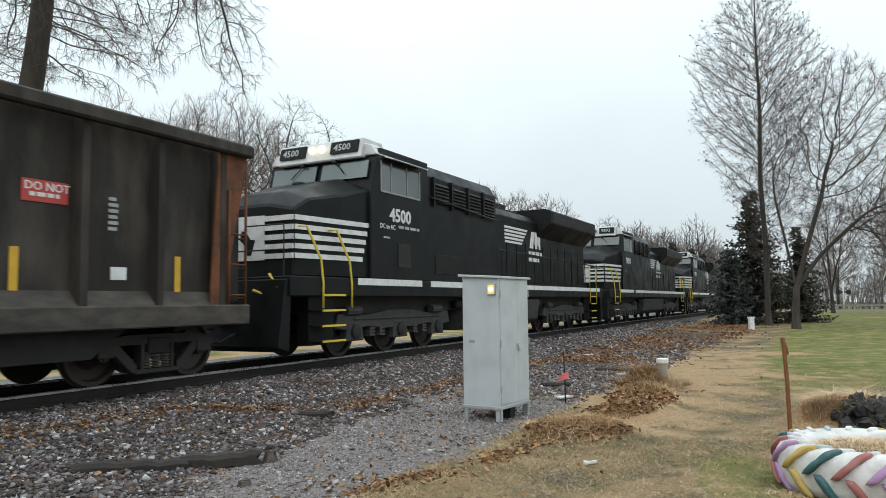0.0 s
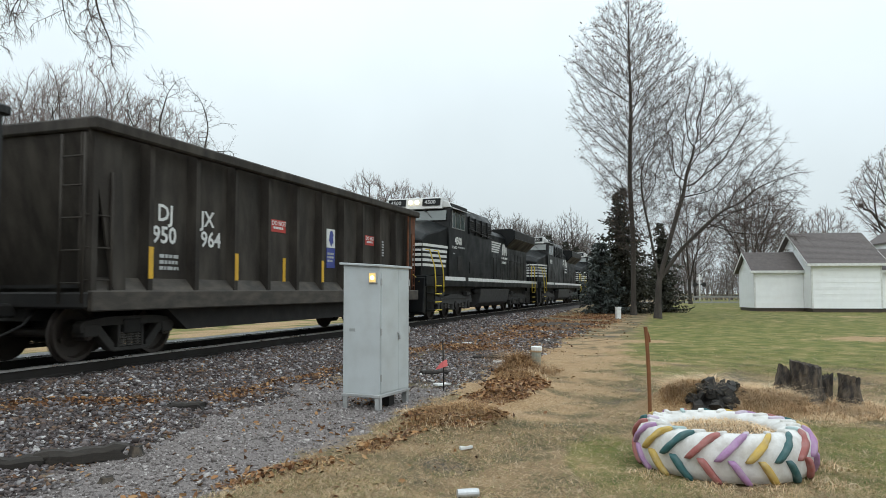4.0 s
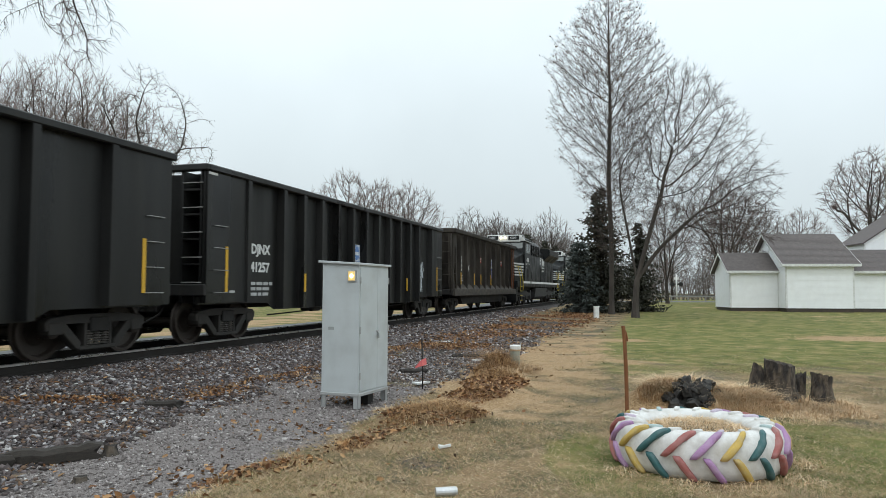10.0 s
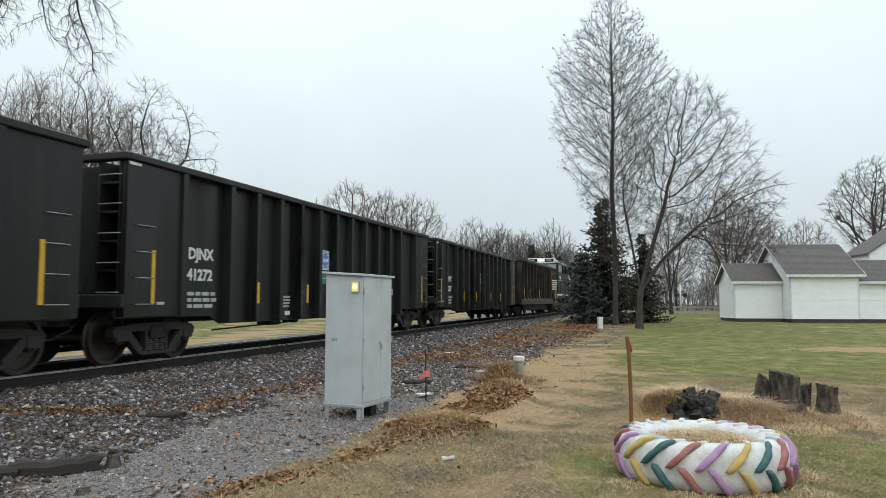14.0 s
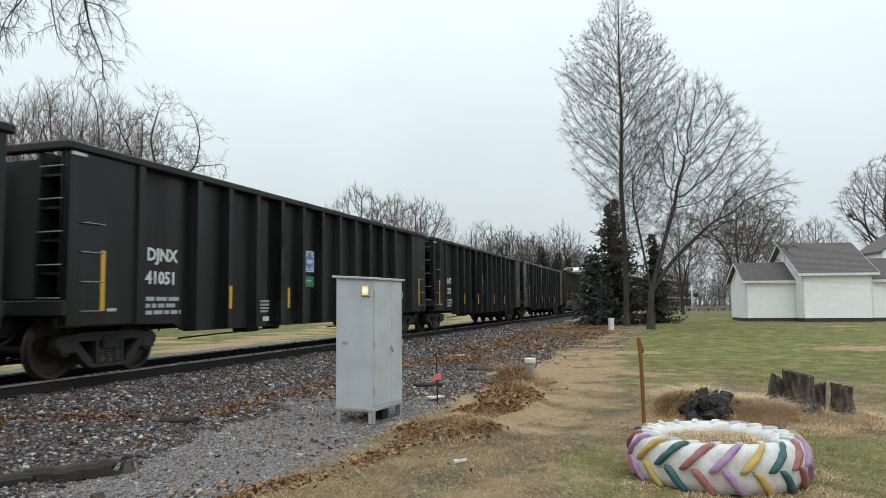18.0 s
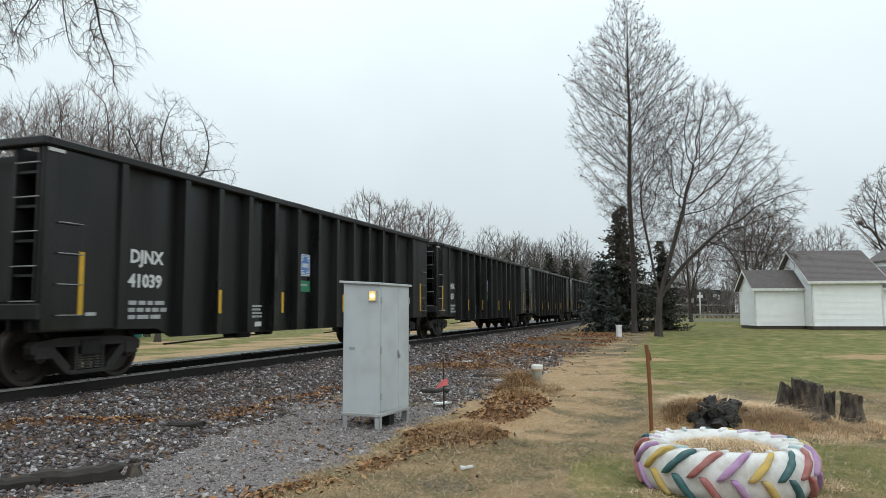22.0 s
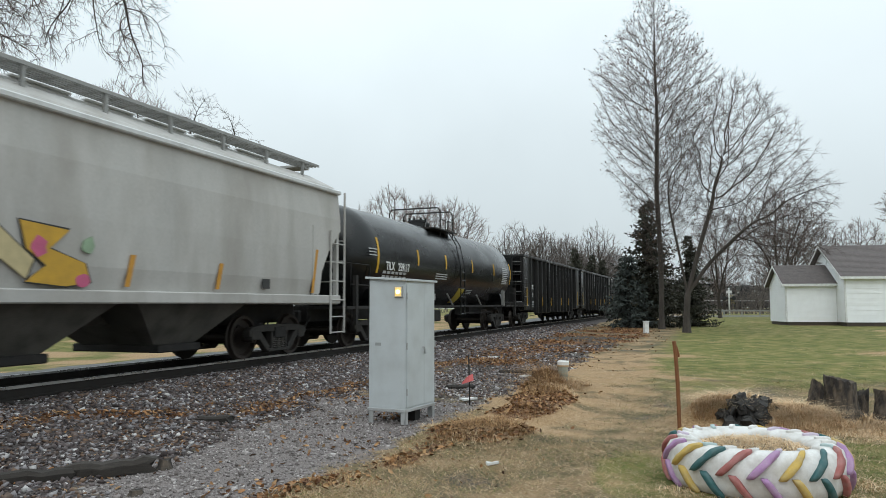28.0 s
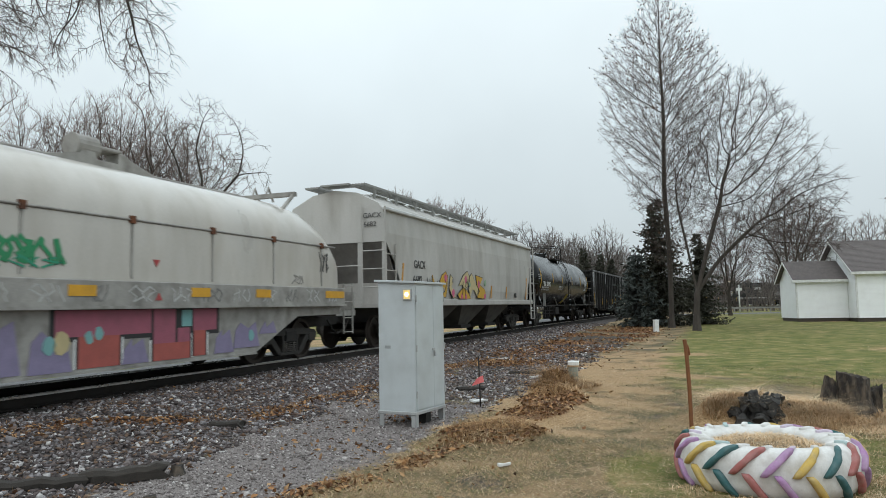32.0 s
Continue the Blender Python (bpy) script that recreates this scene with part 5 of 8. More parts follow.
            part("end_ladder", bm, COILBODY, g)
        coupler(g, ex * (half + 1.1), ex)
        truck(g, ex * 6.95)
    VEHICLES.append((g, centre, 6.95))


def loco_truck(parent, x):
    bm = bmesh.new()
    box(bm, -0.3, 0.3, -1.1, 1.1, 0.5, 0.8)
    box(bm, -2.2, 2.2, -0.5, 0.5, 0.55, 0.75)
    body = part("truck", bm, UNDER, parent, at=pose(x, 0, 0), bevel=0.02)
    for y in (-1, 1):
        bm = bmesh.new()
        prism(bm, [(-2.55, 0.62), (-2.45, 0.92), (-1.4, 0.86), (-0.5, 0.98), (0.5, 0.98), (1.4, 0.86), (2.45, 0.92), (2.55, 0.62), (2.2, 0.58), (1.3, 0.66), (0.6, 0.58), (-0.6, 0.58), (-1.3, 0.66), (-2.2, 0.58)], y * 1.12 - 0.09, y * 1.12 + 0.09)
        for ax in (-1.85, 0, 1.85):
            prism(bm, [(ax - 0.27, 0.74), (ax + 0.27, 0.74), (ax + 0.33, 0.34), (ax - 0.33, 0.34)], y * 1.13 - 0.09, y * 1.13 + 0.12)
        part("side_frame", bm, TRUCKGREY, body, bevel=0.02)
        for ax in (-1.85, 0, 1.85):
            bm = bmesh.new()
            lathe(bm, [(0.16, y * 1.2), (0.16, y * 1.27), (0.10, y * 1.29), (0.03, y * 1.30)], 14)
            part("bearing_cap", bm, UNDER, body, at=pose(ax, 0, 0.533))
        for sx in (-1.15, 0.75, 1.2, -0.75):
            bm = bmesh.new()
            for i in range(5):
                box(bm, sx - 0.10, sx + 0.10, y * 1.1 - 0.1, y * 1.1 + 0.1, 0.42 + i * 0.07, 0.46 + i * 0.07)
            box(bm, sx - 0.06, sx + 0.06, y * 1.1 - 0.06, y * 1.1 + 0.06, 0.42, 0.78)
            part("coil_spring", bm, SPRINGSTEEL, body)
        bm = bmesh.new()
        for sx in (-2.2, 2.0):
            tube(bm, [(sx, y * 1.2, 0.98), (sx + 0.5 * (1 if sx < 0 else -1), y * 1.2, 0.98)], 0.11, 10)
        tube(bm, [(-1.9, y * 1.22, 0.80), (1.9, y * 1.22, 0.80)], 0.02)
        part("brake_cylinder", bm, TRUCKGREY, body)
    for ax in (-1.85, 0, 1.85):
        w = part("wheelset", WHEELSETS[0.533], None, body, at=pose(ax, 0, 0.533))
        WHEELS.append((w, ax, 0.533, 0.533))


def locomotive(centre, number, lead=False):
    """A six-axle diesel; its nose looks back along the train."""
    lab = "black six-axle diesel locomotive with white stripes, headlights lit, rolling" if lead else "black six-axle diesel locomotive with white nose stripes, rolling"
    g = top("locomotive", lab, "locomotive", "locomotives of the train")
    B = LOCOBLACK
    pbox("frame", (-10.5, 10.6, -1.5, 1.5, 1.28, 1.66), B, g, bevel=0.02)
    pbox("underframe", (-9.2, 9.2, -1.05, 1.05, 0.92, 1.28), UNDER, g)
    for y in (-1, 1):
        bm = bmesh.new()
        for a, b in ((-8.35, -5.65), (-5.2, -2.9), (-2.86, -0.6), (-0.56, 2.0), (2.04, 4.6), (4.64, 7.2), (7.24, 10.1)):
            box(bm, a, b, *sorted((y * 1.495, y * 1.512)), 1.52, 1.665)
        part("sill_stripe", bm, WHITE, g, "white sill stripe")
    # nose
    bm = bmesh.new()
    # front wall, bend in the flank, cab end: half width and top at the side, top in the middle
    rings = []
    for x, w, side_z, mid_z in ((-9.97, 1.12, 2.98, 3.10), (-9.55, 1.17, 3.22, 3.42), (-8.6, 1.33, 3.40, 3.72), (-7.8, 1.42, 3.62, 3.92)):
        rings.append([bm.verts.new(p) for p in ((x, -w, 1.66), (x, -w, side_z), (x, -w * 0.45, mid_z), (x, w * 0.45, mid_z), (x, w, side_z), (x, w, 1.66))])
    for q, w in zip(rings, rings[1:]):
        for i in range(6):
            bm.faces.new((q[i], q[(i + 1) % 6], w[(i + 1) % 6], w[i]))
    bm.faces.new(rings[0][::-1])
    bm.faces.new(rings[-1])
    part("nose", bm, B, g, bevel=0.04)
    # white nose stripes: front and both flanks
    for i in range(5):
        z = 2.02 + i * 0.185
        bm = bmesh.new()
        box(bm, -10.005, -9.96, -1.13, 1.13, z, z + 0.10)
        for y in (-1, 1):
            xr = -8.05 + 0.05 * i
            q = [(-9.97, y * 1.158), (xr, y * (1.158 + 0.27 * (xr + 9.97) / 2.15)), (xr, y * (1.172 + 0.27 * (xr + 9.97) / 2.15)), (-9.97, y * 1.172)]
            prism(bm, q, z, z + 0.10, "z")
        part("nose_stripe", bm, WHITE, g, "white nose stripe")
    pbox("nose_panel", (-10.012, -9.98, -0.42, 0.42, 2.0, 2.88), WHITE, g, "white nose emblem panel")
    bm = bmesh.new()
    prism(bm, [(-0.1, 2.1), (0.0, 2.1), (0.06, 2.3), (0.2, 2.42), (0.14, 2.6), (0.02, 2.55), (-0.08, 2.42), (-0.2, 2.4)], -10.02, -10.0, "x")
    part("nose_emblem", bm, B, g)
    # cab
    bm = bmesh.new()
    prof = [(-7.85, 1.66), (-7.85, 3.40), (-7.6, 4.36), (-7.45, 4.60), (-5.3, 4.60), (-5.3, 1.66)]
    prism(bm, prof, -1.5, 1.5)
    part("cab", bm, B, g, bevel=0.02)
    bm = bmesh.new()
    prism(bm, [(-1.52, 4.42), (-1.36, 4.66), (-0.7, 4.82), (0.7, 4.82), (1.36, 4.66), (1.52, 4.42)], -7.62, -5.28, "x")
    part("cab_roof", bm, SILVERROOF, g, "pale cab roof", bevel=0.02)
    # raked number-board brow over the windows
    bm = bmesh.new()
    prism(bm, [(-7.80, 4.36), (-7.66, 4.84), (-6.9, 4.84), (-6.6, 4.4)], -1.18, 1.18)
    part("brow", bm, SILVERROOF, g, "pale brow above the windscreen", bevel=0.03)
    for y0, y1 in ((-1.10, -0.36), (0.36, 1.10)):
        bm = bmesh.new()
        prism(bm, [(-7.81, 4.50), (-7.735, 4.78), (-7.65, 4.78), (-7.74, 4.50)], y0, y1)
        part("number_board", bm, B, g)
        q = lettering(number, 0.23, DULLWHITE, g, 0, 0, 0, bold=0.01)
        q.matrix_basis = Matrix.Translation((-7.808, y1 - 0.10, 4.56)) @ pose(0, 0, 0, 0, 0, -90) @ pose(0, 0, 0, 75, 0, 0)
    for y in (-0.14, 0.14):
        bm = bmesh.new()
        lathe(bm, [(0.02, 0.05), (0.075, 0.045), (0.095, 0.0), (0.02, -0.02)], 14, "x")
        part("headlight", bm, LAMPGLOW if lead else GLASSDARK, g, "lit headlight" if lead else "", at=pose(-7.80, y, 4.64, 0, 180, 0))
    # windscreens
    for y0, y1 in ((-1.34, -0.08), (0.08, 1.34)):
        bm = bmesh.new()
        prism(bm, [(-7.79, 3.90), (-7.68, 4.30), (-7.65, 4.30), (-7.76, 3.90)], y0, y1)
        part("windscreen", bm, GLASSDARK, g)
    for y in (-1, 1):
        ptube("wiper", [[(-7.71, y * 0.45, 4.33), (-7.80, y * 0.75, 4.02)]], 0.012, UNDER, g)
        pbox("wiper_motor", (-7.78, -7.66, y * 0.45 - 0.05, y * 0.45 + 0.05, 4.30, 4.36), UNDER, g)
    pbox("nose_lamp", (-8.55, -8.35, -0.12, 0.12, 3.72, 3.80), UNDER, g, bevel=0.02)
    for y in (-1, 1):
        bm = bmesh.new()
        for a, b in ((-7.42, -7.05), (-7.0, -6.35), (-6.3, -5.75)):
            box(bm, a, b, *sorted((y * 1.49, y * 1.508)), 3.64, 4.26)
        part("side_window", bm, GLASSDARK, g)
        bm = bmesh.new()
        for a in (-7.46, -7.04, -6.34, -5.74):
            box(bm, a - 0.02, a + 0.02, *sorted((y * 1.49, y * 1.52)), 3.60, 4.3)
        box(bm, -7.48, -5.72, *sorted((y * 1.49, y * 1.52)), 3.60, 3.64)
        part("window_frame", bm, GALV, g)
        bm = bmesh.new()
        prism(bm, [(y * 1.5, 4.40), (y * 1.78, 4.32), (y * 1.78, 4.34), (y * 1.5, 4.43)], -7.3, -5.8, "x")
        part("sun_visor", bm, SILVERROOF, g)
    # machinery cabinet behind the cab, with louvres high up
    bm = bmesh.new()
    prism(bm, [(-1.46, 1.66), (-1.46, 4.30), (-1.25, 4.62), (1.25, 4.62), (1.46, 4.30), (1.46, 1.66)], -5.3, -1.0, "x")
    part("machinery_cabinet", bm, B, g, bevel=0.02)
    for y in (-1, 1):
        for a in (-5.0, -4.0, -3.0, -2.0):
            bm = bmesh.new()
            for i in range(6):
                z = 3.66 + i * 0.09
                prism(bm, [(y * 1.46, z), (y * 1.52, z), (y * 1.46, z + 0.07)], a + 0.08, a + 0.85, "x")
            part("louvre", bm, UNDER, g)
            pbox("louvre_post", (a - 0.04, a + 0.04, *sorted((y * 1.46, y * 1.53)), 3.55, 4.3), B, g)
        ptube("side_pipe", [[(-5.2, y * 1.54, 3.75), (-1.1, y * 1.54, 3.55)]], 0.025, UNDER, g)
        pbox("door_panel", (-4.9, -1.2, *sorted((y * 1.46, y * 1.475)), 1.85, 2.35), B, g, bevel=0.005)
    # engine hood
    bm = bmesh.new()
    prism(bm, [(-0.98, 1.66), (-0.98, 3.95), (-0.75, 4.2), (0.75, 4.2), (0.98, 3.95), (0.98, 1.66)], -1.0, 9.6, "x")
    part("engine_hood", bm, B, g, bevel=0.02)
    for i in range(12):
        for y in (-1, 1):
            pbox("hood_door", (-0.8 + i * 0.86, -0.05 + i * 0.86, *sorted((y * 0.985, y * 0.998)), 1.8, 3.15), B, g, bevel=0.004)
    for i in range(3):
        pbox("roof_vent", (-0.6 + i * 1.4, 0.3 + i * 1.4, -0.5, 0.5, 4.2, 4.34), UNDER, g, bevel=0.02)
    bm = bmesh.new()
    box(bm, 0.9, 2.2, -0.45, 0.45, 4.2, 4.5)
    part("exhaust_stack", bm, UNDER, g, bevel=0.03)
    # winged radiator
    bm = bmesh.new()
    prism(bm, [(-0.98, 3.45), (-1.52, 3.95), (-1.52, 4.42), (-1.3, 4.5), (1.3, 4.5), (1.52, 4.42), (1.52, 3.95), (0.98, 3.45)], 3.85, 9.65, "x")
    part("radiator", bm, B, g, "overhanging radiator housing", bevel=0.02)
    for y in (-1, 1):
        pbox("radiator_screen", (4.1, 9.4, *sorted((y * 1.515, y * 1.53)), 4.0, 4.38), UNDER, g)
        # striped emblem on the hood as plain shapes
        for i in range(5):
            z = 3.08 + i * 0.12
            bm = bmesh.new()
            x1 = 2.75 - 0.13 * (4 - i)
            prism(bm, [(0.75, z), (x1, z), (x1 + 0.08, z + 0.075), (0.78, z + 0.075)], y * 0.99 - 0.012, y * 0.99 + 0.012)
            part("emblem_bar", bm, WHITE, g)
        bm = bmesh.new()
        prism(bm, [(3.0, 3.02), (3.35, 3.02), (3.5, 3.62), (3.25, 3.62), (3.12, 3.3)], y * 0.99 - 0.012, y * 0.99 + 0.012)
        prism(bm, [(3.55, 3.02), (3.75, 3.02), (3.85, 3.3), (3.95, 3.02), (4.1, 3.02), (4.1, 3.62), (3.92, 3.62), (3.82, 3.35), (3.72, 3.62), (3.55, 3.62)], y * 0.99 - 0.012, y * 0.99 + 0.012)
        part("emblem_mark", bm, WHITE, g)
        bars(g, 2.9, y * 0.999, 2.45, 1.35, 0.46, 2, WHITE, "name_bars", seed=41)
    # rear end, stripes, steps and rails
    for i in range(5):
        pbox("rear_stripe", (9.60, 9.622, -0.96, 0.96, 2.0 + i * 0.2, 2.11 + i * 0.2), WHITE, g)
    # side lettering
    lettering(number, 0.42, WHITE, g, -7.10, -1.506, 2.99, bold=0.026, squash=1.12)
    if lead:
        lettering("DC to AC", 0.15, WHITE, g, -7.5, -1.506, 2.80, bold=0.008)
        bars(g, -6.72, -1.508, 2.80, 0.95, 0.11, 1, DULLWHITE, seed=43)
    pbox("cab_vent", (-6.75, -6.2, -1.515, -1.49, 1.95, 2.5), UNDER, g)
    pbox("small_plate", (-7.35, -7.1, -1.508, -1.49, 2.58, 2.62), DULLWHITE, g)
    # walkway railings
    for y in (-1, 1):
        bm = bmesh.new()
        tube(bm, [(-0.9, y * 1.45, 2.72), (10.2, y * 1.45, 2.62)], 0.02)
        for i in range(7):
            tube(bm, [(-0.6 + i * 1.75, y * 1.45, 1.66), (-0.6 + i * 1.75, y * 1.45, 2.70)], 0.018)
        part("walkway_rail", bm, UNDER, g)
        for ex, m in ((-1, RAILYELLOW), (1, RAILYELLOW)):
            for x in (10.05, 9.1):
                ptube("step_rail", [[(ex * x, y * 1.30, 2.62), (ex * (x - 0.12), y * 1.42, 2.62), (ex * (x - 0.45), y * 1.5, 2.0), (ex * (x - 0.5), y * 1.52, 1.55), (ex * (x - 0.5), y * 1.52, 1.05)]], 0.024, m, g, "bent yellow handrail")
    for ex in (-1, 1):
        for y in (-1, 1):
            x0, x1 = sorted((ex * 9.55, ex * 8.8))
            for i, z in enumerate((0.42, 0.72, 1.02, 1.32)):
                bm = bmesh.new()
                box(bm, x0, x1, *sorted((y * 1.15, y * 1.5)), z - 0.02, z)
                part("step_tread", bm, UNDER, g)
                pbox("step_edge", (x0, x1, *sorted((y * 1.5, y * 1.515)), z - 0.035, z + 0.005), RAILYELLOW, g, "yellow step edge")
            pbox("step_well", (x0 - 0.03, x1 + 0.03, *sorted((y * 0.9, y * 1.18)), 0.32, 1.6), B, g)
        bm = bmesh.new()
        prism(bm, [(ex * 10.4, 1.6), (ex * 10.55, 1.6), (ex * 10.75, 0.35), (ex * 10.45, 0.25)], -1.45, 1.45)
        part("pilot", bm, B, g, bevel=0.02)
        bm = bmesh.new()
        tube(bm, [(ex * 10.45, -1.3, 1.66), (ex * 10.45, -1.3, 2.62), (ex * 10.45, -0.35, 2.62), (ex * 10.45, -0.35, 1.66)], 0.02)
        tube(bm, [(ex * 10.45, 0.35, 1.66), (ex * 10.45, 0.35, 2.62), (ex * 10.45, 1.3, 2.62), (ex * 10.45, 1.3, 1.66)], 0.02)
        tube(bm, [(ex * 10.45, -1.3, 2.15), (ex * 10.45, 1.3, 2.15)], 0.016)
        part("end_rail", bm, UNDER, g)
        coupler(g, ex * 10.35, ex)
    ptube("yellow_hose", [[(-10.5, -1.0, 1.7), (-10.55, -1.25, 1.45), (-10.55, -1.0, 1.3), (-10.6, -0.7, 1.4)]], 0.03, RAILYELLOW, g)
    # tank under the frame
    bm = bmesh.new()
    prism(bm, [(-1.45, 1.2), (-1.35, 0.55), (-1.05, 0.36), (1.05, 0.36), (1.35, 0.55), (1.45, 1.2)], -2.9, 2.7, "x")
    part("fuel_tank", bm, TRUCKGREY, g, "dusty grey fuel tank", bevel=0.03)
    for y in (-1, 1):
        ptube("air_reservoir", [[(-3.3, y * 1.2, 1.08), (3.2, y * 1.2, 1.08)]], 0.12, UNDER, g, sides=10)
    for x in (-6.2, 6.2):
        loco_truck(g, x)
    VEHICLES.append((g, centre, 6.2))


locomotive(78.25, "4500", True)
locomotive(100.55, "9893")
locomotive(122.85, "9814")
old_gondola(59.55)
coal_gondola("41257", "DJNX", 42.95, 51, True)
coal_gondola("41272", "DJNX", 25.65, 61)
coal_gondola("41051", "DJNX", 8.47, 71)
coal_gondola("41039", "DJNX", -8.80, 81)
tank_car(-26.76)
covered_hopper(-44.19)
coil_car(-63.25)


# ---- things on the verge ----
CABGREY = mat("pale grey cabinet paint", (0.49, 0.53, 0.545), 0.5, vary=0.06, scale=2.0, bump=0.03, dirt=(0.33, 0.345, 0.345), dirt_amount=0.4)
STEELGREY = mat("weathered steel", (0.42, 0.43, 0.43), 0.55, metal=0.4, vary=0.2)
STAKERUST = mat("rusty stake", (0.19, 0.075, 0.028), 0.8, vary=0.3, scale=9, bump=0.3)
DARKWOOD = mat("rotting stump wood", (0.026, 0.022, 0.020), 0.95, vary=0.7, scale=4, grain=50, bump=1.0, dirt=(0.21, 0.165, 0.12), dirt_amount=0.6, stretch=(2, 2, 0.7))
CHAR = mat("charred wood", (0.022, 0.021, 0.020), 0.85, vary=0.6, scale=9, grain=40, bump=1.0, dirt=(0.085, 0.075, 0.065), dirt_amount=0.5)
CUTWOOD = mat("weathered cut wood", (0.20, 0.165, 0.125), 0.9, vary=0.4, scale=12, bump=0.6)
TYREWHITE = mat("chalky white tyre paint", (0.66, 0.655, 0.64), 0.75, vary=0.12, scale=5, bump=0.4, dirt=(0.30, 0.26, 0.21), dirt_amount=0.5)
SOIL = mat("potting soil", (0.06, 0.045, 0.03), 0.95, vary=0.5, scale=14, bump=0.8)


def signal_cabinet():
    """A sheet-steel equipment cabinet on short legs, with a small lit lamp under its lid."""
    g = top("equipment_cabinet", "pale grey steel trackside equipment cabinet with a lit lamp", "cabinet", m=pose(-1.62, 9.57, 0.03, 0, 0, -22.9))
    W, D, H0, H1 = 0.565, 0.83, 0.17, 1.88
    pbox("body", (0, W, 0, D, H0, H1), CABGREY, g, bevel=0.006)
    bm = bmesh.new()
    v = box(bm, -0.045, W + 0.03, -0.04, D + 0.04, H1, H1 + 0.03)
    for q in v:
        q.co.z += 0.035 * (1 - q.co.x / W)
    part("lid", bm, CABGREY, g, "thin sloping lid", bevel=0.004)
    bm = bmesh.new()
    prism(bm, [(0.0, H1 - 0.01), (W, H1 - 0.01), (W, H1 + 0.004), (0, H1 + 0.034)], 0.002, D - 0.002)
    part("lid_wedge", bm, CABGREY, g)
    bm = bmesh.new()
    box(bm, -0.012, W + 0.012, -0.012, D + 0.012, H0 - 0.012, H0 + 0.028)
    part("base_rail", bm, STEELGREY, g, bevel=0.004)
    for x, y in ((0.0, 0.0), (W - 0.07, 0.0), (0.0, D - 0.07), (W - 0.07, D - 0.07)):
        bm = bmesh.new()
        box(bm, x, x + 0.07, y, y + 0.012, 0.0, H0)
        box(bm, x + (0.058 if x > 0.1 else 0.0), x + (0.07 if x > 0.1 else 0.012), y, y + 0.07, 0.0, H0)
        part("leg", bm, STEELGREY, g)
    pbox("conduit", (W - 0.2, W - 0.06, D * 0.45, D * 0.62, 0.0, H0), UNDER, g)
    # two leaves of the door on the long side
    for y0, y1 in ((0.025, D * 0.60), (D * 0.604, D - 0.02)):
        pbox("door", (W, W + 0.010, y0, y1, H0 + 0.05, H1 - 0.03), CABGREY, g, bevel=0.003)
    for y in (0.02, D - 0.02):
        for z in (0.42, 1.02, 1.68):
            bm = bmesh.new()
            tube(bm, [(W + 0.014, y, z - 0.045), (W + 0.014, y, z + 0.045)], 0.011, 8)
            part("hinge", bm, STEELGREY, g)
    bm = bmesh.new()
    box(bm, W + 0.008, W + 0.018, D * 0.55, D * 0.64, 0.975, 1.005)
    tube(bm, [(W + 0.03, D * 0.57, 0.99), (W + 0.05, D * 0.57, 0.95), (W + 0.05, D * 0.57, 0.90)], 0.012, 6)
    box(bm, W + 0.012, W + 0.035, D * 0.60, D * 0.63, 0.90, 0.96)
    part("latch", bm, STEELGREY, g, "steel latch with a padlock", bevel=0.003)
    pbox("lamp_box", (0.40, 0.525, -0.022, 0.002, 1.66, 1.81), STEELGREY, g, "lamp housing", bevel=0.004)
    bm = bmesh.new()
    box(bm, 0.415, 0.51, -0.028, -0.02, 1.675, 1.795)
    part("lamp_glass", bm, mat("amber lamp glass", (0.75, 0.55, 0.22), 0.15, vary=0.1, bump=0, glow=0.55), g, "lit amber lamp glass")
    bm = bmesh.new()
    lathe(bm, [(0.005, 0.0), (0.026, 0.006), (0.03, 0.02), (0.005, 0.03)], 12, "y")
    part("lamp_bulb", bm, mat("lit bulb", (1.0, 0.8, 0.35), 0.3, vary=0, bump=0, glow=6.0), g, "lit bulb", at=pose(0.463, -0.045, 1.735))
    pbox("worn_patch", (0.10, 0.19, -0.003, 0.001, 1.02, 1.06), paint("scuffed grey", (0.30, 0.32, 0.32)), g)
    pbox("weld_seam", (W - 0.012, W + 0.004, -0.004, 0.012, H0, H1), CABGREY, g)


signal_cabinet()


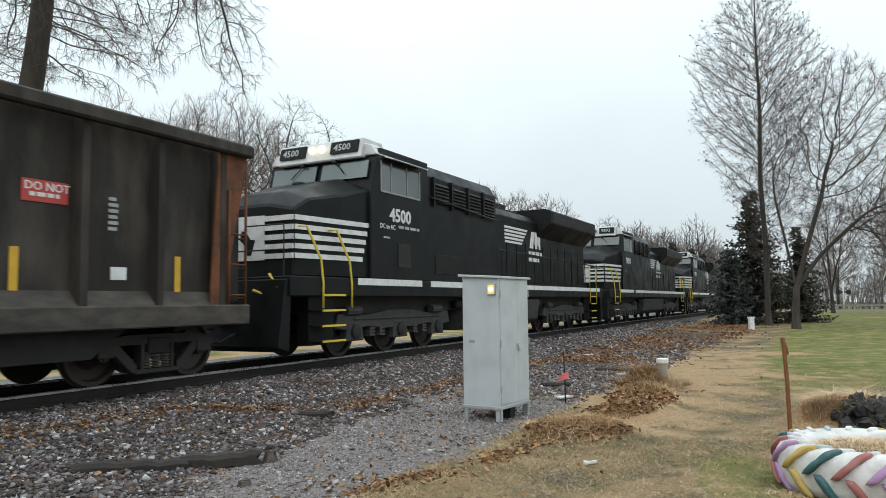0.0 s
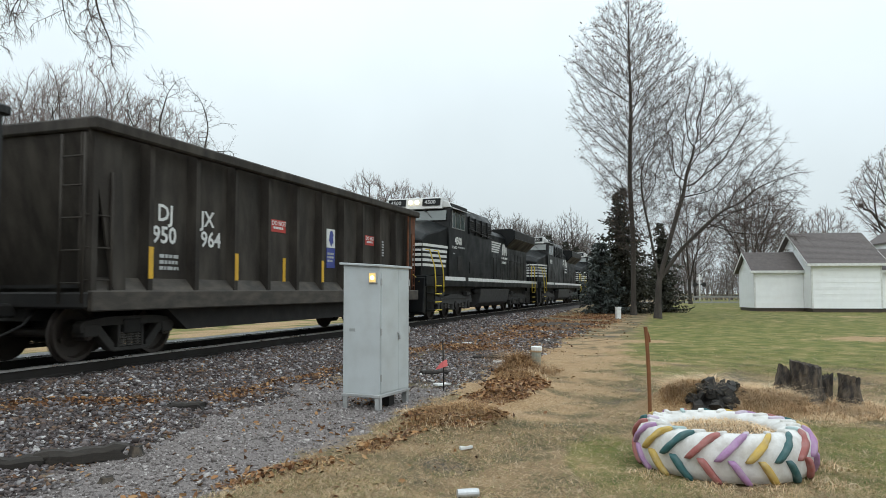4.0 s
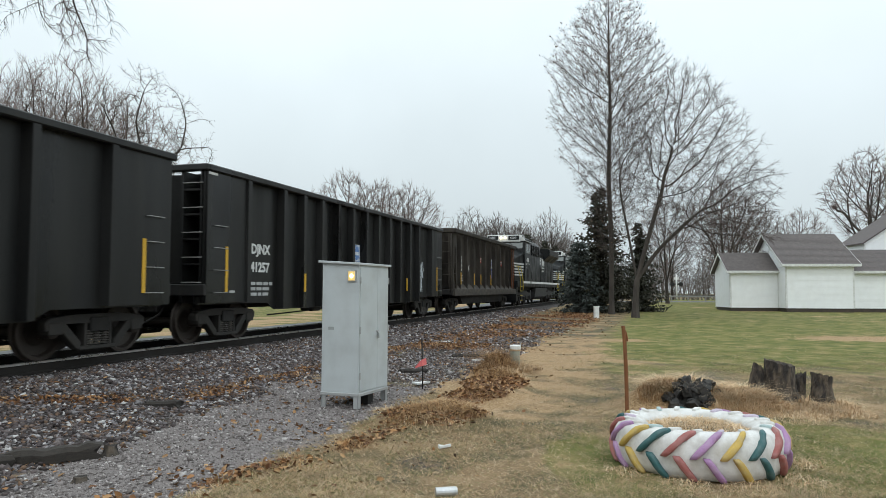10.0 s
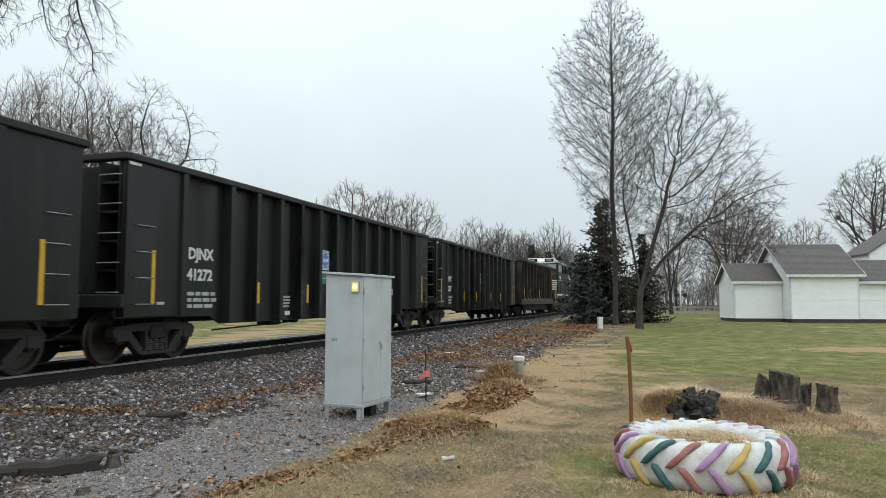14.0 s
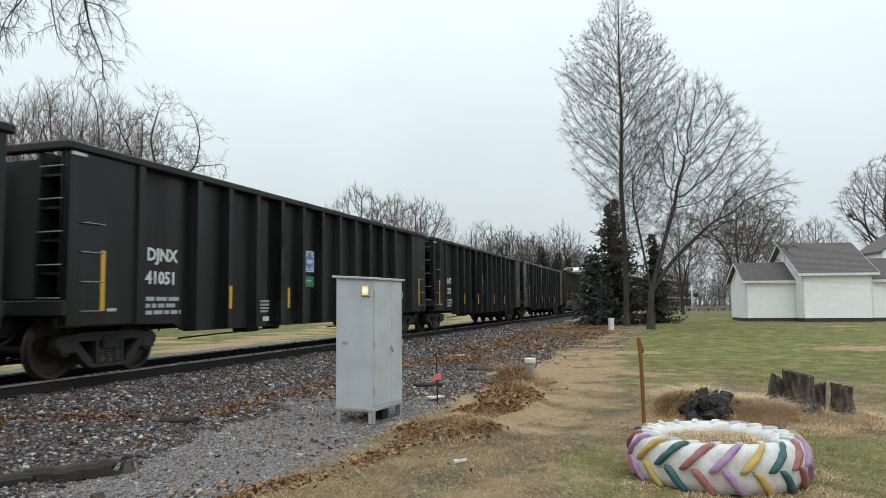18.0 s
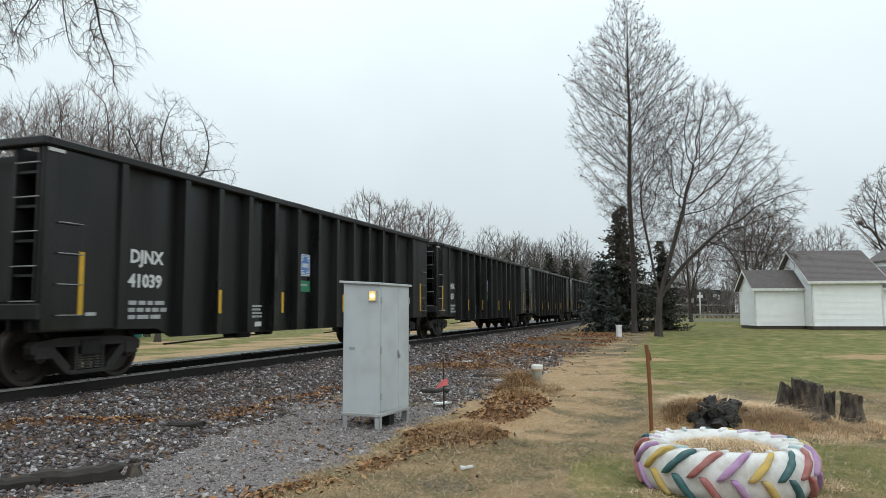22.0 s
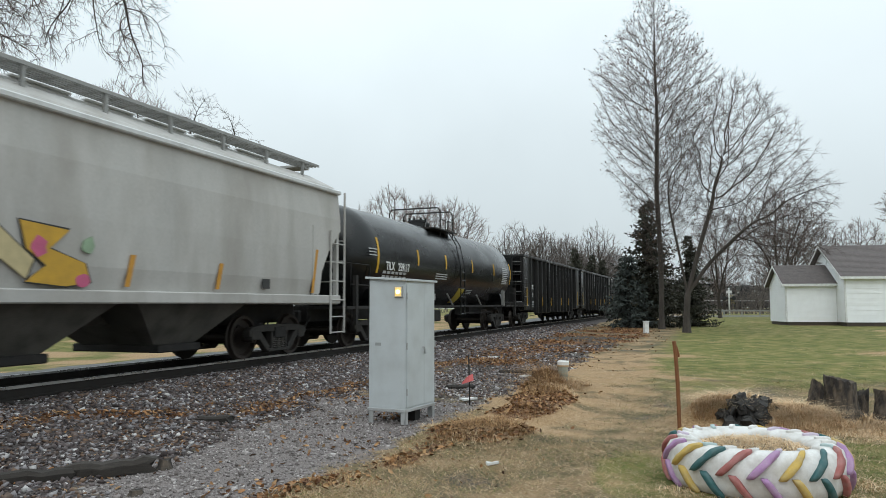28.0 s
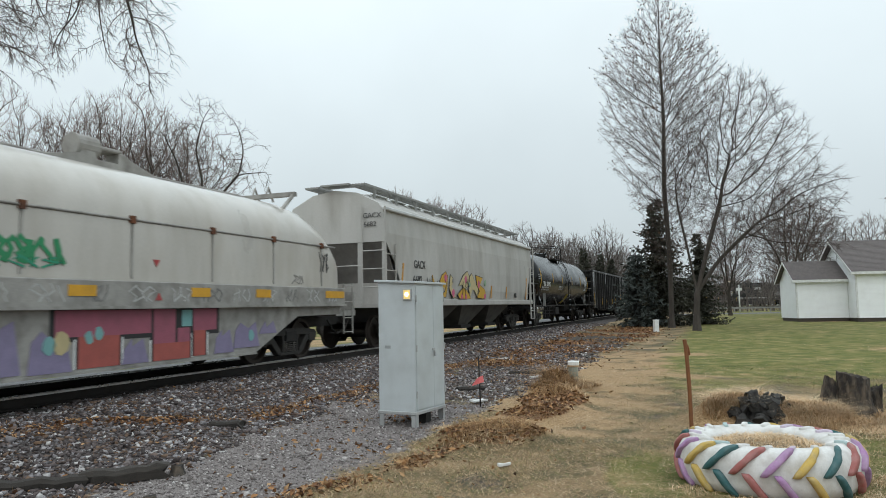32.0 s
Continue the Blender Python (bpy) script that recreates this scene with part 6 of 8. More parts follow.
def tyre_planter():
    """A tractor tyre lying flat, painted white with its lugs in four colours."""
    cx, cy = 2.33, 6.58
    g = top("tyre_planter", "white-painted tractor tyre planter with purple, yellow, teal and red lugs", "planter", m=pose(cx, cy, gz(cx, cy) - 0.02, 0, 0, 29))
    bm = bmesh.new()
    prof = [(0.46, 0.03), (0.62, 0.0), (0.70, 0.03), (0.735, 0.10), (0.745, 0.20), (0.735, 0.30), (0.70, 0.37), (0.62, 0.405), (0.535, 0.395), (0.475, 0.365), (0.455, 0.32), (0.46, 0.2), (0.47, 0.1)]
    rings = []
    n = 72
    for j in range(n):
        q = 2 * math.pi * j / n
        k = 1 + 0.008 * math.sin(3 * q) + 0.006 * math.sin(7 * q + 1)
        rings.append([bm.verts.new((r * k * math.cos(q), r * k * math.sin(q), z)) for r, z in prof])
    for j in range(n):
        a, b = rings[j], rings[(j + 1) % n]
        for i in range(len(prof)):
            bm.faces.new((a[i], b[i], b[(i + 1) % len(prof)], a[(i + 1) % len(prof)]))
    part("tyre_body", bm, TYREWHITE, g, "chalky white tyre body", smooth=True)
    cols = [mat("faded purple lug", (0.36, 0.20, 0.38), 0.7, vary=0.2, scale=8, bump=0.3, dirt=(0.4, 0.37, 0.36), dirt_amount=0.4),
            mat("mustard lug", (0.48, 0.33, 0.08), 0.7, vary=0.2, scale=8, bump=0.3, dirt=(0.45, 0.42, 0.35), dirt_amount=0.3),
            mat("dark teal lug", (0.025, 0.10, 0.105), 0.6, vary=0.2, scale=8, bump=0.3, dirt=(0.3, 0.32, 0.32), dirt_amount=0.2),
            mat("brick red lug", (0.33, 0.11, 0.10), 0.7, vary=0.2, scale=8, bump=0.3, dirt=(0.4, 0.35, 0.33), dirt_amount=0.3)]

    def wall(q, h, lift):
        """A point of the tread at angle q, h from the foot (0) over the shoulder (1)."""
        pts = [(0.72, 0.02), (0.748, 0.10), (0.757, 0.20), (0.747, 0.30), (0.71, 0.375), (0.63, 0.412), (0.53, 0.40)]
        u = h * (len(pts) - 1)
        i = min(int(u), len(pts) - 2)
        f = u - i
        r = pts[i][0] * (1 - f) + pts[i + 1][0] * f
        z = pts[i][1] * (1 - f) + pts[i + 1][1] * f
        if h < 0.6:
            r += lift
        else:
            r += lift * (1 - h)
            z += lift * h
        return (r * math.cos(q), r * math.sin(q), z)

    def lug(q0, h0, q1, h1, w, material, label, high=0.026):
        bm = bmesh.new()
        m = 8
        across = ((-1.0, -0.015), (-0.93, high * 0.6), (-0.72, high * 0.95), (0.0, high), (0.72, high * 0.95), (0.93, high * 0.6), (1.0, -0.015))
        rings = []
        for i in range(m + 1):
            f = i / m
            q, h = q0 + (q1 - q0) * f, h0 + (h1 - h0) * f
            bend = 0.008 * math.sin(math.pi * f)
            wide = w * (1 - 0.22 * abs(2 * f - 1) ** 8)
            rings.append([bm.verts.new(wall(q + k * wide * 0.9 + bend, h, lift * (1 - 0.3 * abs(2 * f - 1) ** 6))) for k, lift in across])
        for a, b in zip(rings, rings[1:]):
            for k in range(len(across) - 1):
                bm.faces.new((a[k], a[k + 1], b[k + 1], b[k]))
        bm.faces.new(rings[0][::-1])
        bm.faces.new(rings[-1])
        part("lug", bm, material, g, label, smooth=True)

    PALELUG = [mat("pale lavender paint", (0.50, 0.43, 0.52), 0.75, vary=0.2, scale=8, bump=0.3), mat("pale teal paint", (0.36, 0.45, 0.45), 0.75, vary=0.2, scale=8, bump=0.3)]
    names = ("faded purple lug", "mustard yellow lug", "dark teal lug", "brick red lug")
    for j in range(20):
        q = 2 * math.pi * j / 20 + 0.06
        lug(q - 0.01, 0.34, q + 0.30, 0.79, 0.055, cols[j % 4], names[j % 4], 0.032)
        lug(q + 0.125, 0.36, q + 0.315, 0.0, 0.052, cols[j % 4], names[j % 4], 0.032)
        # pale ends of the lugs over the shoulder
        lug(q + 0.31, 0.80, q + 0.40, 0.99, 0.045, TYREWHITE if j % 3 else PALELUG[j % 2], "white lug end" if j % 3 else "pale tinted lug end", 0.016)
    bm = bmesh.new()
    lathe(bm, [(0.02, 0.345), (0.25, 0.345), (0.38, 0.33), (0.462, 0.30), (0.462, 0.12), (0.02, 0.1)], 40, "z")
    part("soil", bm, SOIL, g)


tyre_planter()


def lump(name, cx, cy, r, h, seed, material, label, category, lean=(0, 0), rough=0.18, jag=0.25, parent=None, sides=14, rows=7):
    """A broken stump or clod: a fluted, ragged upright lump with a splintered top."""
    rnd = random.Random(seed)
    bm = bmesh.new()
    rings = []
    k = [rnd.uniform(1 - rough, 1 + rough) for _ in range(sides)]
    ph = rnd.uniform(0, 6)
    tops = [1 - jag * (0.35 + 0.35 * math.sin(ph + 2 * math.pi * j / sides * 2) + rnd.uniform(0, 0.45)) for j in range(sides)]
    for i in range(rows):
        f = i / (rows - 1)
        flare = 1 + 0.55 * (1 - f) ** 3
        ring = []
        for j in range(sides):
            q = 2 * math.pi * j / sides
            rr = r * (k[j] * (0.4 + 0.6 * f) + 0.6 * (1 - f)) * flare * (1 - 0.10 * f) + rnd.uniform(-0.05, 0.05) * r
            zz = f * h * (1 if f < 0.4 else 1 + (tops[j] - 1) * (f - 0.4) / 0.6)
            ring.append(bm.verts.new((rr * math.cos(q) + lean[0] * f * h, rr * math.sin(q) + lean[1] * f * h, zz - 0.03)))
        rings.append(ring)
    for a, b in zip(rings, rings[1:]):
        for j in range(sides):
            bm.faces.new((a[j], a[(j + 1) % sides], b[(j + 1) % sides], b[j]))
    cave = (lambda: -rnd.uniform(0.15, 0.3) * h) if material is CHAR else (lambda: rnd.uniform(0.02, 0.18) * h)
    inner = [bm.verts.new((v.co.x * 0.55 + lean[0] * h * 0.45, v.co.y * 0.55 + lean[1] * h * 0.45, v.co.z - cave())) for v in rings[-1]]
    for j in range(sides):
        bm.faces.new((rings[-1][j], rings[-1][(j + 1) % sides], inner[(j + 1) % sides], inner[j]))
    bm.faces.new(inner)
    bm.faces.new(rings[0][::-1])
    if parent is not None:
        return part(name, bm, material, parent, label, at=pose(cx, cy, 0))
    ob = part(name, bm, material)
    ob.matrix_basis = pose(cx, cy, gz(cx, cy))
    return tagged(ob, label, category)


def stump(x, y, r, h, seed, label, lean=(0.0, 0.0), cut=(0.0, 0.0), thin=1.0, turn=0.0, flare_r=0.5, split=0.0):
    """A sawn, weathered stump: fluted bark, root flare and a hollow, slanting top."""
    rnd = random.Random(seed)
    sides, rows = 44, 16
    ph = [rnd.uniform(0, 6.28) for _ in range(6)]
    bm = bmesh.new()
    rings = []

    def rim(q, f):
        flute = 0.09 * math.sin(2 * q + ph[0]) + 0.06 * math.sin(3 * q + ph[1] + f) + 0.022 * math.sin(7 * q + ph[2] - 2 * f) + 0.006 * math.sin(16 * q + ph[3] + 3 * f)
        roots = flare_r * (1 - f) ** 3.2 * (0.7 + 0.6 * math.sin(4 * q + ph[4]))
        return r * (1 + flute + roots + 0.05 * math.sin(6 * f + ph[5]))

    def place(q, rr, z):
        return (rr * math.cos(q) + lean[0] * z, rr * thin * math.sin(q) + lean[1] * z, z - 0.05)

    for i in range(rows):
        f = i / (rows - 1)
        ring = []
        for j in range(sides):
            q = 2 * math.pi * j / sides
            rr = rim(q, f) + rnd.uniform(-0.006, 0.006)
            top_h = h + rr * (cut[0] * math.cos(q) + cut[1] * math.sin(q)) + rnd.uniform(-0.012, 0.012) - split * max(0, math.sin(3 * q + ph[1])) ** 4
            ring.append(bm.verts.new(place(q, rr, f * top_h)))
        rings.append(ring)
    for k, dip in ((0.82, 0.01), (0.55, 0.05), (0.2, 0.09)):
        ring = []
        for j in range(sides):
            q = 2 * math.pi * j / sides
            rr = rim(q, 1) * k
            ring.append(bm.verts.new(place(q, rr, h + rr * (cut[0] * math.cos(q) + cut[1] * math.sin(q)) - dip * h - rnd.uniform(0, 0.02))))
        rings.append(ring)
    for a, b in zip(rings, rings[1:]):
        for j in range(sides):
            bm.faces.new((a[j], a[(j + 1) % sides], b[(j + 1) % sides], b[j]))
    bm.faces.new(rings[-1])
    bm.faces.new(rings[0][::-1])
    ob = part("tree_stump", bm, DARKWOOD)
    ob.matrix_basis = pose(x, y, gz(x, y) + 0.05, 0, 0, turn)
    return tagged(ob, label, "stump", "rotting stumps")


stump(4.55, 9.62, 0.175, 0.58, 1, "broad dark rotting tree stump in dry grass", lean=(-0.03, 0), cut=(-0.22, 0.1), flare_r=0.9)
stump(4.22, 9.70, 0.12, 0.52, 2, "slanting dark slab of a split stump in dry grass", lean=(0.18, 0), cut=(-0.5, 0), thin=0.6, flare_r=0.9, split=0.05)
stump(5.03, 9.52, 0.12, 0.44, 3, "short weathered dark stump in dry grass", lean=(0.03, 0), cut=(-0.25, 0), flare_r=0.5)
stump(4.82, 9.75, 0.09, 0.40, 4, "low broken dark stump in dry grass", lean=(0.05, 0), cut=(0.5, 0), flare_r=0.6, split=0.08)
lump("root_mass", 3.30, 9.58, 0.26, 0.30, 5, CHAR, "charred dark root mass under dry grass", "stump", rough=0.3, jag=0.3, sides=26)
rr = random.Random(12)
for i in range(58):
    q, f = rr.uniform(0, 2 * math.pi), math.sqrt(rr.random())
    x, y = 3.32 + 0.44 * f * math.cos(q), 9.50 + 0.30 * f * math.sin(q)
    s1 = rr.uniform(0.04, 0.085)
    ob = lump("wood_chunk", x, y, s1, s1 * rr.uniform(1.0, 1.9), 40 + i, CHAR, "charred dark chunk of wood on dry grass", "wood", rough=0.3, jag=0.4, sides=6, rows=3)
    ob.matrix_basis = pose(x, y, gz(x, y) + 0.02 + 0.34 * (1 - f * f), rr.uniform(-60, 60), rr.uniform(-60, 60), rr.uniform(0, 180))


def iron_stake():
    g = top("iron_stake", "rusty iron stake with a bent tip, standing in grass", "stake", m=pose(2.37, 9.22, gz(2.37, 9.22), 0, -1.2, 20))
    bm = bmesh.new()
    pts = [(0.006 * math.sin(z * 5), 0.004 * math.sin(z * 7), z) for z in (-0.05, 0.15, 0.35, 0.55, 0.75, 0.92)] + [(-0.012, 0, 1.0), (-0.022, 0, 1.09)]
    tube(bm, pts, 0.025, 8)
    part("bar", bm, STAKERUST, g)
    bm = bmesh.new()
    tube(bm, [(-0.02, 0, 1.06), (0.012, -0.004, 1.0), (0.03, -0.006, 0.93), (0.034, -0.006, 0.89)], 0.018, 7, 0.012)
    part("bent_tip", bm, STAKERUST, g)


iron_stake()


def riser_pipe():
    x, y = 1.35, 13.4
    g = top("riser_pipe", "grey-green plastic riser pipe with a pale cap", "pipe", m=pose(x, y, gz(x, y) - 0.04, 1.0, 1.5, 0))
    bm = bmesh.new()
    lathe(bm, [(0.09, 0), (0.09, 0.47), (0.08, 0.47), (0.08, 0.0)], 20, "z")
    part("pipe", bm, mat("grey-green plastic", (0.33, 0.36, 0.31), 0.6, vary=0.12, scale=6, dirt=(0.2, 0.18, 0.13), dirt_amount=0.4), g, smooth=False)
    bm = bmesh.new()
    lathe(bm, [(0.10, 0.46), (0.105, 0.47), (0.105, 0.525), (0.095, 0.535), (0.01, 0.54)], 20, "z")
    part("cap", bm, WHITE, g, "pale cap")
    bm = bmesh.new()
    lathe(bm, [(0.093, 0.43), (0.108, 0.435), (0.108, 0.46), (0.093, 0.465)], 20, "z")
    part("collar", bm, paint("tan collar", (0.42, 0.30, 0.18)), g, "tan collar")


riser_pipe()


def rod_and_flag():
    x, y = -0.31, 11.19
    g = top("marker_rod", "thin dark steel rod with a pink marker flag", "marker", m=pose(x, y, gz(x, y) - 0.03, 1, -1, 0))
    ptube("rod", [[(0, 0, 0), (0.004, 0, 0.4), (0, 0, 0.80)]], 0.012, UNDER, g)
    bm = bmesh.new()
    a = [bm.verts.new(p) for p in ((0.06, 0.01, 0.50), (0.07, 0.0, 0.40), (0.0, -0.02, 0.38), (-0.06, -0.01, 0.36), (-0.12, 0.02, 0.34), (-0.10, 0.01, 0.38), (-0.04, 0.0, 0.45), (0.0, -0.015, 0.48))]
    bm.faces.new((a[0], a[1], a[2], a[7]))
    bm.faces.new((a[7], a[2], a[3], a[6]))
    bm.faces.new((a[6], a[3], a[4], a[5]))
    ob = part("flag", bm, mat("faded pink vinyl", (0.72, 0.16, 0.16), 0.5, vary=0.15, scale=12), g, "faded pink flag")
    ob.modifiers.new("thickness", "SOLIDIFY").thickness = 0.003


rod_and_flag()


def marker_post():
    x, y = 7.77, 36.0
    g = top("marker_post", "short square white marker post in leaf litter", "post", m=pose(x, y, gz(x, y) - 0.03, 0, 0, 12))
    pbox("shaft", (-0.11, 0.11, -0.11, 0.11, 0, 0.58), WHITE, g, bevel=0.012)
    pbox("cap", (-0.125, 0.125, -0.125, 0.125, 0.58, 0.64), WHITE, g, bevel=0.01)


marker_post()

# loose timber, rubbish and small finds
rt = random.Random(31)
for cx, cy, ln, turn, h, lab in ((-3.55, 6.62, 0.72, 28, 0.12, "split weathered timber lying on gravel"), (-4.25, 6.22, 0.95, 24, 0.09, "dark rotted timber lying on ballast"), (0.85, 16.0, 1.3, 4, 0.09, "dark old timber tie lying in mud"), (-0.55, 13.2, 0.5, 20, 0.07, "short dark timber lying in mud"), (-3.66, 9.4, 0.42, 8, 0.07, "short rotted log lying on ballast")):
    bm = bmesh.new()
    rings = []
    for i in range(9):
        x = ln * (i / 8 - 0.5)
        w, t = 0.085 * rt.uniform(0.75, 1.15), h * rt.uniform(0.75, 1.1)
        skew = rt.uniform(-0.015, 0.015)
        rings.append([bm.verts.new((x + (rt.uniform(-0.05, 0.05) if i in (0, 8) else 0), y + skew, z)) for y, z in ((-w, -0.02), (-w * 1.05, t * 0.6), (-w * 0.7, t), (w * 0.6, t * 0.96), (w, t * 0.5), (w, -0.02))])
    for p, q in zip(rings, rings[1:]):
        for k in range(6):
            bm.faces.new((p[k], p[(k + 1) % 6], q[(k + 1) % 6], q[k]))
    bm.faces.new(rings[0][::-1])
    bm.faces.new(rings[-1])
    ob = tagged(part("loose_timber", bm, TIE), lab, "timber", "loose timbers")
    ob.matrix_basis = pose(cx, cy, gz(cx, cy) + 0.005, 3, 0, turn)
lump("wood_block", -3.16, 6.86, 0.06, 0.12, 8, DARKWOOD, "broken dark wood block on gravel", "wood", sides=9, rows=4)
lump("mud_clod", -2.98, 5.95, 0.06, 0.06, 9, DARKWOOD, "small dark clod on gravel", "clod", sides=8, rows=4)
lump("mud_clod", -3.3, 8.55, 0.05, 0.05, 10, DARKWOOD, "small dark clod on gravel", "clod", sides=8, rows=4)
lump("white_stone", -4.0, 6.75, 0.085, 0.07, 20, WHITE, "pale flat stone on ballast", "stone", sides=9, rows=4)
bm = bmesh.new()
lathe(bm, [(0.02, -0.085), (0.034, -0.08), (0.036, 0.07), (0.03, 0.085), (0.02, 0.085)], 14, "x")
tagged(part("drink_can", bm, mat("crushed can", (0.55, 0.56, 0.57), 0.35, metal=0.6, vary=0.2), smooth=False), "pale crushed drink can lying in grass", "can").matrix_basis = pose(0.03, 5.50, gz(0.03, 5.5) + 0.035, 0, 0, 10)
for cx, cy, sx, lab in ((0.02, 7.05, 0.06, "scrap of pale paper in grass"), (0.12, 20.2, 0.16, "scrap of white plastic on ballast"), (0.75, 15.2, 0.12, "scrap of white plastic in mud"), (-0.35, 11.6, 0.14, "scrap of white plastic in mud")):
    bm = bmesh.new()
    v = box(bm, -sx, sx, -sx * 0.5, sx * 0.5, 0, 0.012)
    for i, q in enumerate(v):
        q.co.z += 0.02 * ((i * 7) % 3)
    tagged(part("litter", bm, WHITE, bevel=0.004), lab, "litter", "litter").matrix_basis = pose(cx, cy, gz(cx, cy) + 0.012, 4, 3, 30 * sx * 10)


# ---- the white sided building ----
SIDING = mat("white lap siding", (0.88, 0.90, 0.91), 0.5, vary=0.03, scale=1.5, bump=0.0, dirt=(0.7, 0.7, 0.69), dirt_amount=0.2)
SHINGLE = mat("grey-brown shingles", (0.125, 0.108, 0.105), 0.9, vary=0.25, scale=3, grain=25, bump=0.5, dirt=(0.08, 0.07, 0.068), dirt_amount=0.4)
FOUND = mat("brown block foundation", (0.075, 0.06, 0.05), 0.9, vary=0.3, scale=5, bump=0.3)


def lap_wall(name, parent, outline_w, z0, z1, m, gable=0.0):
    """A wall of lapped boards, w wide; a gable rises in its middle. Boards are sawtooth courses of 0.15 m."""
    bm = bmesh.new()
    top_z = z1 + gable
    n = max(4, round((top_z - z0) / 0.15))
    prof = []
    for i in range(n):
        a, b = z0 + (top_z - z0) * i / n, z0 + (top_z - z0) * (i + 1) / n
        prof += [(-0.034, a), (-0.006, b)]
    prof += [(0.15, top_z), (0.15, z0)]
    prism(bm, prof, -0.5, 0.5, "x")
    for v in bm.verts:
        q = v.co.z
        v.co.x *= outline_w * (1.0 if not gable or q <= z1 else max(0.002, (top_z - q) / gable))
    return part(name, bm, SIDING, parent, at=m)


def sided_block(parent, x0, x1, y0, depth, eave, ridge, base=0.0, over=0.35, gable_front=False):
    w = x1 - x0
    mid = (x0 + x1) / 2
    zb = base + 0.24
    if gable_front:
        lap_wall("front_wall", parent, w, zb, eave, pose(mid, y0, 0), ridge - eave)
        for x, t in ((x0, -90), (x1, 90)):
            lap_wall("side_wall", parent, depth, zb, eave, pose(x, y0 + depth / 2, 0, 0, 0, t))
        roof_pts, axis = [(x0 - over, eave - 0.12), (mid, ridge + 0.05), (x1 + over, eave - 0.12), (x1 + over, eave - 0.02), (mid, ridge + 0.16), (x0 - over, eave - 0.02)], "y"
        bm = bmesh.new()
        prism(bm, roof_pts, y0 - over, y0 + depth + over, "y")
    else:
        lap_wall("front_wall", parent, w, zb, eave, pose(mid, y0, 0))
        lap_wall("rear_wall", parent, w, zb, eave, pose(mid, y0 + depth, 0, 0, 0, 180))
        for x, t in ((x0, -90), (x1, 90)):
            lap_wall("gable_wall", parent, depth, zb, eave, pose(x, y0 + depth / 2, 0, 0, 0, t), ridge - eave)
        ym = y0 + depth / 2
        bm = bmesh.new()
        prof = [(y0 - over, eave - 0.12)]
        n = 26
        for i in range(n):
            f, f2 = i / n, (i + 1) / n
            prof += [(y0 - over + (ym - y0 + over) * f, eave - 0.01 + (ridge - eave + 0.18) * f), (y0 - over + (ym - y0 + over) * f2, eave - 0.024 + (ridge - eave + 0.18) * f2)]
        prof += [(y0 + depth + over, eave - 0.02), (y0 + depth + over, eave - 0.12), (ym, ridge + 0.05)]
        prism(bm, prof, x0 - over, x1 + over, "x")
        part("fascia", box_bm(x0 - over, x1 + over, y0 - over - 0.03, y0 - over + 0.0, eave - 0.17, eave - 0.01), WHITE, parent)
        part("soffit", box_bm(x0 - over, x1 + over, y0 - over, y0, eave - 0.17, eave - 0.13), WHITE, parent)
        for x in (x0 - over - 0.02, x1 + over):
            bm2 = bmesh.new()
            prism(bm2, [(y0 - over - 0.03, eave - 0.17), (ym, ridge), (y0 + depth + over, eave - 0.17), (y0 + depth + over, eave - 0.02), (ym, ridge + 0.15), (y0 - over - 0.03, eave - 0.02)], x, x + 0.02, "x")
            part("rake_board", bm2, WHITE, parent)
    part("roof", bm, SHINGLE, parent, "grey-brown shingled roof")
    part("foundation", box_bm(x0 + 0.03, x1 - 0.03, y0 + 0.03, y0 + depth - 0.03, base - 0.3, zb), FOUND, parent, "brown foundation")
    for x in (x0, x1):
        part("corner_board", box_bm(x - 0.05, x + 0.05, y0 - 0.034, y0 + 0.06, zb, eave - 0.12), WHITE, parent)


def box_bm(*dims):
    bm = bmesh.new()
    box(bm, *dims)
    return bm


house = top("sided_building", "low white lap-sided building with a grey-brown shingled roof", "building", m=pose(22.15, 45.82, 0.37, 0, 0, -6))
sided_block(house, 0.0, 4.12, 0.0, 6.8, 3.09, 5.15)
sided_block(house, -3.07, 0.0, 1.4, 3.6, 2.70, 3.85, over=0.28)
sided_block(house, 4.12, 12.0, 0.5, 6.0, 2.66, 4.05)
sided_block(house, 7.9, 16.0, 6.6, 4.0, 4.9, 7.6, over=0.2, gable_front=True)


# ---- trees ----
BARK = mat("grey-brown bark", (0.052, 0.043, 0.037), 0.95, vary=0.45, scale=4, grain=30, bump=1.0, dirt=(0.085, 0.075, 0.062), dirt_amount=0.4, stretch=(1, 1, 0.25))
TWIG = mat("brown twigs", (0.082, 0.063, 0.055), 0.9, vary=0.25, scale=2, bump=0.0, island=0.25)
# own reddish brown, lightened to carry some distance haze
REDTWIG = mat("reddish brown twigs paled for haze", (0.17, 0.128, 0.115), 0.9, vary=0.25, scale=2, bump=0.0, island=0.3)
# distance haze is put into this paler twig colour
FARTWIG = mat("far twigs paled for haze", (0.155, 0.132, 0.122), 0.95, vary=0.2, scale=0.5, bump=0.0, island=0.25)
DRYLEAF = mat("withered leaves", (0.13, 0.085, 0.055), 0.9, vary=0.3, scale=3, bump=0.0, island=0.4)
NEEDLE = mat("dark spruce needles", (0.050, 0.050, 0.036), 0.85, vary=0.4, scale=2, bump=0.0, island=0.5)
BLUENEEDLE = mat("blue spruce needles", (0.060, 0.072, 0.066), 0.85, vary=0.4, scale=2, bump=0.0, island=0.4)


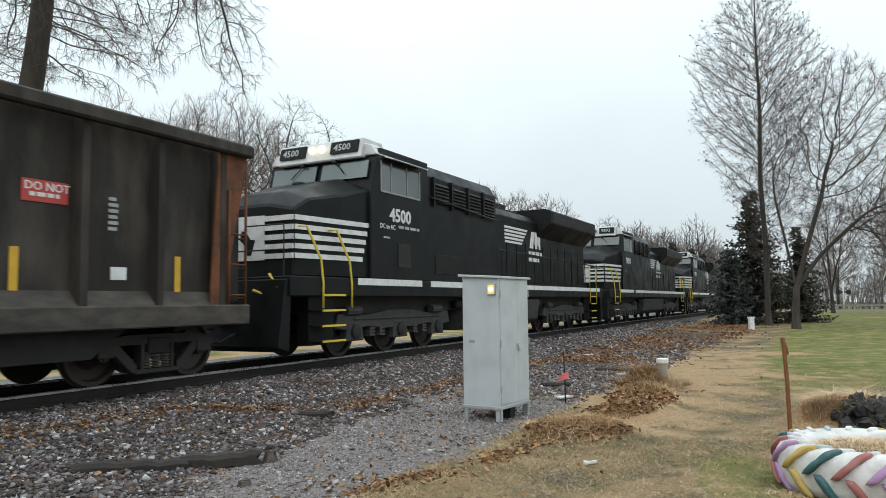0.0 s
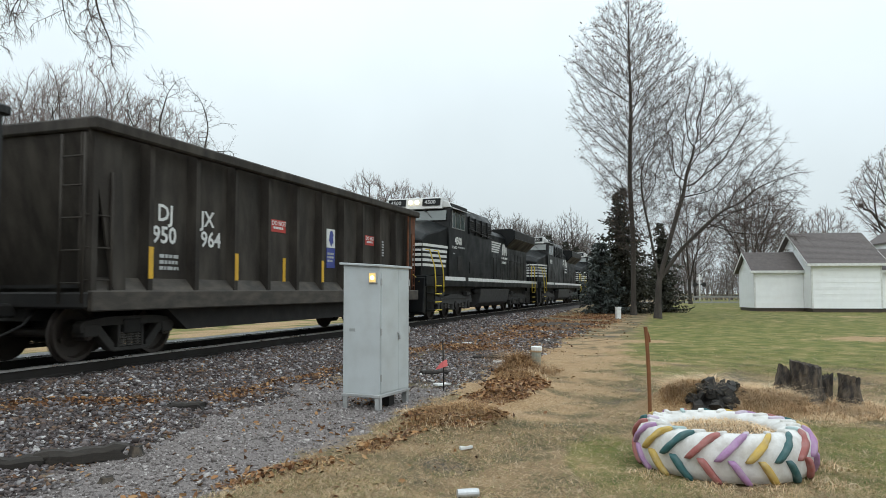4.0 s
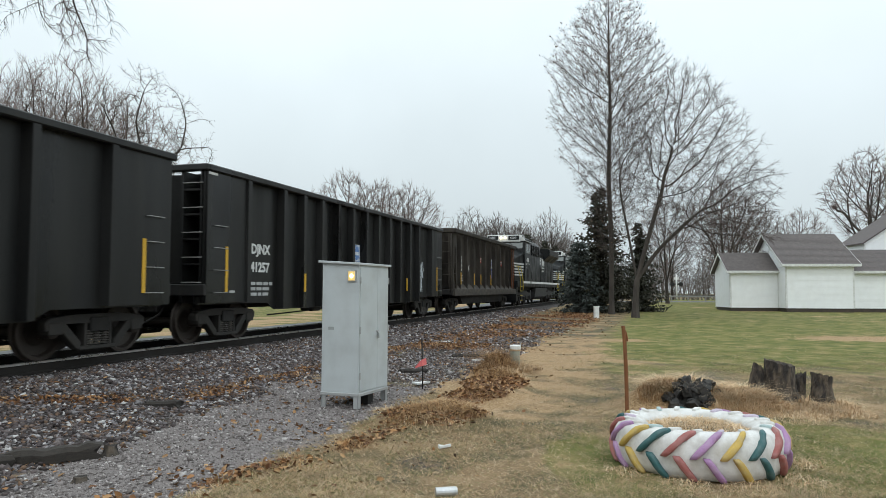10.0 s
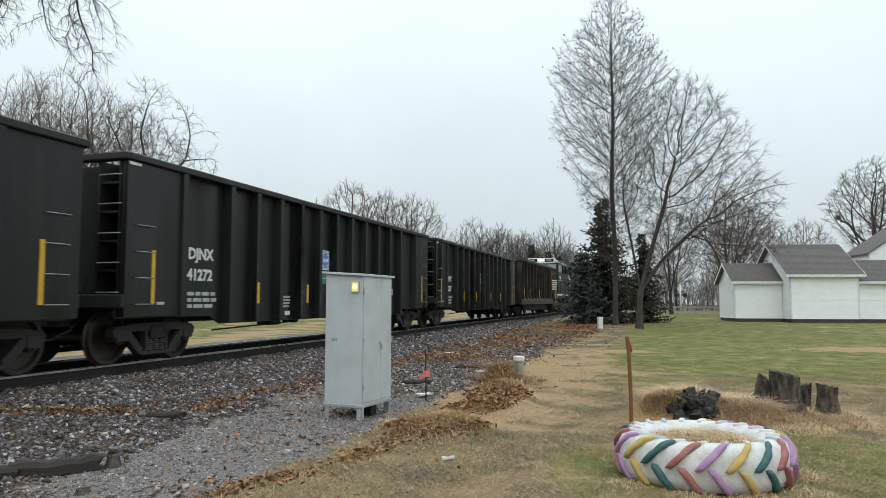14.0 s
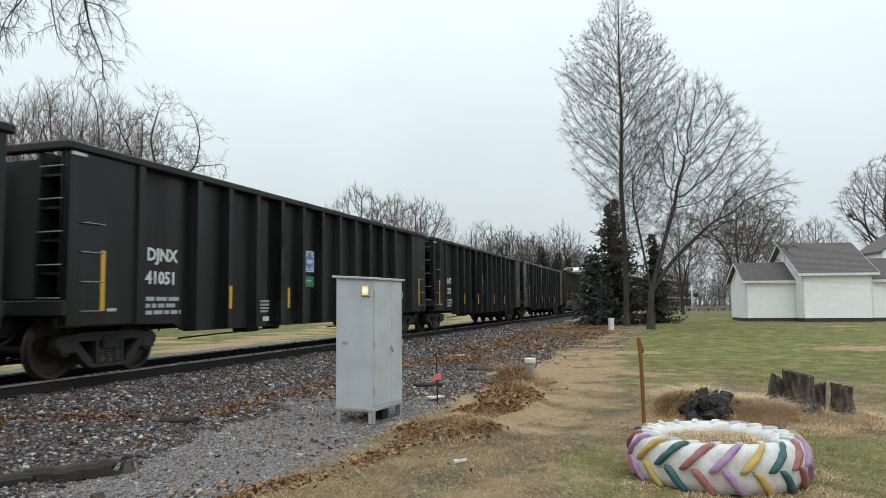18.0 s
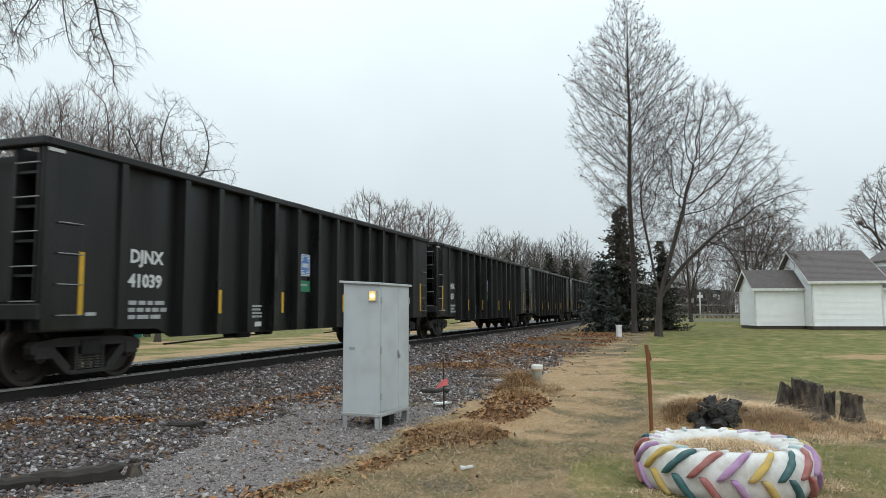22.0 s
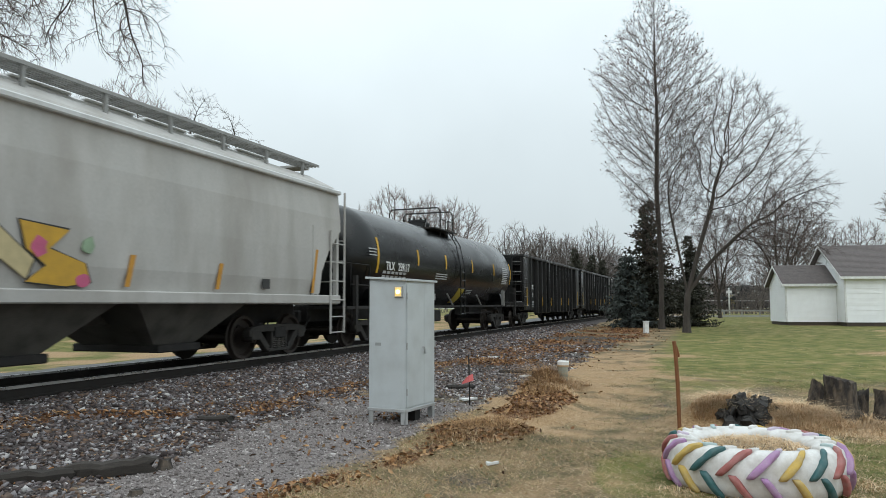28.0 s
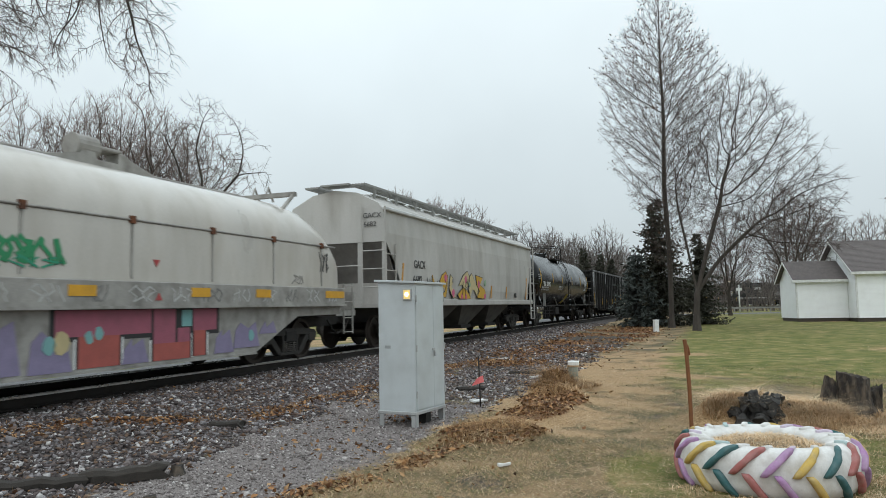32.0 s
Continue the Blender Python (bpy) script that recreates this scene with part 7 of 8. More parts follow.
class Limbs:
    """Collects tapered tubes as plain arrays."""

    def __init__(self):
        self.v, self.f = [], []

    def add(self, pts, r0, r1, sides, power=1.0, caps=False):
        n = len(pts)
        base = len(self.v)
        for i, p in enumerate(pts):
            d = pts[min(i + 1, n - 1)] - pts[max(i - 1, 0)]
            d = d / (np.linalg.norm(d) + 1e-9)
            a = np.cross(d, (0.0, 0.0, 1.0) if abs(d[2]) < 0.9 else (1.0, 0.0, 0.0))
            a = a / np.linalg.norm(a)
            b = np.cross(d, a)
            r = r1 + (r0 - r1) * (1 - i / (n - 1)) ** power
            for j in range(sides):
                q = 2 * math.pi * j / sides
                self.v.append(p + (a * math.cos(q) + b * math.sin(q)) * r)
        for i in range(n - 1):
            for j in range(sides):
                k = base + i * sides
                self.f.append((k + j, k + (j + 1) % sides, k + sides + (j + 1) % sides, k + sides + j))
        if caps:
            self.f.append(tuple(base + j for j in range(sides))[::-1])
            self.f.append(tuple(base + (n - 1) * sides + j for j in range(sides)))

    def taper(self, pts, radii, sides):
        """One limb through pts with a radius of its own at each."""
        pts = np.asarray(pts)
        d = np.gradient(pts, axis=0)
        d /= np.linalg.norm(d, axis=1, keepdims=True) + 1e-9
        a = np.cross(d, np.where(np.abs(d[:, 2:3]) < 0.9, (0.0, 0.0, 1.0), (1.0, 0.0, 0.0)))
        a /= np.linalg.norm(a, axis=1, keepdims=True) + 1e-9
        b = np.cross(d, a)
        q = np.arange(sides) * 2 * math.pi / sides
        ring = pts[:, None] + (a[:, None] * np.cos(q)[None, :, None] + b[:, None] * np.sin(q)[None, :, None]) * np.asarray(radii)[:, None, None]
        base = len(self.v)
        self.v.extend(ring.reshape(-1, 3).tolist())
        for i in range(len(pts) - 1):
            k = base + i * sides
            self.f.extend((k + j, k + (j + 1) % sides, k + sides + (j + 1) % sides, k + sides + j) for j in range(sides))

    def mesh(self, name, material):
        me = bpy.data.meshes.new(name)
        me.from_pydata([tuple(q) for q in self.v], [], self.f)
        me.materials.append(material)
        me.shade_smooth()
        return me


def crown_points(rnd, n, prof, outer=0.42, gaps=0.25):
    """Places for twigs inside a crown; prof has rows of height, middle x and y, half widths x and y."""
    p = np.array(prof, float)
    z = np.linspace(p[0, 0], p[-1, 0], 400)
    cx, cy, rx, ry = (np.interp(z, p[:, 0], p[:, i]) for i in (1, 2, 3, 4))
    w = (rx * ry) ** 0.75
    i = rnd.choice(400, n, p=w / w.sum())
    q, rad = rnd.uniform(0, 2 * math.pi, n), rnd.random(n) ** outer
    rad = rad * (1 + 0.10 * np.sin(3 * q + z[i] * 1.1) + 0.08 * np.sin(7 * q - z[i] * 2.3))
    a = np.stack([cx[i] + rx[i] * rad * np.cos(q), cy[i] + ry[i] * rad * np.sin(q), z[i] + rnd.normal(size=n) * 0.15], 1)
    lumps = np.sin(a[:, 0] * 2.1 + 1.3 * np.sin(a[:, 2] * 1.2)) * np.sin(a[:, 1] * 2.3 + 0.7) + np.sin(a[:, 2] * 2.0 + a[:, 0])
    return a[lumps > np.quantile(lumps, gaps)]


def colonise(rnd, stems, goals, step, kill, reach, lift, jitter=0.12, rounds=110):
    """Limbs that grow step by step towards the nearest goals still free; gives places and parents."""
    pos, par = [], []
    for stem in stems:
        for k, p in enumerate(stem):
            if k == 0 and pos:
                par.append(int(np.argmin([np.linalg.norm(np.asarray(p) - q) for q in pos])))
            else:
                par.append(len(pos) - 1)
            pos.append(np.asarray(p, float))
    P = np.zeros((60000, 3))
    n = len(pos)
    P[:n] = pos
    par = list(par)

    def nearest(lo, hi):
        d = (goals[:, None, 0] - P[None, lo:hi, 0]) ** 2 + (goals[:, None, 1] - P[None, lo:hi, 1]) ** 2 + (goals[:, None, 2] - P[None, lo:hi, 2]) ** 2
        j = d.argmin(1)
        return j + lo, np.sqrt(d[np.arange(len(goals)), j])

    who, far = nearest(0, n)
    for _ in range(rounds):
        on = far < reach
        if not on.any() or n > 40000:
            break
        d = goals[on] - P[who[on]]
        d /= np.linalg.norm(d, axis=1, keepdims=True) + 1e-9
        ids, inv = np.unique(who[on], return_inverse=True)
        acc = np.zeros((len(ids), 3))
        np.add.at(acc, inv.ravel(), d)
        acc /= np.linalg.norm(acc, axis=1, keepdims=True) + 1e-6
        acc += rnd.normal(size=acc.shape) * jitter
        acc[:, 2] += lift
        acc /= np.linalg.norm(acc, axis=1, keepdims=True) + 1e-9
        m = len(ids)
        P[n:n + m] = P[ids] + acc * step
        par.extend(ids.tolist())
        w2, f2 = nearest(n, n + m)
        better = f2 < far
        who, far = np.where(better, w2, who), np.where(better, f2, far)
        n += m
        keep = far > kill
        goals, who, far = goals[keep], who[keep], far[keep]
        if len(goals) == 0:
            break
    return P[:n].copy(), np.array(par)


def crowned_tree(seed, stems, prof, count, step=0.32, kill=0.42, reach=6.0, lift=0.12, thin=0.0065, swell=2.25, outer=0.42, gaps=0.25, shoots=2, shoot=0.45, hang=0.0, twig_material=None, leafy=0.0, extra=None, jitter=0.12, sweep=0.0, stout=0.0):
    """A bare tree grown into its crown; trunk and boughs in one mesh, twigs in another."""
    rnd = np.random.default_rng(seed)
    goals = crown_points(rnd, count, prof, outer, gaps)
    if extra is not None:
        goals = np.concatenate([goals] + [crown_points(rnd, c, p, 0.5, 0.1) for c, p in extra])
    # limbs grow level in a space that falls away from the trunk, so that they sweep up in the true one
    goals[:, 2] -= sweep * np.hypot(goals[:, 0], goals[:, 1])
    P, par = colonise(rnd, stems, goals, step, kill, reach, lift, jitter)
    P[:, 2] += sweep * np.hypot(P[:, 0], P[:, 1])
    n = len(P)
    load = np.zeros(n)
    kids = np.zeros(n, int)
    np.add.at(kids, par[par >= 0], 1)
    load[kids == 0] = 1.0
    for i in range(n - 1, 0, -1):
        if par[i] >= 0:
            load[par[i]] += load[i]
    r = thin * np.maximum(load, 1) ** (1 / swell)
    k0 = len(stems[0])
    r[:k0] = np.maximum(r[:k0], stout * (1 - 0.35 * np.arange(k0) / k0))
    heir = np.full(n, -1)
    best = np.zeros(n)
    for i in range(1, n):
        q = par[i]
        if q >= 0 and load[i] > best[q]:
            best[q], heir[q] = load[i], i
    inner = (heir >= 0) & (par >= 0)
    for _ in range(2):
        S = P.copy()
        S[inner] = 0.5 * P[inner] + 0.25 * (P[par[inner]] + P[heir[inner]])
        P = S
    wood, twigs = Limbs(), Limbs()
    for i in range(n):
        if par[i] >= 0 and heir[par[i]] == i:
            continue
        chain = [par[i], i] if par[i] >= 0 else [i]
        while heir[chain[-1]] >= 0:
            chain.append(heir[chain[-1]])
        if len(chain) < 2:
            continue
        rr = r[chain].copy()
        rr[0] = min(rr[0], rr[1] * 1.25)
        if par[i] < 0:
            rr = rr * (1 + 0.7 * np.exp(-np.maximum(P[chain, 2], 0) / 0.35))
        thick = rr[1]
        (wood if thick > 0.022 else twigs).taper(P[chain], rr, 9 if thick > 0.09 else 5 if thick > 0.022 else 3)
    slim = np.flatnonzero((r < 0.022) & (par >= 0))
    pick = np.repeat(slim, shoots)
    m = len(pick)
    d = P[pick] - P[par[pick]]
    d /= np.linalg.norm(d, axis=1, keepdims=True) + 1e-9
    away = P[pick] - P.mean(0)
    away /= np.linalg.norm(away, axis=1, keepdims=True) + 1e-9
    d = d * 0.6 + away * 0.55 + rnd.normal(size=(m, 3)) * 0.5 + np.array((0, 0, 0.3 * sweep - hang))
    d /= np.linalg.norm(d, axis=1, keepdims=True)
    ln = shoot * rnd.uniform(0.4, 1.25, m)[:, None]
    p0 = P[pick]
    p1 = p0 + d * ln * 0.5 + rnd.normal(size=(m, 3)) * 0.03
    p2 = p1 + (d * 0.9 + rnd.normal(size=(m, 3)) * 0.25 + np.array((0, 0, 0.15 * sweep - hang))) * ln * 0.5
    e = np.cross(d, rnd.normal(size=(m, 3)))
    e /= np.linalg.norm(e, axis=1, keepdims=True) + 1e-9
    g = np.cross(d, e)
    base = len(twigs.v)
    v = np.stack([p0 + e * thin * 0.8, p0 - e * thin * 0.4 + g * thin * 0.7, p0 - e * thin * 0.4 - g * thin * 0.7,
                  p1 + e * thin * 0.7, p1 - e * thin * 0.35 + g * thin * 0.6, p1 - e * thin * 0.35 - g * thin * 0.6, p2], 1)
    f = np.array([(0, 1, 4), (0, 4, 3), (1, 2, 5), (1, 5, 4), (2, 0, 3), (2, 3, 5), (3, 4, 6), (4, 5, 6), (5, 3, 6)])[None] + base + (np.arange(m) * 7)[:, None, None]
    twigs.v.extend(v.reshape(-1, 3).tolist())
    twigs.f.extend(map(tuple, f.reshape(-1, 3).tolist()))
    parts = [("trunk", wood.mesh("trunk", BARK)), ("crown", twigs.mesh("crown", twig_material or TWIG))]
    if leafy:
        tips = p2[rnd.random(m) < leafy]
        k = len(tips)
        a, c = rnd.normal(size=(k, 3)), rnd.normal(size=(k, 3))
        a *= 0.12 / np.linalg.norm(a, axis=1, keepdims=True)
        c *= 0.055 / np.linalg.norm(c, axis=1, keepdims=True)
        lm = Limbs()
        lm.v = np.stack([tips, tips + a * 0.5 + c, tips + a, tips + a * 0.5 - c], 1).reshape(-1, 3).tolist()
        lm.f = [(4 * i, 4 * i + 1, 4 * i + 2, 4 * i + 3) for i in range(k)]
        parts.append(("withered_leaves", lm.mesh("withered_leaves", DRYLEAF)))
    return parts


def stem(*pts, step=0.35):
    """A trunk through a few places, in short steps."""
    out = [np.array(pts[0], float)]
    for a, b in zip(pts, pts[1:]):
        a, b = np.array(a, float), np.array(b, float)
        k = max(1, round(float(np.linalg.norm(b - a)) / step))
        out += [a + (b - a) * i / k for i in range(1, k + 1)]
    return out


def plant(name, meshes, x, y, label, turn=0.0, size=1.0, group="", z=None, category="tree", flat=1.0):
    ob = top(name, label, category, group, m=pose(x, y, (gz(x, y) if z is None else z) - 0.05, 0, 0, turn) @ Matrix.Diagonal((size * flat, size * flat, size, 1)))
    for nm, me in meshes:
        part(nm, me, None, ob)
    return ob


# a straight leader in a long pear-shaped crown
plant("bare_tree", crowned_tree(11, [stem((0, 0, -0.2), (0.05, 0, 4), (-0.08, 0.05, 8), (0.06, 0, 12), (0.0, 0, 16), (0.05, 0, 19.0))],
      ((3.6, 0, 0, 0.8, 0.8), (5, 0, 0, 1.3, 1.3), (7.3, 0, 0, 2.1, 2.0), (10.4, 0, 0, 2.9, 2.8), (12.5, 0, 0, 3.5, 3.3), (14.0, 0, 0, 3.7, 3.4), (15.6, 0, 0, 3.1, 2.9), (17.4, 0, 0, 2.2, 2.1), (19.2, 0, 0, 1.1, 1.0), (20.4, 0, 0, 0.3, 0.3)),
      9000, step=0.26, kill=0.27, reach=2.6, lift=0.05, thin=0.0052, swell=2.25, outer=0.55, gaps=0.2, shoots=4, shoot=0.45, leafy=0.10, sweep=0.85, jitter=0.35), 9.76, 41.15, "tall bare tree with a straight trunk and few withered leaves")
# a low fork and a wide dome that reaches out over the lawn
plant("bare_tree", crowned_tree(5, [stem((0, 0, -0.2), (0.02, 0, 0.9), (0.10, 0, 2.0)), stem((0.10, 0, 2.0), (-0.25, 0.1, 4.2), (-0.6, 0.3, 6.4)), stem((0.10, 0, 2.0), (0.7, -0.1, 4.2), (1.5, 0.1, 6.6)), stem((0.10, 0, 2.0), (1.3, 0.2, 3.6), (3.0, 0.2, 5.2))],
      ((3.6, 4.6, 0, 2.8, 1.4), (4.4, 4.0, 0, 3.7, 2.4), (5.4, 3.2, 0, 4.4, 3.5), (7, 2.6, 0, 4.5, 4.0), (9, 2.3, 0, 3.9, 3.6), (11, 2.2, 0, 3.0, 2.9), (12.4, 2.5, 0, 1.8, 1.8), (13.4, 2.8, 0, 0.6, 0.6)),
      7500, step=0.27, kill=0.30, reach=4.0, lift=0.05, thin=0.0056, swell=2.15, outer=0.5, gaps=0.2, shoots=4, shoot=0.50, jitter=0.3), 9.92, 36.66, "spreading bare tree forking low over the lawn")


def conifer(height, spread, seed, material, layers=0.17):
    """Shaggy drooping boughs, each a spray of narrow tufts."""
    rnd = np.random.default_rng(seed)
    wood, fol = Limbs(), Limbs()
    wood.add([np.array((0, 0, -0.2)), np.array((0, 0, height * 0.5)), np.array((0, 0, height))], 0.15, 0.015, 7)
    z = 0.25
    while z < height - 0.1:
        f = 1 - z / height
        for j in range(5):
            q = rnd.uniform(0, 2 * math.pi)
            ln = spread * min(1, 1.25 * f ** 0.8) * rnd.uniform(0.55, 1.2) + 0.15
            d = np.array((math.cos(q), math.sin(q), 0))
            side = np.array((-d[1], d[0], 0))
            droop, lift = rnd.uniform(0.1, 0.5), rnd.uniform(0.1, 0.4)
            m = max(3, int(ln / 0.13))
            for i in range(m):
                u = (i + rnd.random()) / m
                p = np.array((0, 0, z + rnd.uniform(-0.1, 0.1))) + d * ln * u + np.array((0, 0, -droop * ln * u + lift * ln * u * u))
                for _ in range(4):
                    w = rnd.uniform(0.18, 0.48) * (1 - 0.4 * u)
                    g = side * rnd.normal() * 0.8 + d * rnd.uniform(0.1, 1.0) + np.array((0, 0, rnd.uniform(-0.8, 0.25)))
                    g = g / np.linalg.norm(g) * w
                    e = np.cross(g, rnd.normal(size=3))
                    e = e / np.linalg.norm(e) * w * 0.22
                    k = len(fol.v)
                    fol.v += [p - e * 0.4, p + g * 0.55 + e, p + g, p + g * 0.5 - e]
                    fol.f.append((k, k + 1, k + 2, k + 3))
        z += layers * rnd.uniform(0.7, 1.3)
    return [("trunk", wood.mesh("trunk", BARK)), ("needles", fol.mesh("needles", material))]


spruce = conifer(8.3, 2.3, 3, NEEDLE)
plant("spruce_tree", spruce, 9.85, 44.4, "dark shaggy evergreen with drooping boughs", 0, 0.95)
plant("spruce_tree", spruce, 12.7, 46.0, "dark shaggy evergreen with drooping boughs", 80, 0.70)
plant("spruce_tree", conifer(4.5, 1.5, 9, BLUENEEDLE, 0.15), 8.3, 43.2, "small blue-grey spruce with drooping boughs")


# big oak over the line at the edge of view, its outer boughs hanging down
plant("bare_tree", crowned_tree(21, [stem((0, 0, -0.2), (0, 0, 0.4), (0.3, 0, 4), (0.9, 0, 7.6), (1.3, 0, 10.6), (1.6, 0, 13.6)), stem((1.6, 0, 13.6), (2.0, 0.2, 16.5)), stem((1.6, 0, 13.6), (3.0, 0.7, 14.5), (5.0, 1.8, 14.9), (6.4, 2.8, 14.0)), stem((1.3, 0, 12.4), (-0.2, -0.5, 13.6), (-2.2, -0.8, 13.8)), stem((1.3, 0, 12.0), (2.2, -1.0, 13.0), (3.4, -2.4, 12.9))],
      ((9.9, 1.8, 0.2, 2.6, 2.6), (10.6, 1.6, 0.2, 3.8, 3.8), (11.6, 1.5, 0.2, 4.8, 4.8), (13.5, 1.8, 0.2, 6.0, 5.6), (15.5, 1.8, 0.2, 6.2, 5.8), (18.0, 1.8, 0.2, 4.6, 4.4), (20.0, 1.8, 0.2, 1.8, 1.8)),
      8200, step=0.30, kill=0.32, reach=4.5, lift=-0.02, thin=0.0080, outer=0.55, gaps=0.2, shoots=3, shoot=0.5, hang=0.2, jitter=0.3, stout=0.5,
      extra=((1100, ((9.7, 7.1, 3.3, 0.5, 0.5), (10.8, 7.0, 3.2, 1.15, 1.15), (12.4, 6.5, 2.8, 1.6, 1.5), (14.2, 5.8, 2.4, 1.4, 1.4))),)), -19.5, 20.6, "large bare oak with boughs drooping over the track")
dome = ((6.0, 0, 0, 1.6, 1.6), (8, 0, 0, 3.4, 3.4), (10, 0, 0, 4.5, 4.5), (12.2, 0, 0, 4.8, 4.8), (14.2, 0, 0, 3.9, 3.9), (15.8, 0, 0, 2.3, 2.3), (16.7, 0, 0, 0.7, 0.7))
left = crowned_tree(34, [stem((0, 0, -0.2), (0.1, 0, 4), (0, 0, 8.4)), stem((0, 0, 8.4), (-0.9, 0.2, 10.2), (-1.5, 0.4, 12.4), (-2.4, 0.4, 14.2)), stem((0, 0, 8.4), (0.2, 0.5, 11.0), (-0.3, 0.6, 13.2), (0.2, 0.6, 15.4)), stem((0, 0, 8.4), (1.3, -0.2, 9.8), (2.6, -0.3, 11.4), (4.2, -0.3, 11.6)), stem((2.6, -0.3, 11.4), (2.9, 0.2, 13.2), (2.5, 0.3, 14.8)), stem((0, 0, 8.4), (-1.6, -0.3, 9.4), (-3.4, -0.3, 10.6))],
                    dome, 3000, step=0.34, kill=0.42, reach=6, lift=0.05, thin=0.0082, swell=2.05, outer=0.56, gaps=0.35, shoots=2, shoot=0.45, jitter=0.35)
plant("bare_tree", left, -17.9, 41.3, "bare tree with a wide crooked crown behind the railway", 20, 0.90)
dense = crowned_tree(37, [stem((0, 0, -0.2), (0.1, 0, 4)), stem((0.1, 0, 4), (-0.8, 0.2, 7)), stem((0.1, 0, 4), (0.9, -0.2, 7))],
                     ((4.5, 0, 0, 1.6, 1.6), (6.5, 0, 0, 3.0, 3.0), (9, 0, 0, 3.6, 3.6), (11, 0, 0, 3.0, 3.0), (12.6, 0, 0, 1.6, 1.6), (13.3, 0, 0, 0.4, 0.4)), 3000, step=0.34, kill=0.40, reach=5, lift=0.05, thin=0.0090, outer=0.58, gaps=0.15, shoots=3, shoot=0.6, twig_material=REDTWIG, sweep=0.7, jitter=0.3)
for x, y, t, s in ((-23.6, 44, 0, 1.24), (-27.6, 46, 100, 1.28), (-32.0, 44, 200, 1.28), (-37, 42, 45, 1.25), (-22.4, 50, 300, 1.2), (-25.9, 52, 160, 1.3), (-30, 50, 220, 1.3)):
    plant("bare_tree", dense, x, y, "bare tree with a dense reddish-brown crown behind the railway", t, s, "trees behind the railway")
mid = crowned_tree(41, [stem((0, 0, -0.2), (0.1, 0, 2.2)), stem((0.1, 0, 2.2), (-0.8, 0.2, 5)), stem((0.1, 0, 2.2), (0.9, -0.2, 5.2)), stem((0.1, 0, 2.2), (0.1, 0.4, 5.6))],
                   ((3.0, 0, 0, 1.4, 1.4), (5, 0, 0, 2.9, 2.9), (7.2, 0, 0, 3.6, 3.6), (9.2, 0, 0, 3.1, 3.1), (10.6, 0, 0, 1.9, 1.9), (11.4, 0, 0, 0.5, 0.5)), 2000, step=0.36, kill=0.42, reach=5, lift=0.05, thin=0.0125, outer=0.55, gaps=0.15, shoots=4, shoot=0.6, twig_material=REDTWIG, sweep=0.7, jitter=0.25)
for x, y, t, s in ((-8.7, 64, 0, 1.1), (-3.0, 65, 90, 1.0), (-6.0, 70, 200, 1.08)):
    plant("bare_tree", mid, x, y, "bare tree with a fine rounded crown behind the railway", t, s, "trees behind the railway")
FARDOME = ((2.5, 0, 0, 1.2, 1.2), (4.5, 0, 0, 2.7, 2.7), (7, 0, 0, 3.3, 3.3), (9.4, 0, 0, 2.7, 2.7), (11, 0, 0, 1.4, 1.4), (11.8, 0, 0, 0.4, 0.4))
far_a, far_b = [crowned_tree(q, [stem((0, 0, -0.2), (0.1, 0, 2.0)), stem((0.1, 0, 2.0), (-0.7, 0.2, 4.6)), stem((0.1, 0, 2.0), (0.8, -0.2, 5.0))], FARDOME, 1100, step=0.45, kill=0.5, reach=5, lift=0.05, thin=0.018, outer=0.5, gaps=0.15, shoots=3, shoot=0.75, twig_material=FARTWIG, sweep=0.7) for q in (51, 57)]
rf = random.Random(3)
for i in range(26):
    x = 3 + i * 0.95 + rf.uniform(-0.6, 0.6)
    y = 108 + rf.uniform(0, 30) + max(0, x - 14) * 2.4
    plant("bare_tree", far_a if i % 2 else far_b, x, y, "far bare tree in a hazy grove", rf.uniform(0, 360), rf.uniform(0.95, 1.28), "far grove")
for x, y, s in ((12.5, 104, 1.15), (15.2, 106, 1.05), (17.4, 110, 1.0), (10.2, 116, 0.9)):
    plant("spruce_tree", spruce, x, y, "far dark spruce in a grove", x * 40, s, "far spruces")
# behind the building
oak = crowned_tree(61, [stem((0, 0, -0.2), (0.1, 0, 3)), stem((0.1, 0, 3), (-1.4, 0.3, 6)), stem((0.1, 0, 3), (1.5, -0.2, 6)), stem((0.1, 0, 3), (0.2, 0.6, 7.4))], dome, 2400, step=0.4, kill=0.46, reach=6, lift=0.05, thin=0.018, swell=2.2, outer=0.45, gaps=0.2, shoots=4, shoot=0.7, twig_material=REDTWIG, sweep=0.3)
for x, y, t, s in ((45, 74, 0, 0.98), (52, 78, 120, 0.98), (58, 70, 60, 0.98)):
    plant("bare_tree", oak, x, y, "broad bare oak behind the white building", t, s, "trees behind the building")
for x, y, t, s, m in ((24.5, 62, 0, 1.0, mid), (27.5, 66, 70, 0.95, mid), (21.5, 68, 140, 0.9, mid), (36.5, 72, 50, 0.85, mid), (33, 84, 10, 0.9, far_a), (39.5, 86, 200, 0.95, far_b), (31, 96, 100, 0.9, far_a)):
    plant("bare_tree", m, x, y, "bare tree rising behind the white building", t, s, "trees behind the building")
for i in range(34):
    x, y = 22 + i * 2.6 + rf.uniform(-1.5, 1.5), 118 + rf.uniform(0, 40)
    plant("bare_tree", far_a if i % 3 else far_b, x, y, "far bare tree in a hazy wood", rf.uniform(0, 360), rf.uniform(0.62, 0.9), "far wood")
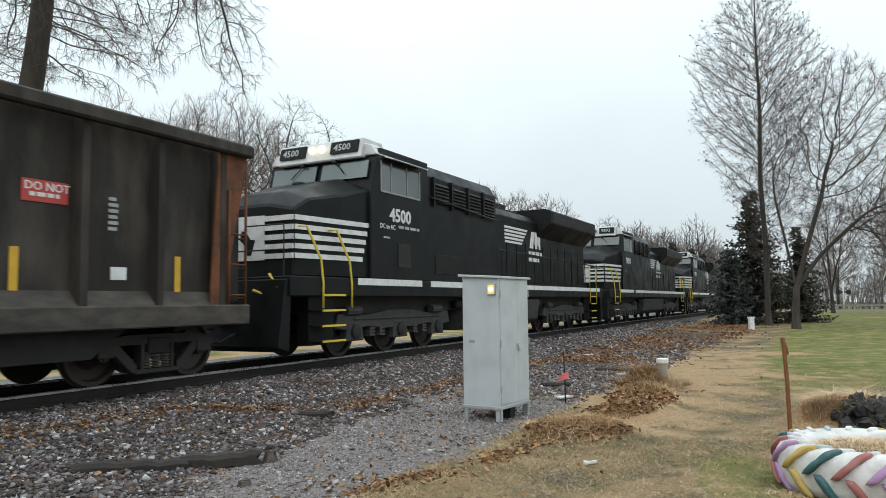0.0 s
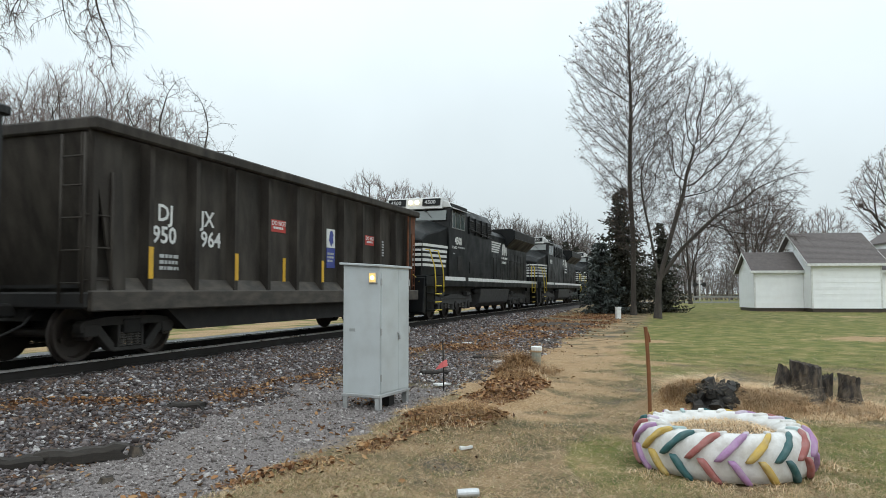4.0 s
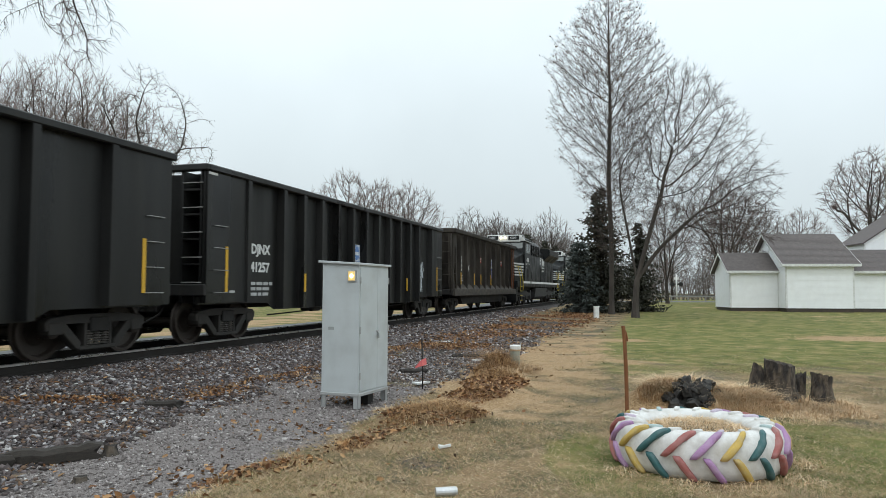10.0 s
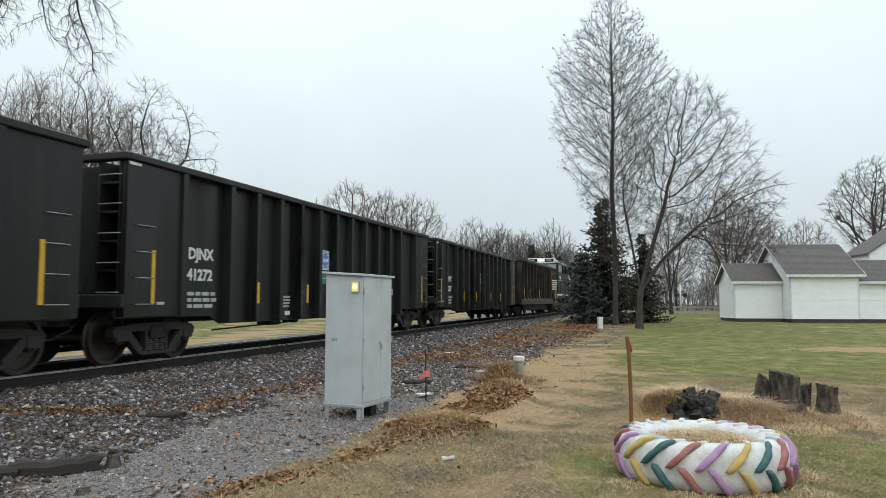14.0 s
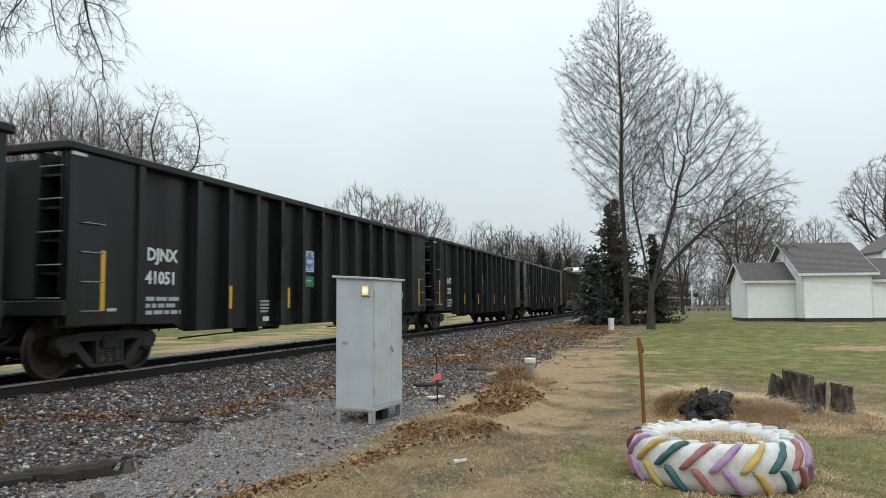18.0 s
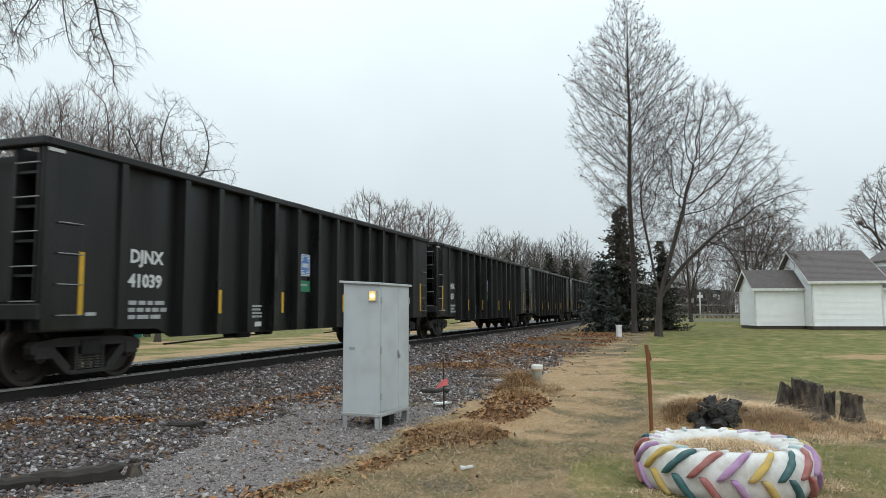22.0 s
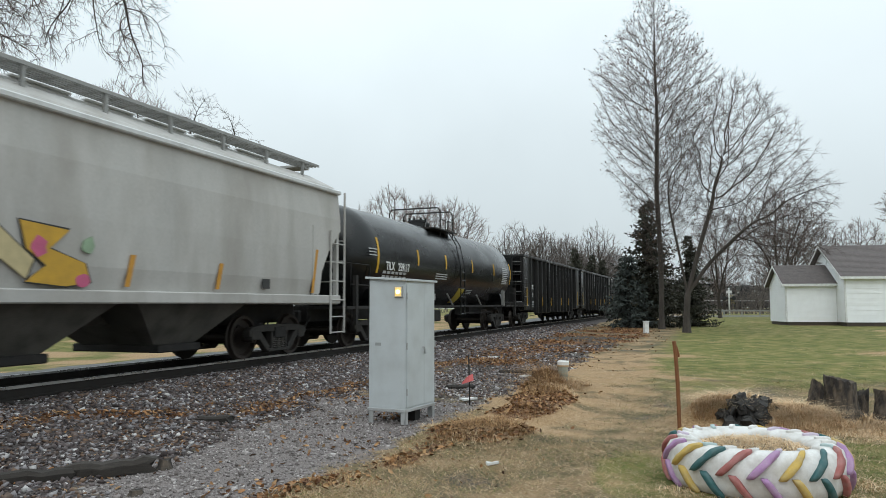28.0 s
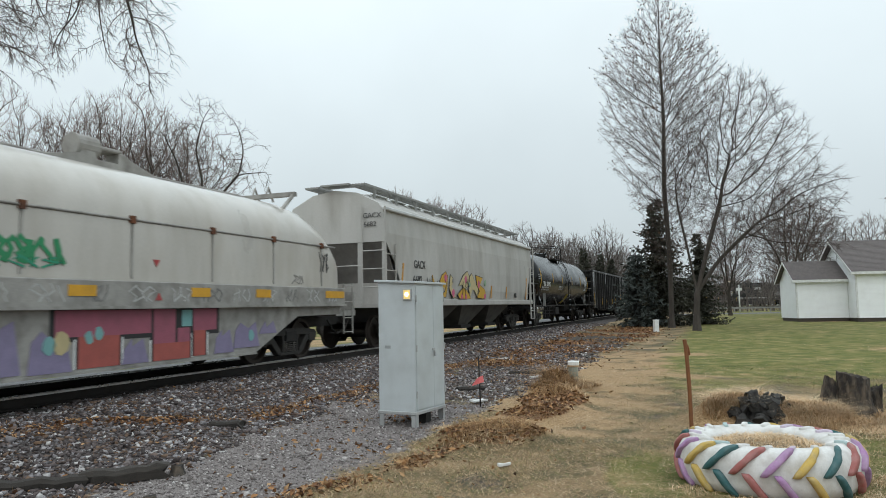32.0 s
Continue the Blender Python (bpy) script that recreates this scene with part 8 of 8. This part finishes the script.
for i in range(24):
    x = -110 + i * 4.2 + rf.uniform(-2, 2)
    y = 95 + rf.uniform(0, 30)
    plant("bare_tree", far_b if i % 3 else far_a, x, y, "far bare tree in a hazy wood", rf.uniform(0, 360), rf.uniform(0.7, 1.0), "far wood")


# tangled brush and distant woods, as stuff
def brush(name, label, spots, height, count, seed, thin, material):
    rnd = np.random.default_rng(seed)
    lm = Limbs()
    for x0, x1, y0, y1 in spots:
        for _ in range(count):
            x, y = rnd.uniform(x0, x1), rnd.uniform(y0, y1)
            p = np.array((x, y, lawn(y) - 0.1))
            d = np.array((rnd.normal() * 0.25, rnd.normal() * 0.25, 1))
            h = height * rnd.uniform(0.5, 1.1)
            pts = [p, p + d * h * 0.5 + rnd.normal(size=3) * 0.05 * h, p + d * h + rnd.normal(size=3) * 0.12 * h]
            lm.add(pts, thin * 1.6, thin * 0.6, 3)
            for _k in range(4):
                s = pts[1] + (pts[2] - pts[1]) * rnd.uniform(-0.6, 0.9)
                e = s + np.array((rnd.normal() * 0.3, rnd.normal() * 0.3, abs(rnd.normal()) * 0.35)) * h * 0.55
                lm.add([s, (s + e) / 2 + rnd.normal(size=3) * 0.04 * h, e], thin, thin * 0.5, 3)
    tagged(new(name, lm.mesh(name, material)), label, "brush", kind="stuff")


brush("brush", "brown tangled leafless brush beyond the lawn", ((24.5, 28.5, 58, 63),), 1.8, 260, 2, 0.012, TWIG)
# both far bands get their haze from FARTWIG's pale colour
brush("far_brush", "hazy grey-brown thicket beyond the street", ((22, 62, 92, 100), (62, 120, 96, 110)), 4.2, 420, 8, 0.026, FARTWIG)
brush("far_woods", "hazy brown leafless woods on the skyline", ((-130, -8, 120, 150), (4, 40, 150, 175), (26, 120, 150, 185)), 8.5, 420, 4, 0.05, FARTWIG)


# ---- beyond the line: fence, stacked slabs, parked cars, crossing ----
FENCEBLACK = mat("black fence paint", (0.02, 0.02, 0.02), 0.6, vary=0.3, scale=3)


def board_fence():
    g = top("board_fence", "low black rail fence on the grass beyond the road", "fence")
    a, b = on_line(14, -27, 0), on_line(75, -27, 0)
    d = (b - a).normalized()
    turn = math.degrees(math.atan2(d.y, d.x))
    n = 26
    for i in range(n + 1):
        p = a + (b - a) * i / n
        z = gz(p.x, p.y)
        pbox("post", (-0.06, 0.06, -0.06, 0.06, -0.1, 1.05), FENCEBLACK, g, at=pose(p.x, p.y, z, 0, 0, turn))
        if i < n:
            for zz in (0.4, 0.9):
                pbox("rail", (0.0, (b - a).length / n, -0.025, 0.025, zz - 0.06, zz + 0.06), FENCEBLACK, g, at=pose(p.x, p.y, z, 0, 0, turn))


board_fence()
for i in range(7):
    p = on_line(36 + i * 0.62, -25.0)
    m = paint("teal plastic", (0.02, 0.16, 0.14)) if i in (0, 5, 6) else paint("dark slate plastic", (0.05, 0.055, 0.055))
    bm = bmesh.new()
    box(bm, -0.28, 0.28, -0.05, 0.05, 0, 1.5)
    box(bm, -0.32, 0.32, -0.09, 0.09, 1.25, 1.32)
    ob = tagged(part("leaning_bench", bm, m, bevel=0.015), "teal or slate bench tipped up in a row", "bench", "benches tipped in a row")
    ob.matrix_basis = pose(p.x, p.y, gz(p.x, p.y), 0, -16, 70)


def parked_car(x, y, turn, colour, label):
    c = top("parked_car", label, "car", "parked cars", m=pose(x, y, gz(x, y), 0, 0, turn))
    pm = mat("car paint", colour, 0.3, vary=0.05, bump=0, coat=0.5)
    bm = bmesh.new()
    prism(bm, [(-2.2, 0.35), (-2.25, 0.85), (-1.9, 0.98), (1.2, 1.0), (2.1, 0.85), (2.25, 0.4), (2.1, 0.3), (-2.0, 0.28)], -0.88, 0.88)
    part("body", bm, pm, c, bevel=0.05)
    bm = bmesh.new()
    prism(bm, [(-1.9, 0.96), (-1.4, 1.5), (0.3, 1.52), (1.1, 0.98)], -0.78, 0.78)
    part("windows", bm, GLASSDARK, c, bevel=0.05)
    bm = bmesh.new()
    prism(bm, [(-1.42, 1.47), (-1.35, 1.55), (0.25, 1.56), (0.32, 1.49)], -0.74, 0.74)
    part("roof", bm, pm, c, bevel=0.02)
    for wx in (-1.35, 1.35):
        for wy in (-0.8, 0.8):
            bm = bmesh.new()
            lathe(bm, [(0.1, wy - 0.1), (0.33, wy - 0.1), (0.33, wy + 0.1), (0.1, wy + 0.1)], 16)
            part("wheel", bm, FENCEBLACK, c, at=pose(wx, 0, 0.33))


for s, l, c, lab in ((28, -33, (0.55, 0.56, 0.57), "silver car parked behind the fence"), (40, -34, (0.7, 0.7, 0.7), "white car parked behind the fence"), (50, -34, (0.25, 0.05, 0.04), "dark red car parked behind the fence"), (20, -34, (0.6, 0.6, 0.6), "silver car parked behind the fence")):
    p = on_line(s, l)
    parked_car(p.x, p.y, 74, c, lab)


def crossing_signal():
    x, y = 29.6, 90.0
    g = top("crossing_signal", "white level-crossing signal mast beside the street", "signal", m=pose(x, y, gz(x, y)))
    ptube("mast", [[(0, 0, 0), (0, 0, 3.3)]], 0.09, WHITE, g, sides=8)
    pbox("cross_arm", (-0.8, 0.8, -0.05, 0.05, 1.95, 2.1), UNDER, g)
    for x0 in (-0.55, 0.55):
        bm = bmesh.new()
        lathe(bm, [(0.02, -0.1), (0.27, -0.08), (0.27, 0.0), (0.02, 0.02)], 16)
        part("lamp_disc", bm, FENCEBLACK, g, at=pose(x0, 0, 2.02))
    pbox("sign_board", (-0.35, 0.35, -0.07, -0.05, 2.6, 2.95), WHITE, g)


crossing_signal()


def guard_rail():
    g = top("guard_rail", "pale steel guard rail along the far street", "guard rail")
    for i in range(9):
        x = 17 + i * 2.0
        pbox("post", (x - 0.06, x + 0.06, 83.9, 84.0, lawn(84) - 0.1, lawn(84) + 0.62), GALV, g)
    pbox("beam", (16.6, 33.6, 83.82, 83.9, float(lawn(84)) + 0.42, float(lawn(84)) + 0.60), GALV, g)


guard_rail()


# ---- stones, leaves and grass ----
def quick_mesh(name, verts, faces, material, smooth=False):
    me = bpy.data.meshes.new(name)
    k = faces.shape[1]
    me.vertices.add(len(verts))
    me.vertices.foreach_set("co", np.ascontiguousarray(verts, dtype=np.float32).ravel())
    me.loops.add(faces.size)
    me.loops.foreach_set("vertex_index", np.ascontiguousarray(faces, dtype=np.int32).ravel())
    me.polygons.add(len(faces))
    me.polygons.foreach_set("loop_start", np.arange(0, faces.size, k, dtype=np.int32))
    me.materials.append(material)
    me.update(calc_edges=True)
    me.validate()
    return me


def turns(rng, n, upright=0.0):
    """Random rotation matrices."""
    q = rng.normal(size=(n, 4))
    q[:, 1:3] *= 1 - upright
    q /= np.linalg.norm(q, axis=1, keepdims=True)
    w, x, y, z = q.T
    return np.stack([np.stack([1 - 2 * (y * y + z * z), 2 * (x * y - z * w), 2 * (x * z + y * w)], -1),
                     np.stack([2 * (x * y + z * w), 1 - 2 * (x * x + z * z), 2 * (y * z - x * w)], -1),
                     np.stack([2 * (x * z - y * w), 2 * (y * z + x * w), 1 - 2 * (x * x + y * y)], -1)], 1)


def rocks(rng, places, sizes, flat=0.7):
    base = np.array([(1, 0, 0), (-1, 0, 0), (0, 1, 0), (0, -1, 0), (0, 0, 1), (0, 0, -1)], float)
    tri = np.array([(0, 2, 4), (2, 1, 4), (1, 3, 4), (3, 0, 4), (2, 0, 5), (1, 2, 5), (3, 1, 5), (0, 3, 5)])
    n = len(places)
    var = np.stack([1.12 * (base + rng.uniform(-0.55, 0.55, size=base.shape)) * rng.uniform(0.65, 1.4, size=3) for _ in range(48)])
    v = var[rng.integers(0, 48, n)] * sizes[:, None, None]
    v = np.einsum("nij,nkj->nki", turns(rng, n), v)
    v[:, :, 2] *= flat
    v = v + places[:, None]
    f = tri[None] + (np.arange(n) * len(base))[:, None, None]
    return v.reshape(-1, 3), f.reshape(-1, 3)


STONE = piecemeal("ballast stone", ((0.0, (0.027, 0.019, 0.018)), (0.28, (0.074, 0.057, 0.055)), (0.46, (0.138, 0.113, 0.112)), (0.54, (0.15, 0.090, 0.055)), (0.66, (0.108, 0.076, 0.062)), (0.72, (0.180, 0.166, 0.172)), (0.90, (0.25, 0.232, 0.238)), (0.97, (0.50, 0.48, 0.47))), 0.8, 14)
PALESTONE = piecemeal("pale gravel", ((0.0, (0.087, 0.073, 0.068)), (0.4, (0.197, 0.173, 0.166)), (0.8, (0.305, 0.273, 0.264)), (1.0, (0.48, 0.45, 0.435))), 0.9, 20)
LEAF = piecemeal("dead oak leaves", ((0.0, (0.065, 0.030, 0.016)), (0.35, (0.17, 0.078, 0.034)), (0.65, (0.30, 0.145, 0.056)), (1.0, (0.44, 0.27, 0.13))), 0.85, 12)
TANLEAF = mat("pale dead leaves", (0.27, 0.165, 0.085), 0.85, vary=0.3, scale=12, bump=0.2, island=0.5)
WISP = piecemeal("bleached wispy grass", ((0.0, (0.47, 0.31, 0.165)), (0.4, (0.64, 0.45, 0.265)), (0.75, (0.74, 0.56, 0.36)), (1.0, (0.80, 0.68, 0.49))), 0.85, 5)
RUSTGRASS = piecemeal("rust-brown dead grass", ((0.0, (0.12, 0.058, 0.024)), (0.4, (0.28, 0.145, 0.056)), (0.75, (0.43, 0.25, 0.105)), (1.0, (0.58, 0.42, 0.23))), 0.85, 6)
STRAW = piecemeal("dry straw grass", ((0.0, (0.165, 0.100, 0.050)), (0.4, (0.35, 0.228, 0.120)), (0.75, (0.50, 0.355, 0.208)), (1.0, (0.65, 0.52, 0.36))), 0.85, 3)
GREEN = piecemeal("short lawn grass", ((0.0, (0.065, 0.078, 0.018)), (0.45, (0.130, 0.145, 0.034)), (0.8, (0.195, 0.190, 0.055)), (1.0, (0.28, 0.24, 0.09))), 0.8, 1.5)


def world_at(s, l):
    a = np.interp(s, ARC, BEND)
    return np.interp(s, ARC, LINE_X) + l * np.cos(a), np.interp(s, ARC, LINE_Y) - l * np.sin(a)


def spread_ballast():
    rng = np.random.default_rng(1)
    n = 84000
    u = rng.uniform(0, 1, n)
    s = np.where(rng.random(n) < 0.72, rng.uniform(3.5, 20, n), rng.uniform(20, 48, n))
    l = np.where(rng.random(n) < 0.92, rng.uniform(0.85, 7.0, n), rng.uniform(-2.6, 0.7, n))
    x, y = world_at(s, l)
    zs = zones(x, y, s, l)
    keep = (rng.random(n) < np.maximum(zs["ballast"], 0.45 * zs["mud"] * (s < 26)) * (1 - 0.35 * zs["leaf"])) & ~((np.abs(np.abs(l) - 0.7525) < 0.12))
    x, y, s, l = x[keep], y[keep], s[keep], l[keep]
    z = surface(x, y, s, l)
    size = rng.uniform(0.012, 0.031, len(x)) * np.where(rng.random(len(x)) < 0.08, 1.4, 1) * np.where(s > 20, 1.5, 1)
    v, f = rocks(rng, np.stack([x, y, z + size * 0.25], 1), size)
    tagged(new("ballast", quick_mesh("ballast", v, f, STONE)), "coarse grey crushed-stone ballast beside the rails", "ballast", kind="stuff")
    n = 40000
    s, l = rng.uniform(2, 16, n), rng.uniform(4.0, 7.2, n)
    x, y = world_at(s, l)
    zs = zones(x, y, s, l)
    keep = rng.random(n) < np.maximum(zs["gravel"], 0.4 * zs["mud"]) * (1 - 0.8 * zs["leaf"])
    x, y, s, l = x[keep], y[keep], s[keep], l[keep]
    size = rng.uniform(0.005, 0.015, len(x)) * np.where(rng.random(len(x)) < 0.05, 2.0, 1)
    v, f = rocks(rng, np.stack([x, y, surface(x, y, s, l) + size * 0.2], 1), size)
    tagged(new("gravel", quick_mesh("gravel", v, f, PALESTONE)), "fine pale gravel pad round the cabinet", "gravel", kind="stuff")


def spread_leaves():
    rng = np.random.default_rng(2)
    for name, n, material, lab in (("fallen_leaves", 110000, LEAF, "brown dead leaves drifted along the ballast edge"), ("pale_leaves", 36000, TANLEAF, "pale dead leaves scattered on the verge")):
        s = np.where(rng.random(n) < 0.75, rng.uniform(3, 18, n), rng.uniform(18, 48, n))
        l = rng.uniform(0.9, 8.6, n)
        x, y = world_at(s, l)
        zs = zones(x, y, s, l)
        keep = rng.random(n) < np.clip(zs["leaf"] * 0.8, 0, 1) * np.where(s < 18, 0.62, 0.5) + 0.012 * (1 - np.clip(1.5 * zs["straw"], 0, 1))
        x, y, s, l = x[keep], y[keep], s[keep], l[keep]
        m = len(x)
        size = rng.uniform(0.015, 0.042, m) * np.where(s > 18, 1.6, 1)
        base = np.array([(-1, 0, 0), (-0.3, 0.55, 0.25), (0.5, 0.45, 0.2), (1.1, 0, 0.1), (0.5, -0.45, 0.25), (-0.3, -0.55, 0.15), (0.1, 0, -0.1)])
        tri = np.array([(0, 6, 1), (1, 6, 2), (2, 6, 3), (3, 6, 4), (4, 6, 5), (5, 6, 0)])
        v = base[None] * size[:, None, None] * rng.uniform(0.75, 1.25, size=(m, 7, 1))
        v = np.einsum("nij,nkj->nki", turns(rng, m, 0.72), v)
        v = v + np.stack([x, y, surface(x, y, s, l) + 0.008 + 0.04 * zs["leaf"][keep] * rng.random(m)], 1)[:, None]
        f = tri[None] + (np.arange(m) * 7)[:, None, None]
        tagged(new(name, quick_mesh(name, v.reshape(-1, 3), f.reshape(-1, 3), material)), lab, "leaves", kind="stuff")


def blades(rng, x, y, z, height, width, lean=0.6, curl=0.5):
    """Bent grass blades: three cross-sections each, two quads and a tip as triangles."""
    n = len(x)
    q = rng.uniform(0, 2 * math.pi, n)
    d = np.stack([np.cos(q), np.sin(q), np.zeros(n)], 1)
    side = np.stack([-d[:, 1], d[:, 0], np.zeros(n)], 1) * width[:, None] * 0.5
    le = (lean * rng.random(n) * height)[:, None]
    p0 = np.stack([x, y, z - 0.01], 1)
    p1 = p0 + d * le * 0.35 + np.array((0, 0, 1)) * (height * 0.6)[:, None]
    p2 = p0 + d * (le + curl * (height * rng.random(n))[:, None]) + np.array((0, 0, 1)) * (height * rng.uniform(0.55, 1.0, n))[:, None]
    v = np.stack([p0 - side, p0 + side, p1 + side * 0.8, p1 - side * 0.8, p2], 1)
    f = np.array([(0, 1, 2), (0, 2, 3), (3, 2, 4)])[None] + (np.arange(n) * 5)[:, None, None]
    return v.reshape(-1, 3), f.reshape(-1, 3)


def thatch(rng, x, y, z, length, width, rise):
    """Short blades that lie almost flat, one narrow triangle each."""
    n = len(x)
    q = rng.uniform(0, 2 * math.pi, n)
    d = np.stack([np.cos(q), np.sin(q), np.zeros(n)], 1)
    side = np.stack([-d[:, 1], d[:, 0], np.zeros(n)], 1) * width[:, None] * 0.5
    p0 = np.stack([x, y, z + 0.001], 1)
    tip = p0 + d * length[:, None]
    tip[:, 2] += rise
    v = np.stack([p0 - side, p0 + side, tip], 1)
    return v.reshape(-1, 3), np.arange(n * 3).reshape(n, 3)


def spread_grass():
    rng = np.random.default_rng(3)
    # seen ground, denser towards the camera
    n = 800000
    d = 4.7 + 24 * rng.random(n) ** 2.2
    x = d * rng.uniform(-0.40, 0.80, n)
    y = d
    s, l = line_near(x, y)
    zs = zones(x, y, s, l)
    bare = np.clip(zs["gravel"] + zs["ballast"] + zs["mud"] * 0.85 + (l < 5), 0, 1)
    z = surface(x, y, s, l, zs)
    inside = np.hypot(x - 2.33, y - 6.58) < 0.78
    worn = np.clip(0.6 + 0.8 * wobble(x, y, 0.9, 4.4), 0.15, 1)
    g = (rng.random(n) > bare) & (rng.random(n) < np.clip((19 - y) / 6, 0, 1)) & ~inside & (rng.random(n) > zs["straw"] * 1.1) & (rng.random(n) < worn) & (rng.random(n) > 0.5 * zs["leaf"])
    far = 1 + np.clip(y - 8, 0, 30) * 0.10
    h, w = rng.uniform(0.03, 0.075, n), rng.uniform(0.004, 0.0075, n) * far
    up = rng.uniform(0.002, 0.026, n)
    mixed = rng.random(n) < 0.75 - 0.45 * zs["lush"]
    for name, mask, material, lab in (("lawn_grass", g & ~mixed, GREEN, "short worn green lawn grass"), ("bleached_grass", g & mixed, STRAW, "bleached blades among the lawn grass")):
        v, f = thatch(rng, x[mask], y[mask], z[mask], h[mask], w[mask], up[mask])
        tagged(new(name, quick_mesh(name, v, f, material)), lab, "grass", kind="stuff")
    st = (rng.random(n) > bare) & ~inside & (rng.random(n) < 0.6 * zs["straw"])
    v, f = thatch(rng, x[st], y[st], z[st], h[st] * 1.2, w[st] * 0.8, up[st] * 0.7)
    tagged(new("dry_grass", quick_mesh("dry_grass", v, f, STRAW)), "flattened straw-coloured dry grass", "grass", kind="stuff")
    # long tufts round stumps and in the tyre, rust-brown ones by pipe and cabinet
    pale = ((3.90, 9.50, 0.36, 5200, 0.30), (3.80, 9.22, 0.36, 3400, 0.22), (4.15, 9.45, 0.22, 1900, 0.26), (4.30, 9.28, 0.28, 1500, 0.16), (4.88, 9.28, 0.28, 2000, 0.22), (4.76, 9.46, 0.14, 900, 0.30), (4.6, 9.05, 0.40, 1600, 0.13), (3.02, 9.75, 0.26, 3400, 0.30), (2.80, 9.62, 0.18, 1200, 0.24), (3.30, 9.72, 0.24, 1300, 0.30), (5.2, 9.42, 0.26, 1500, 0.26), (4.2, 8.95, 0.6, 1600, 0.09), (5.1, 9.05, 0.35, 1300, 0.13), (3.62, 9.60, 0.20, 1500, 0.32), (1.42, 13.1, 0.22, 700, 0.34), (1.2, 12.2, 0.30, 700, 0.22), (2.33, 6.58, 0.44, 4200, 0.11), (1.95, 5.85, 0.25, 350, 0.08), (2.45, 5.72, 0.25, 350, 0.08), (2.95, 5.95, 0.25, 350, 0.09), (1.6, 6.2, 0.2, 300, 0.08), (3.25, 6.5, 0.2, 300, 0.09), (-0.1, 8.1, 0.4, 500, 0.12), (-0.75, 9.25, 0.12, 120, 0.12), (0.15, 8.9, 0.35, 500, 0.14))
    rust = ((1.02, 13.25, 0.26, 2600, 0.55), (1.0, 12.7, 0.40, 2200, 0.36), (0.85, 11.8, 0.45, 1500, 0.22), (-0.05, 8.65, 0.50, 3400, 0.20), (0.15, 8.45, 0.35, 1300, 0.16), (-0.4, 8.2, 0.3, 700, 0.12), (0.5, 10.1, 0.4, 700, 0.12), (1.6, 13.6, 0.3, 600, 0.25), (-1.3, 6.45, 0.35, 500, 0.07), (-0.9, 7.2, 0.3, 500, 0.08))
    for name, spots, material, lab in (("straw_tufts", pale, WISP, "long wispy straw-coloured tufts round stumps and tyre"), ("rust_tufts", rust, RUSTGRASS, "rust-brown dead grass heaped by pipe and cabinet")):
        tufts = []
        for cx, cy, r, k, hh in spots:
            k = int(k * 0.85)
            q, rad = rng.uniform(0, 2 * math.pi, k), r * np.sqrt(rng.random(k))
            tx, ty = cx + rad * np.cos(q), cy + rad * np.sin(q)
            tz = surface(tx, ty) + (0.32 if (cx, cy) == (2.33, 6.58) else 0)
            tufts.append((tx, ty, tz, rng.uniform(0.25, 1.0, k) * hh * (1.1 - 0.6 * rad / r), rng.uniform(0.0038, 0.0085, k)))
        a = [np.concatenate(c) for c in zip(*tufts)]
        v, f = blades(rng, *a, 1.7, 1.9)
        tagged(new(name, quick_mesh(name, v, f, material)), lab, "grass", kind="stuff")
    # broken stalks strewn flat
    k = 900
    d = 5 + 9 * rng.random(k) ** 1.5
    sx, sy = d * rng.uniform(-0.3, 0.45, k), d
    ss, sl = line_near(sx, sy)
    ok = sl > 6.6
    v, f = blades(rng, sx[ok], sy[ok], surface(sx[ok], sy[ok]) + 0.012, np.full(ok.sum(), 0.02), np.full(ok.sum(), 0.006), 14, 3)
    tagged(new("dry_stalks", quick_mesh("dry_stalks", v, f, STRAW)), "broken dry stalks strewn on the worn lawn", "stalks", kind="stuff")


spread_ballast()
spread_leaves()
spread_grass()


def motions():
    times = [i * 0.5 for i in range(65)]
    for thing, middle, arm in VEHICLES:
        rows = []
        for t in times:
            s = middle + travelled(t)
            a, b = on_line(s - arm), on_line(s + arm)
            d = b - a
            m = (a + b) / 2
            rows.append((t, pose(m.x, m.y, m.z, 0, -math.degrees(math.asin(d.z / d.length)), math.degrees(math.atan2(d.y, d.x)))))
        walk(thing, rows)
    turns = [i * 4 / 30 for i in range(241)]
    for wheel, x, height, radius in WHEELS:
        walk(wheel, [(t, pose(x, 0, height, 0, math.degrees(travelled(t) / radius) % 360, 0)) for t in turns])


motions()
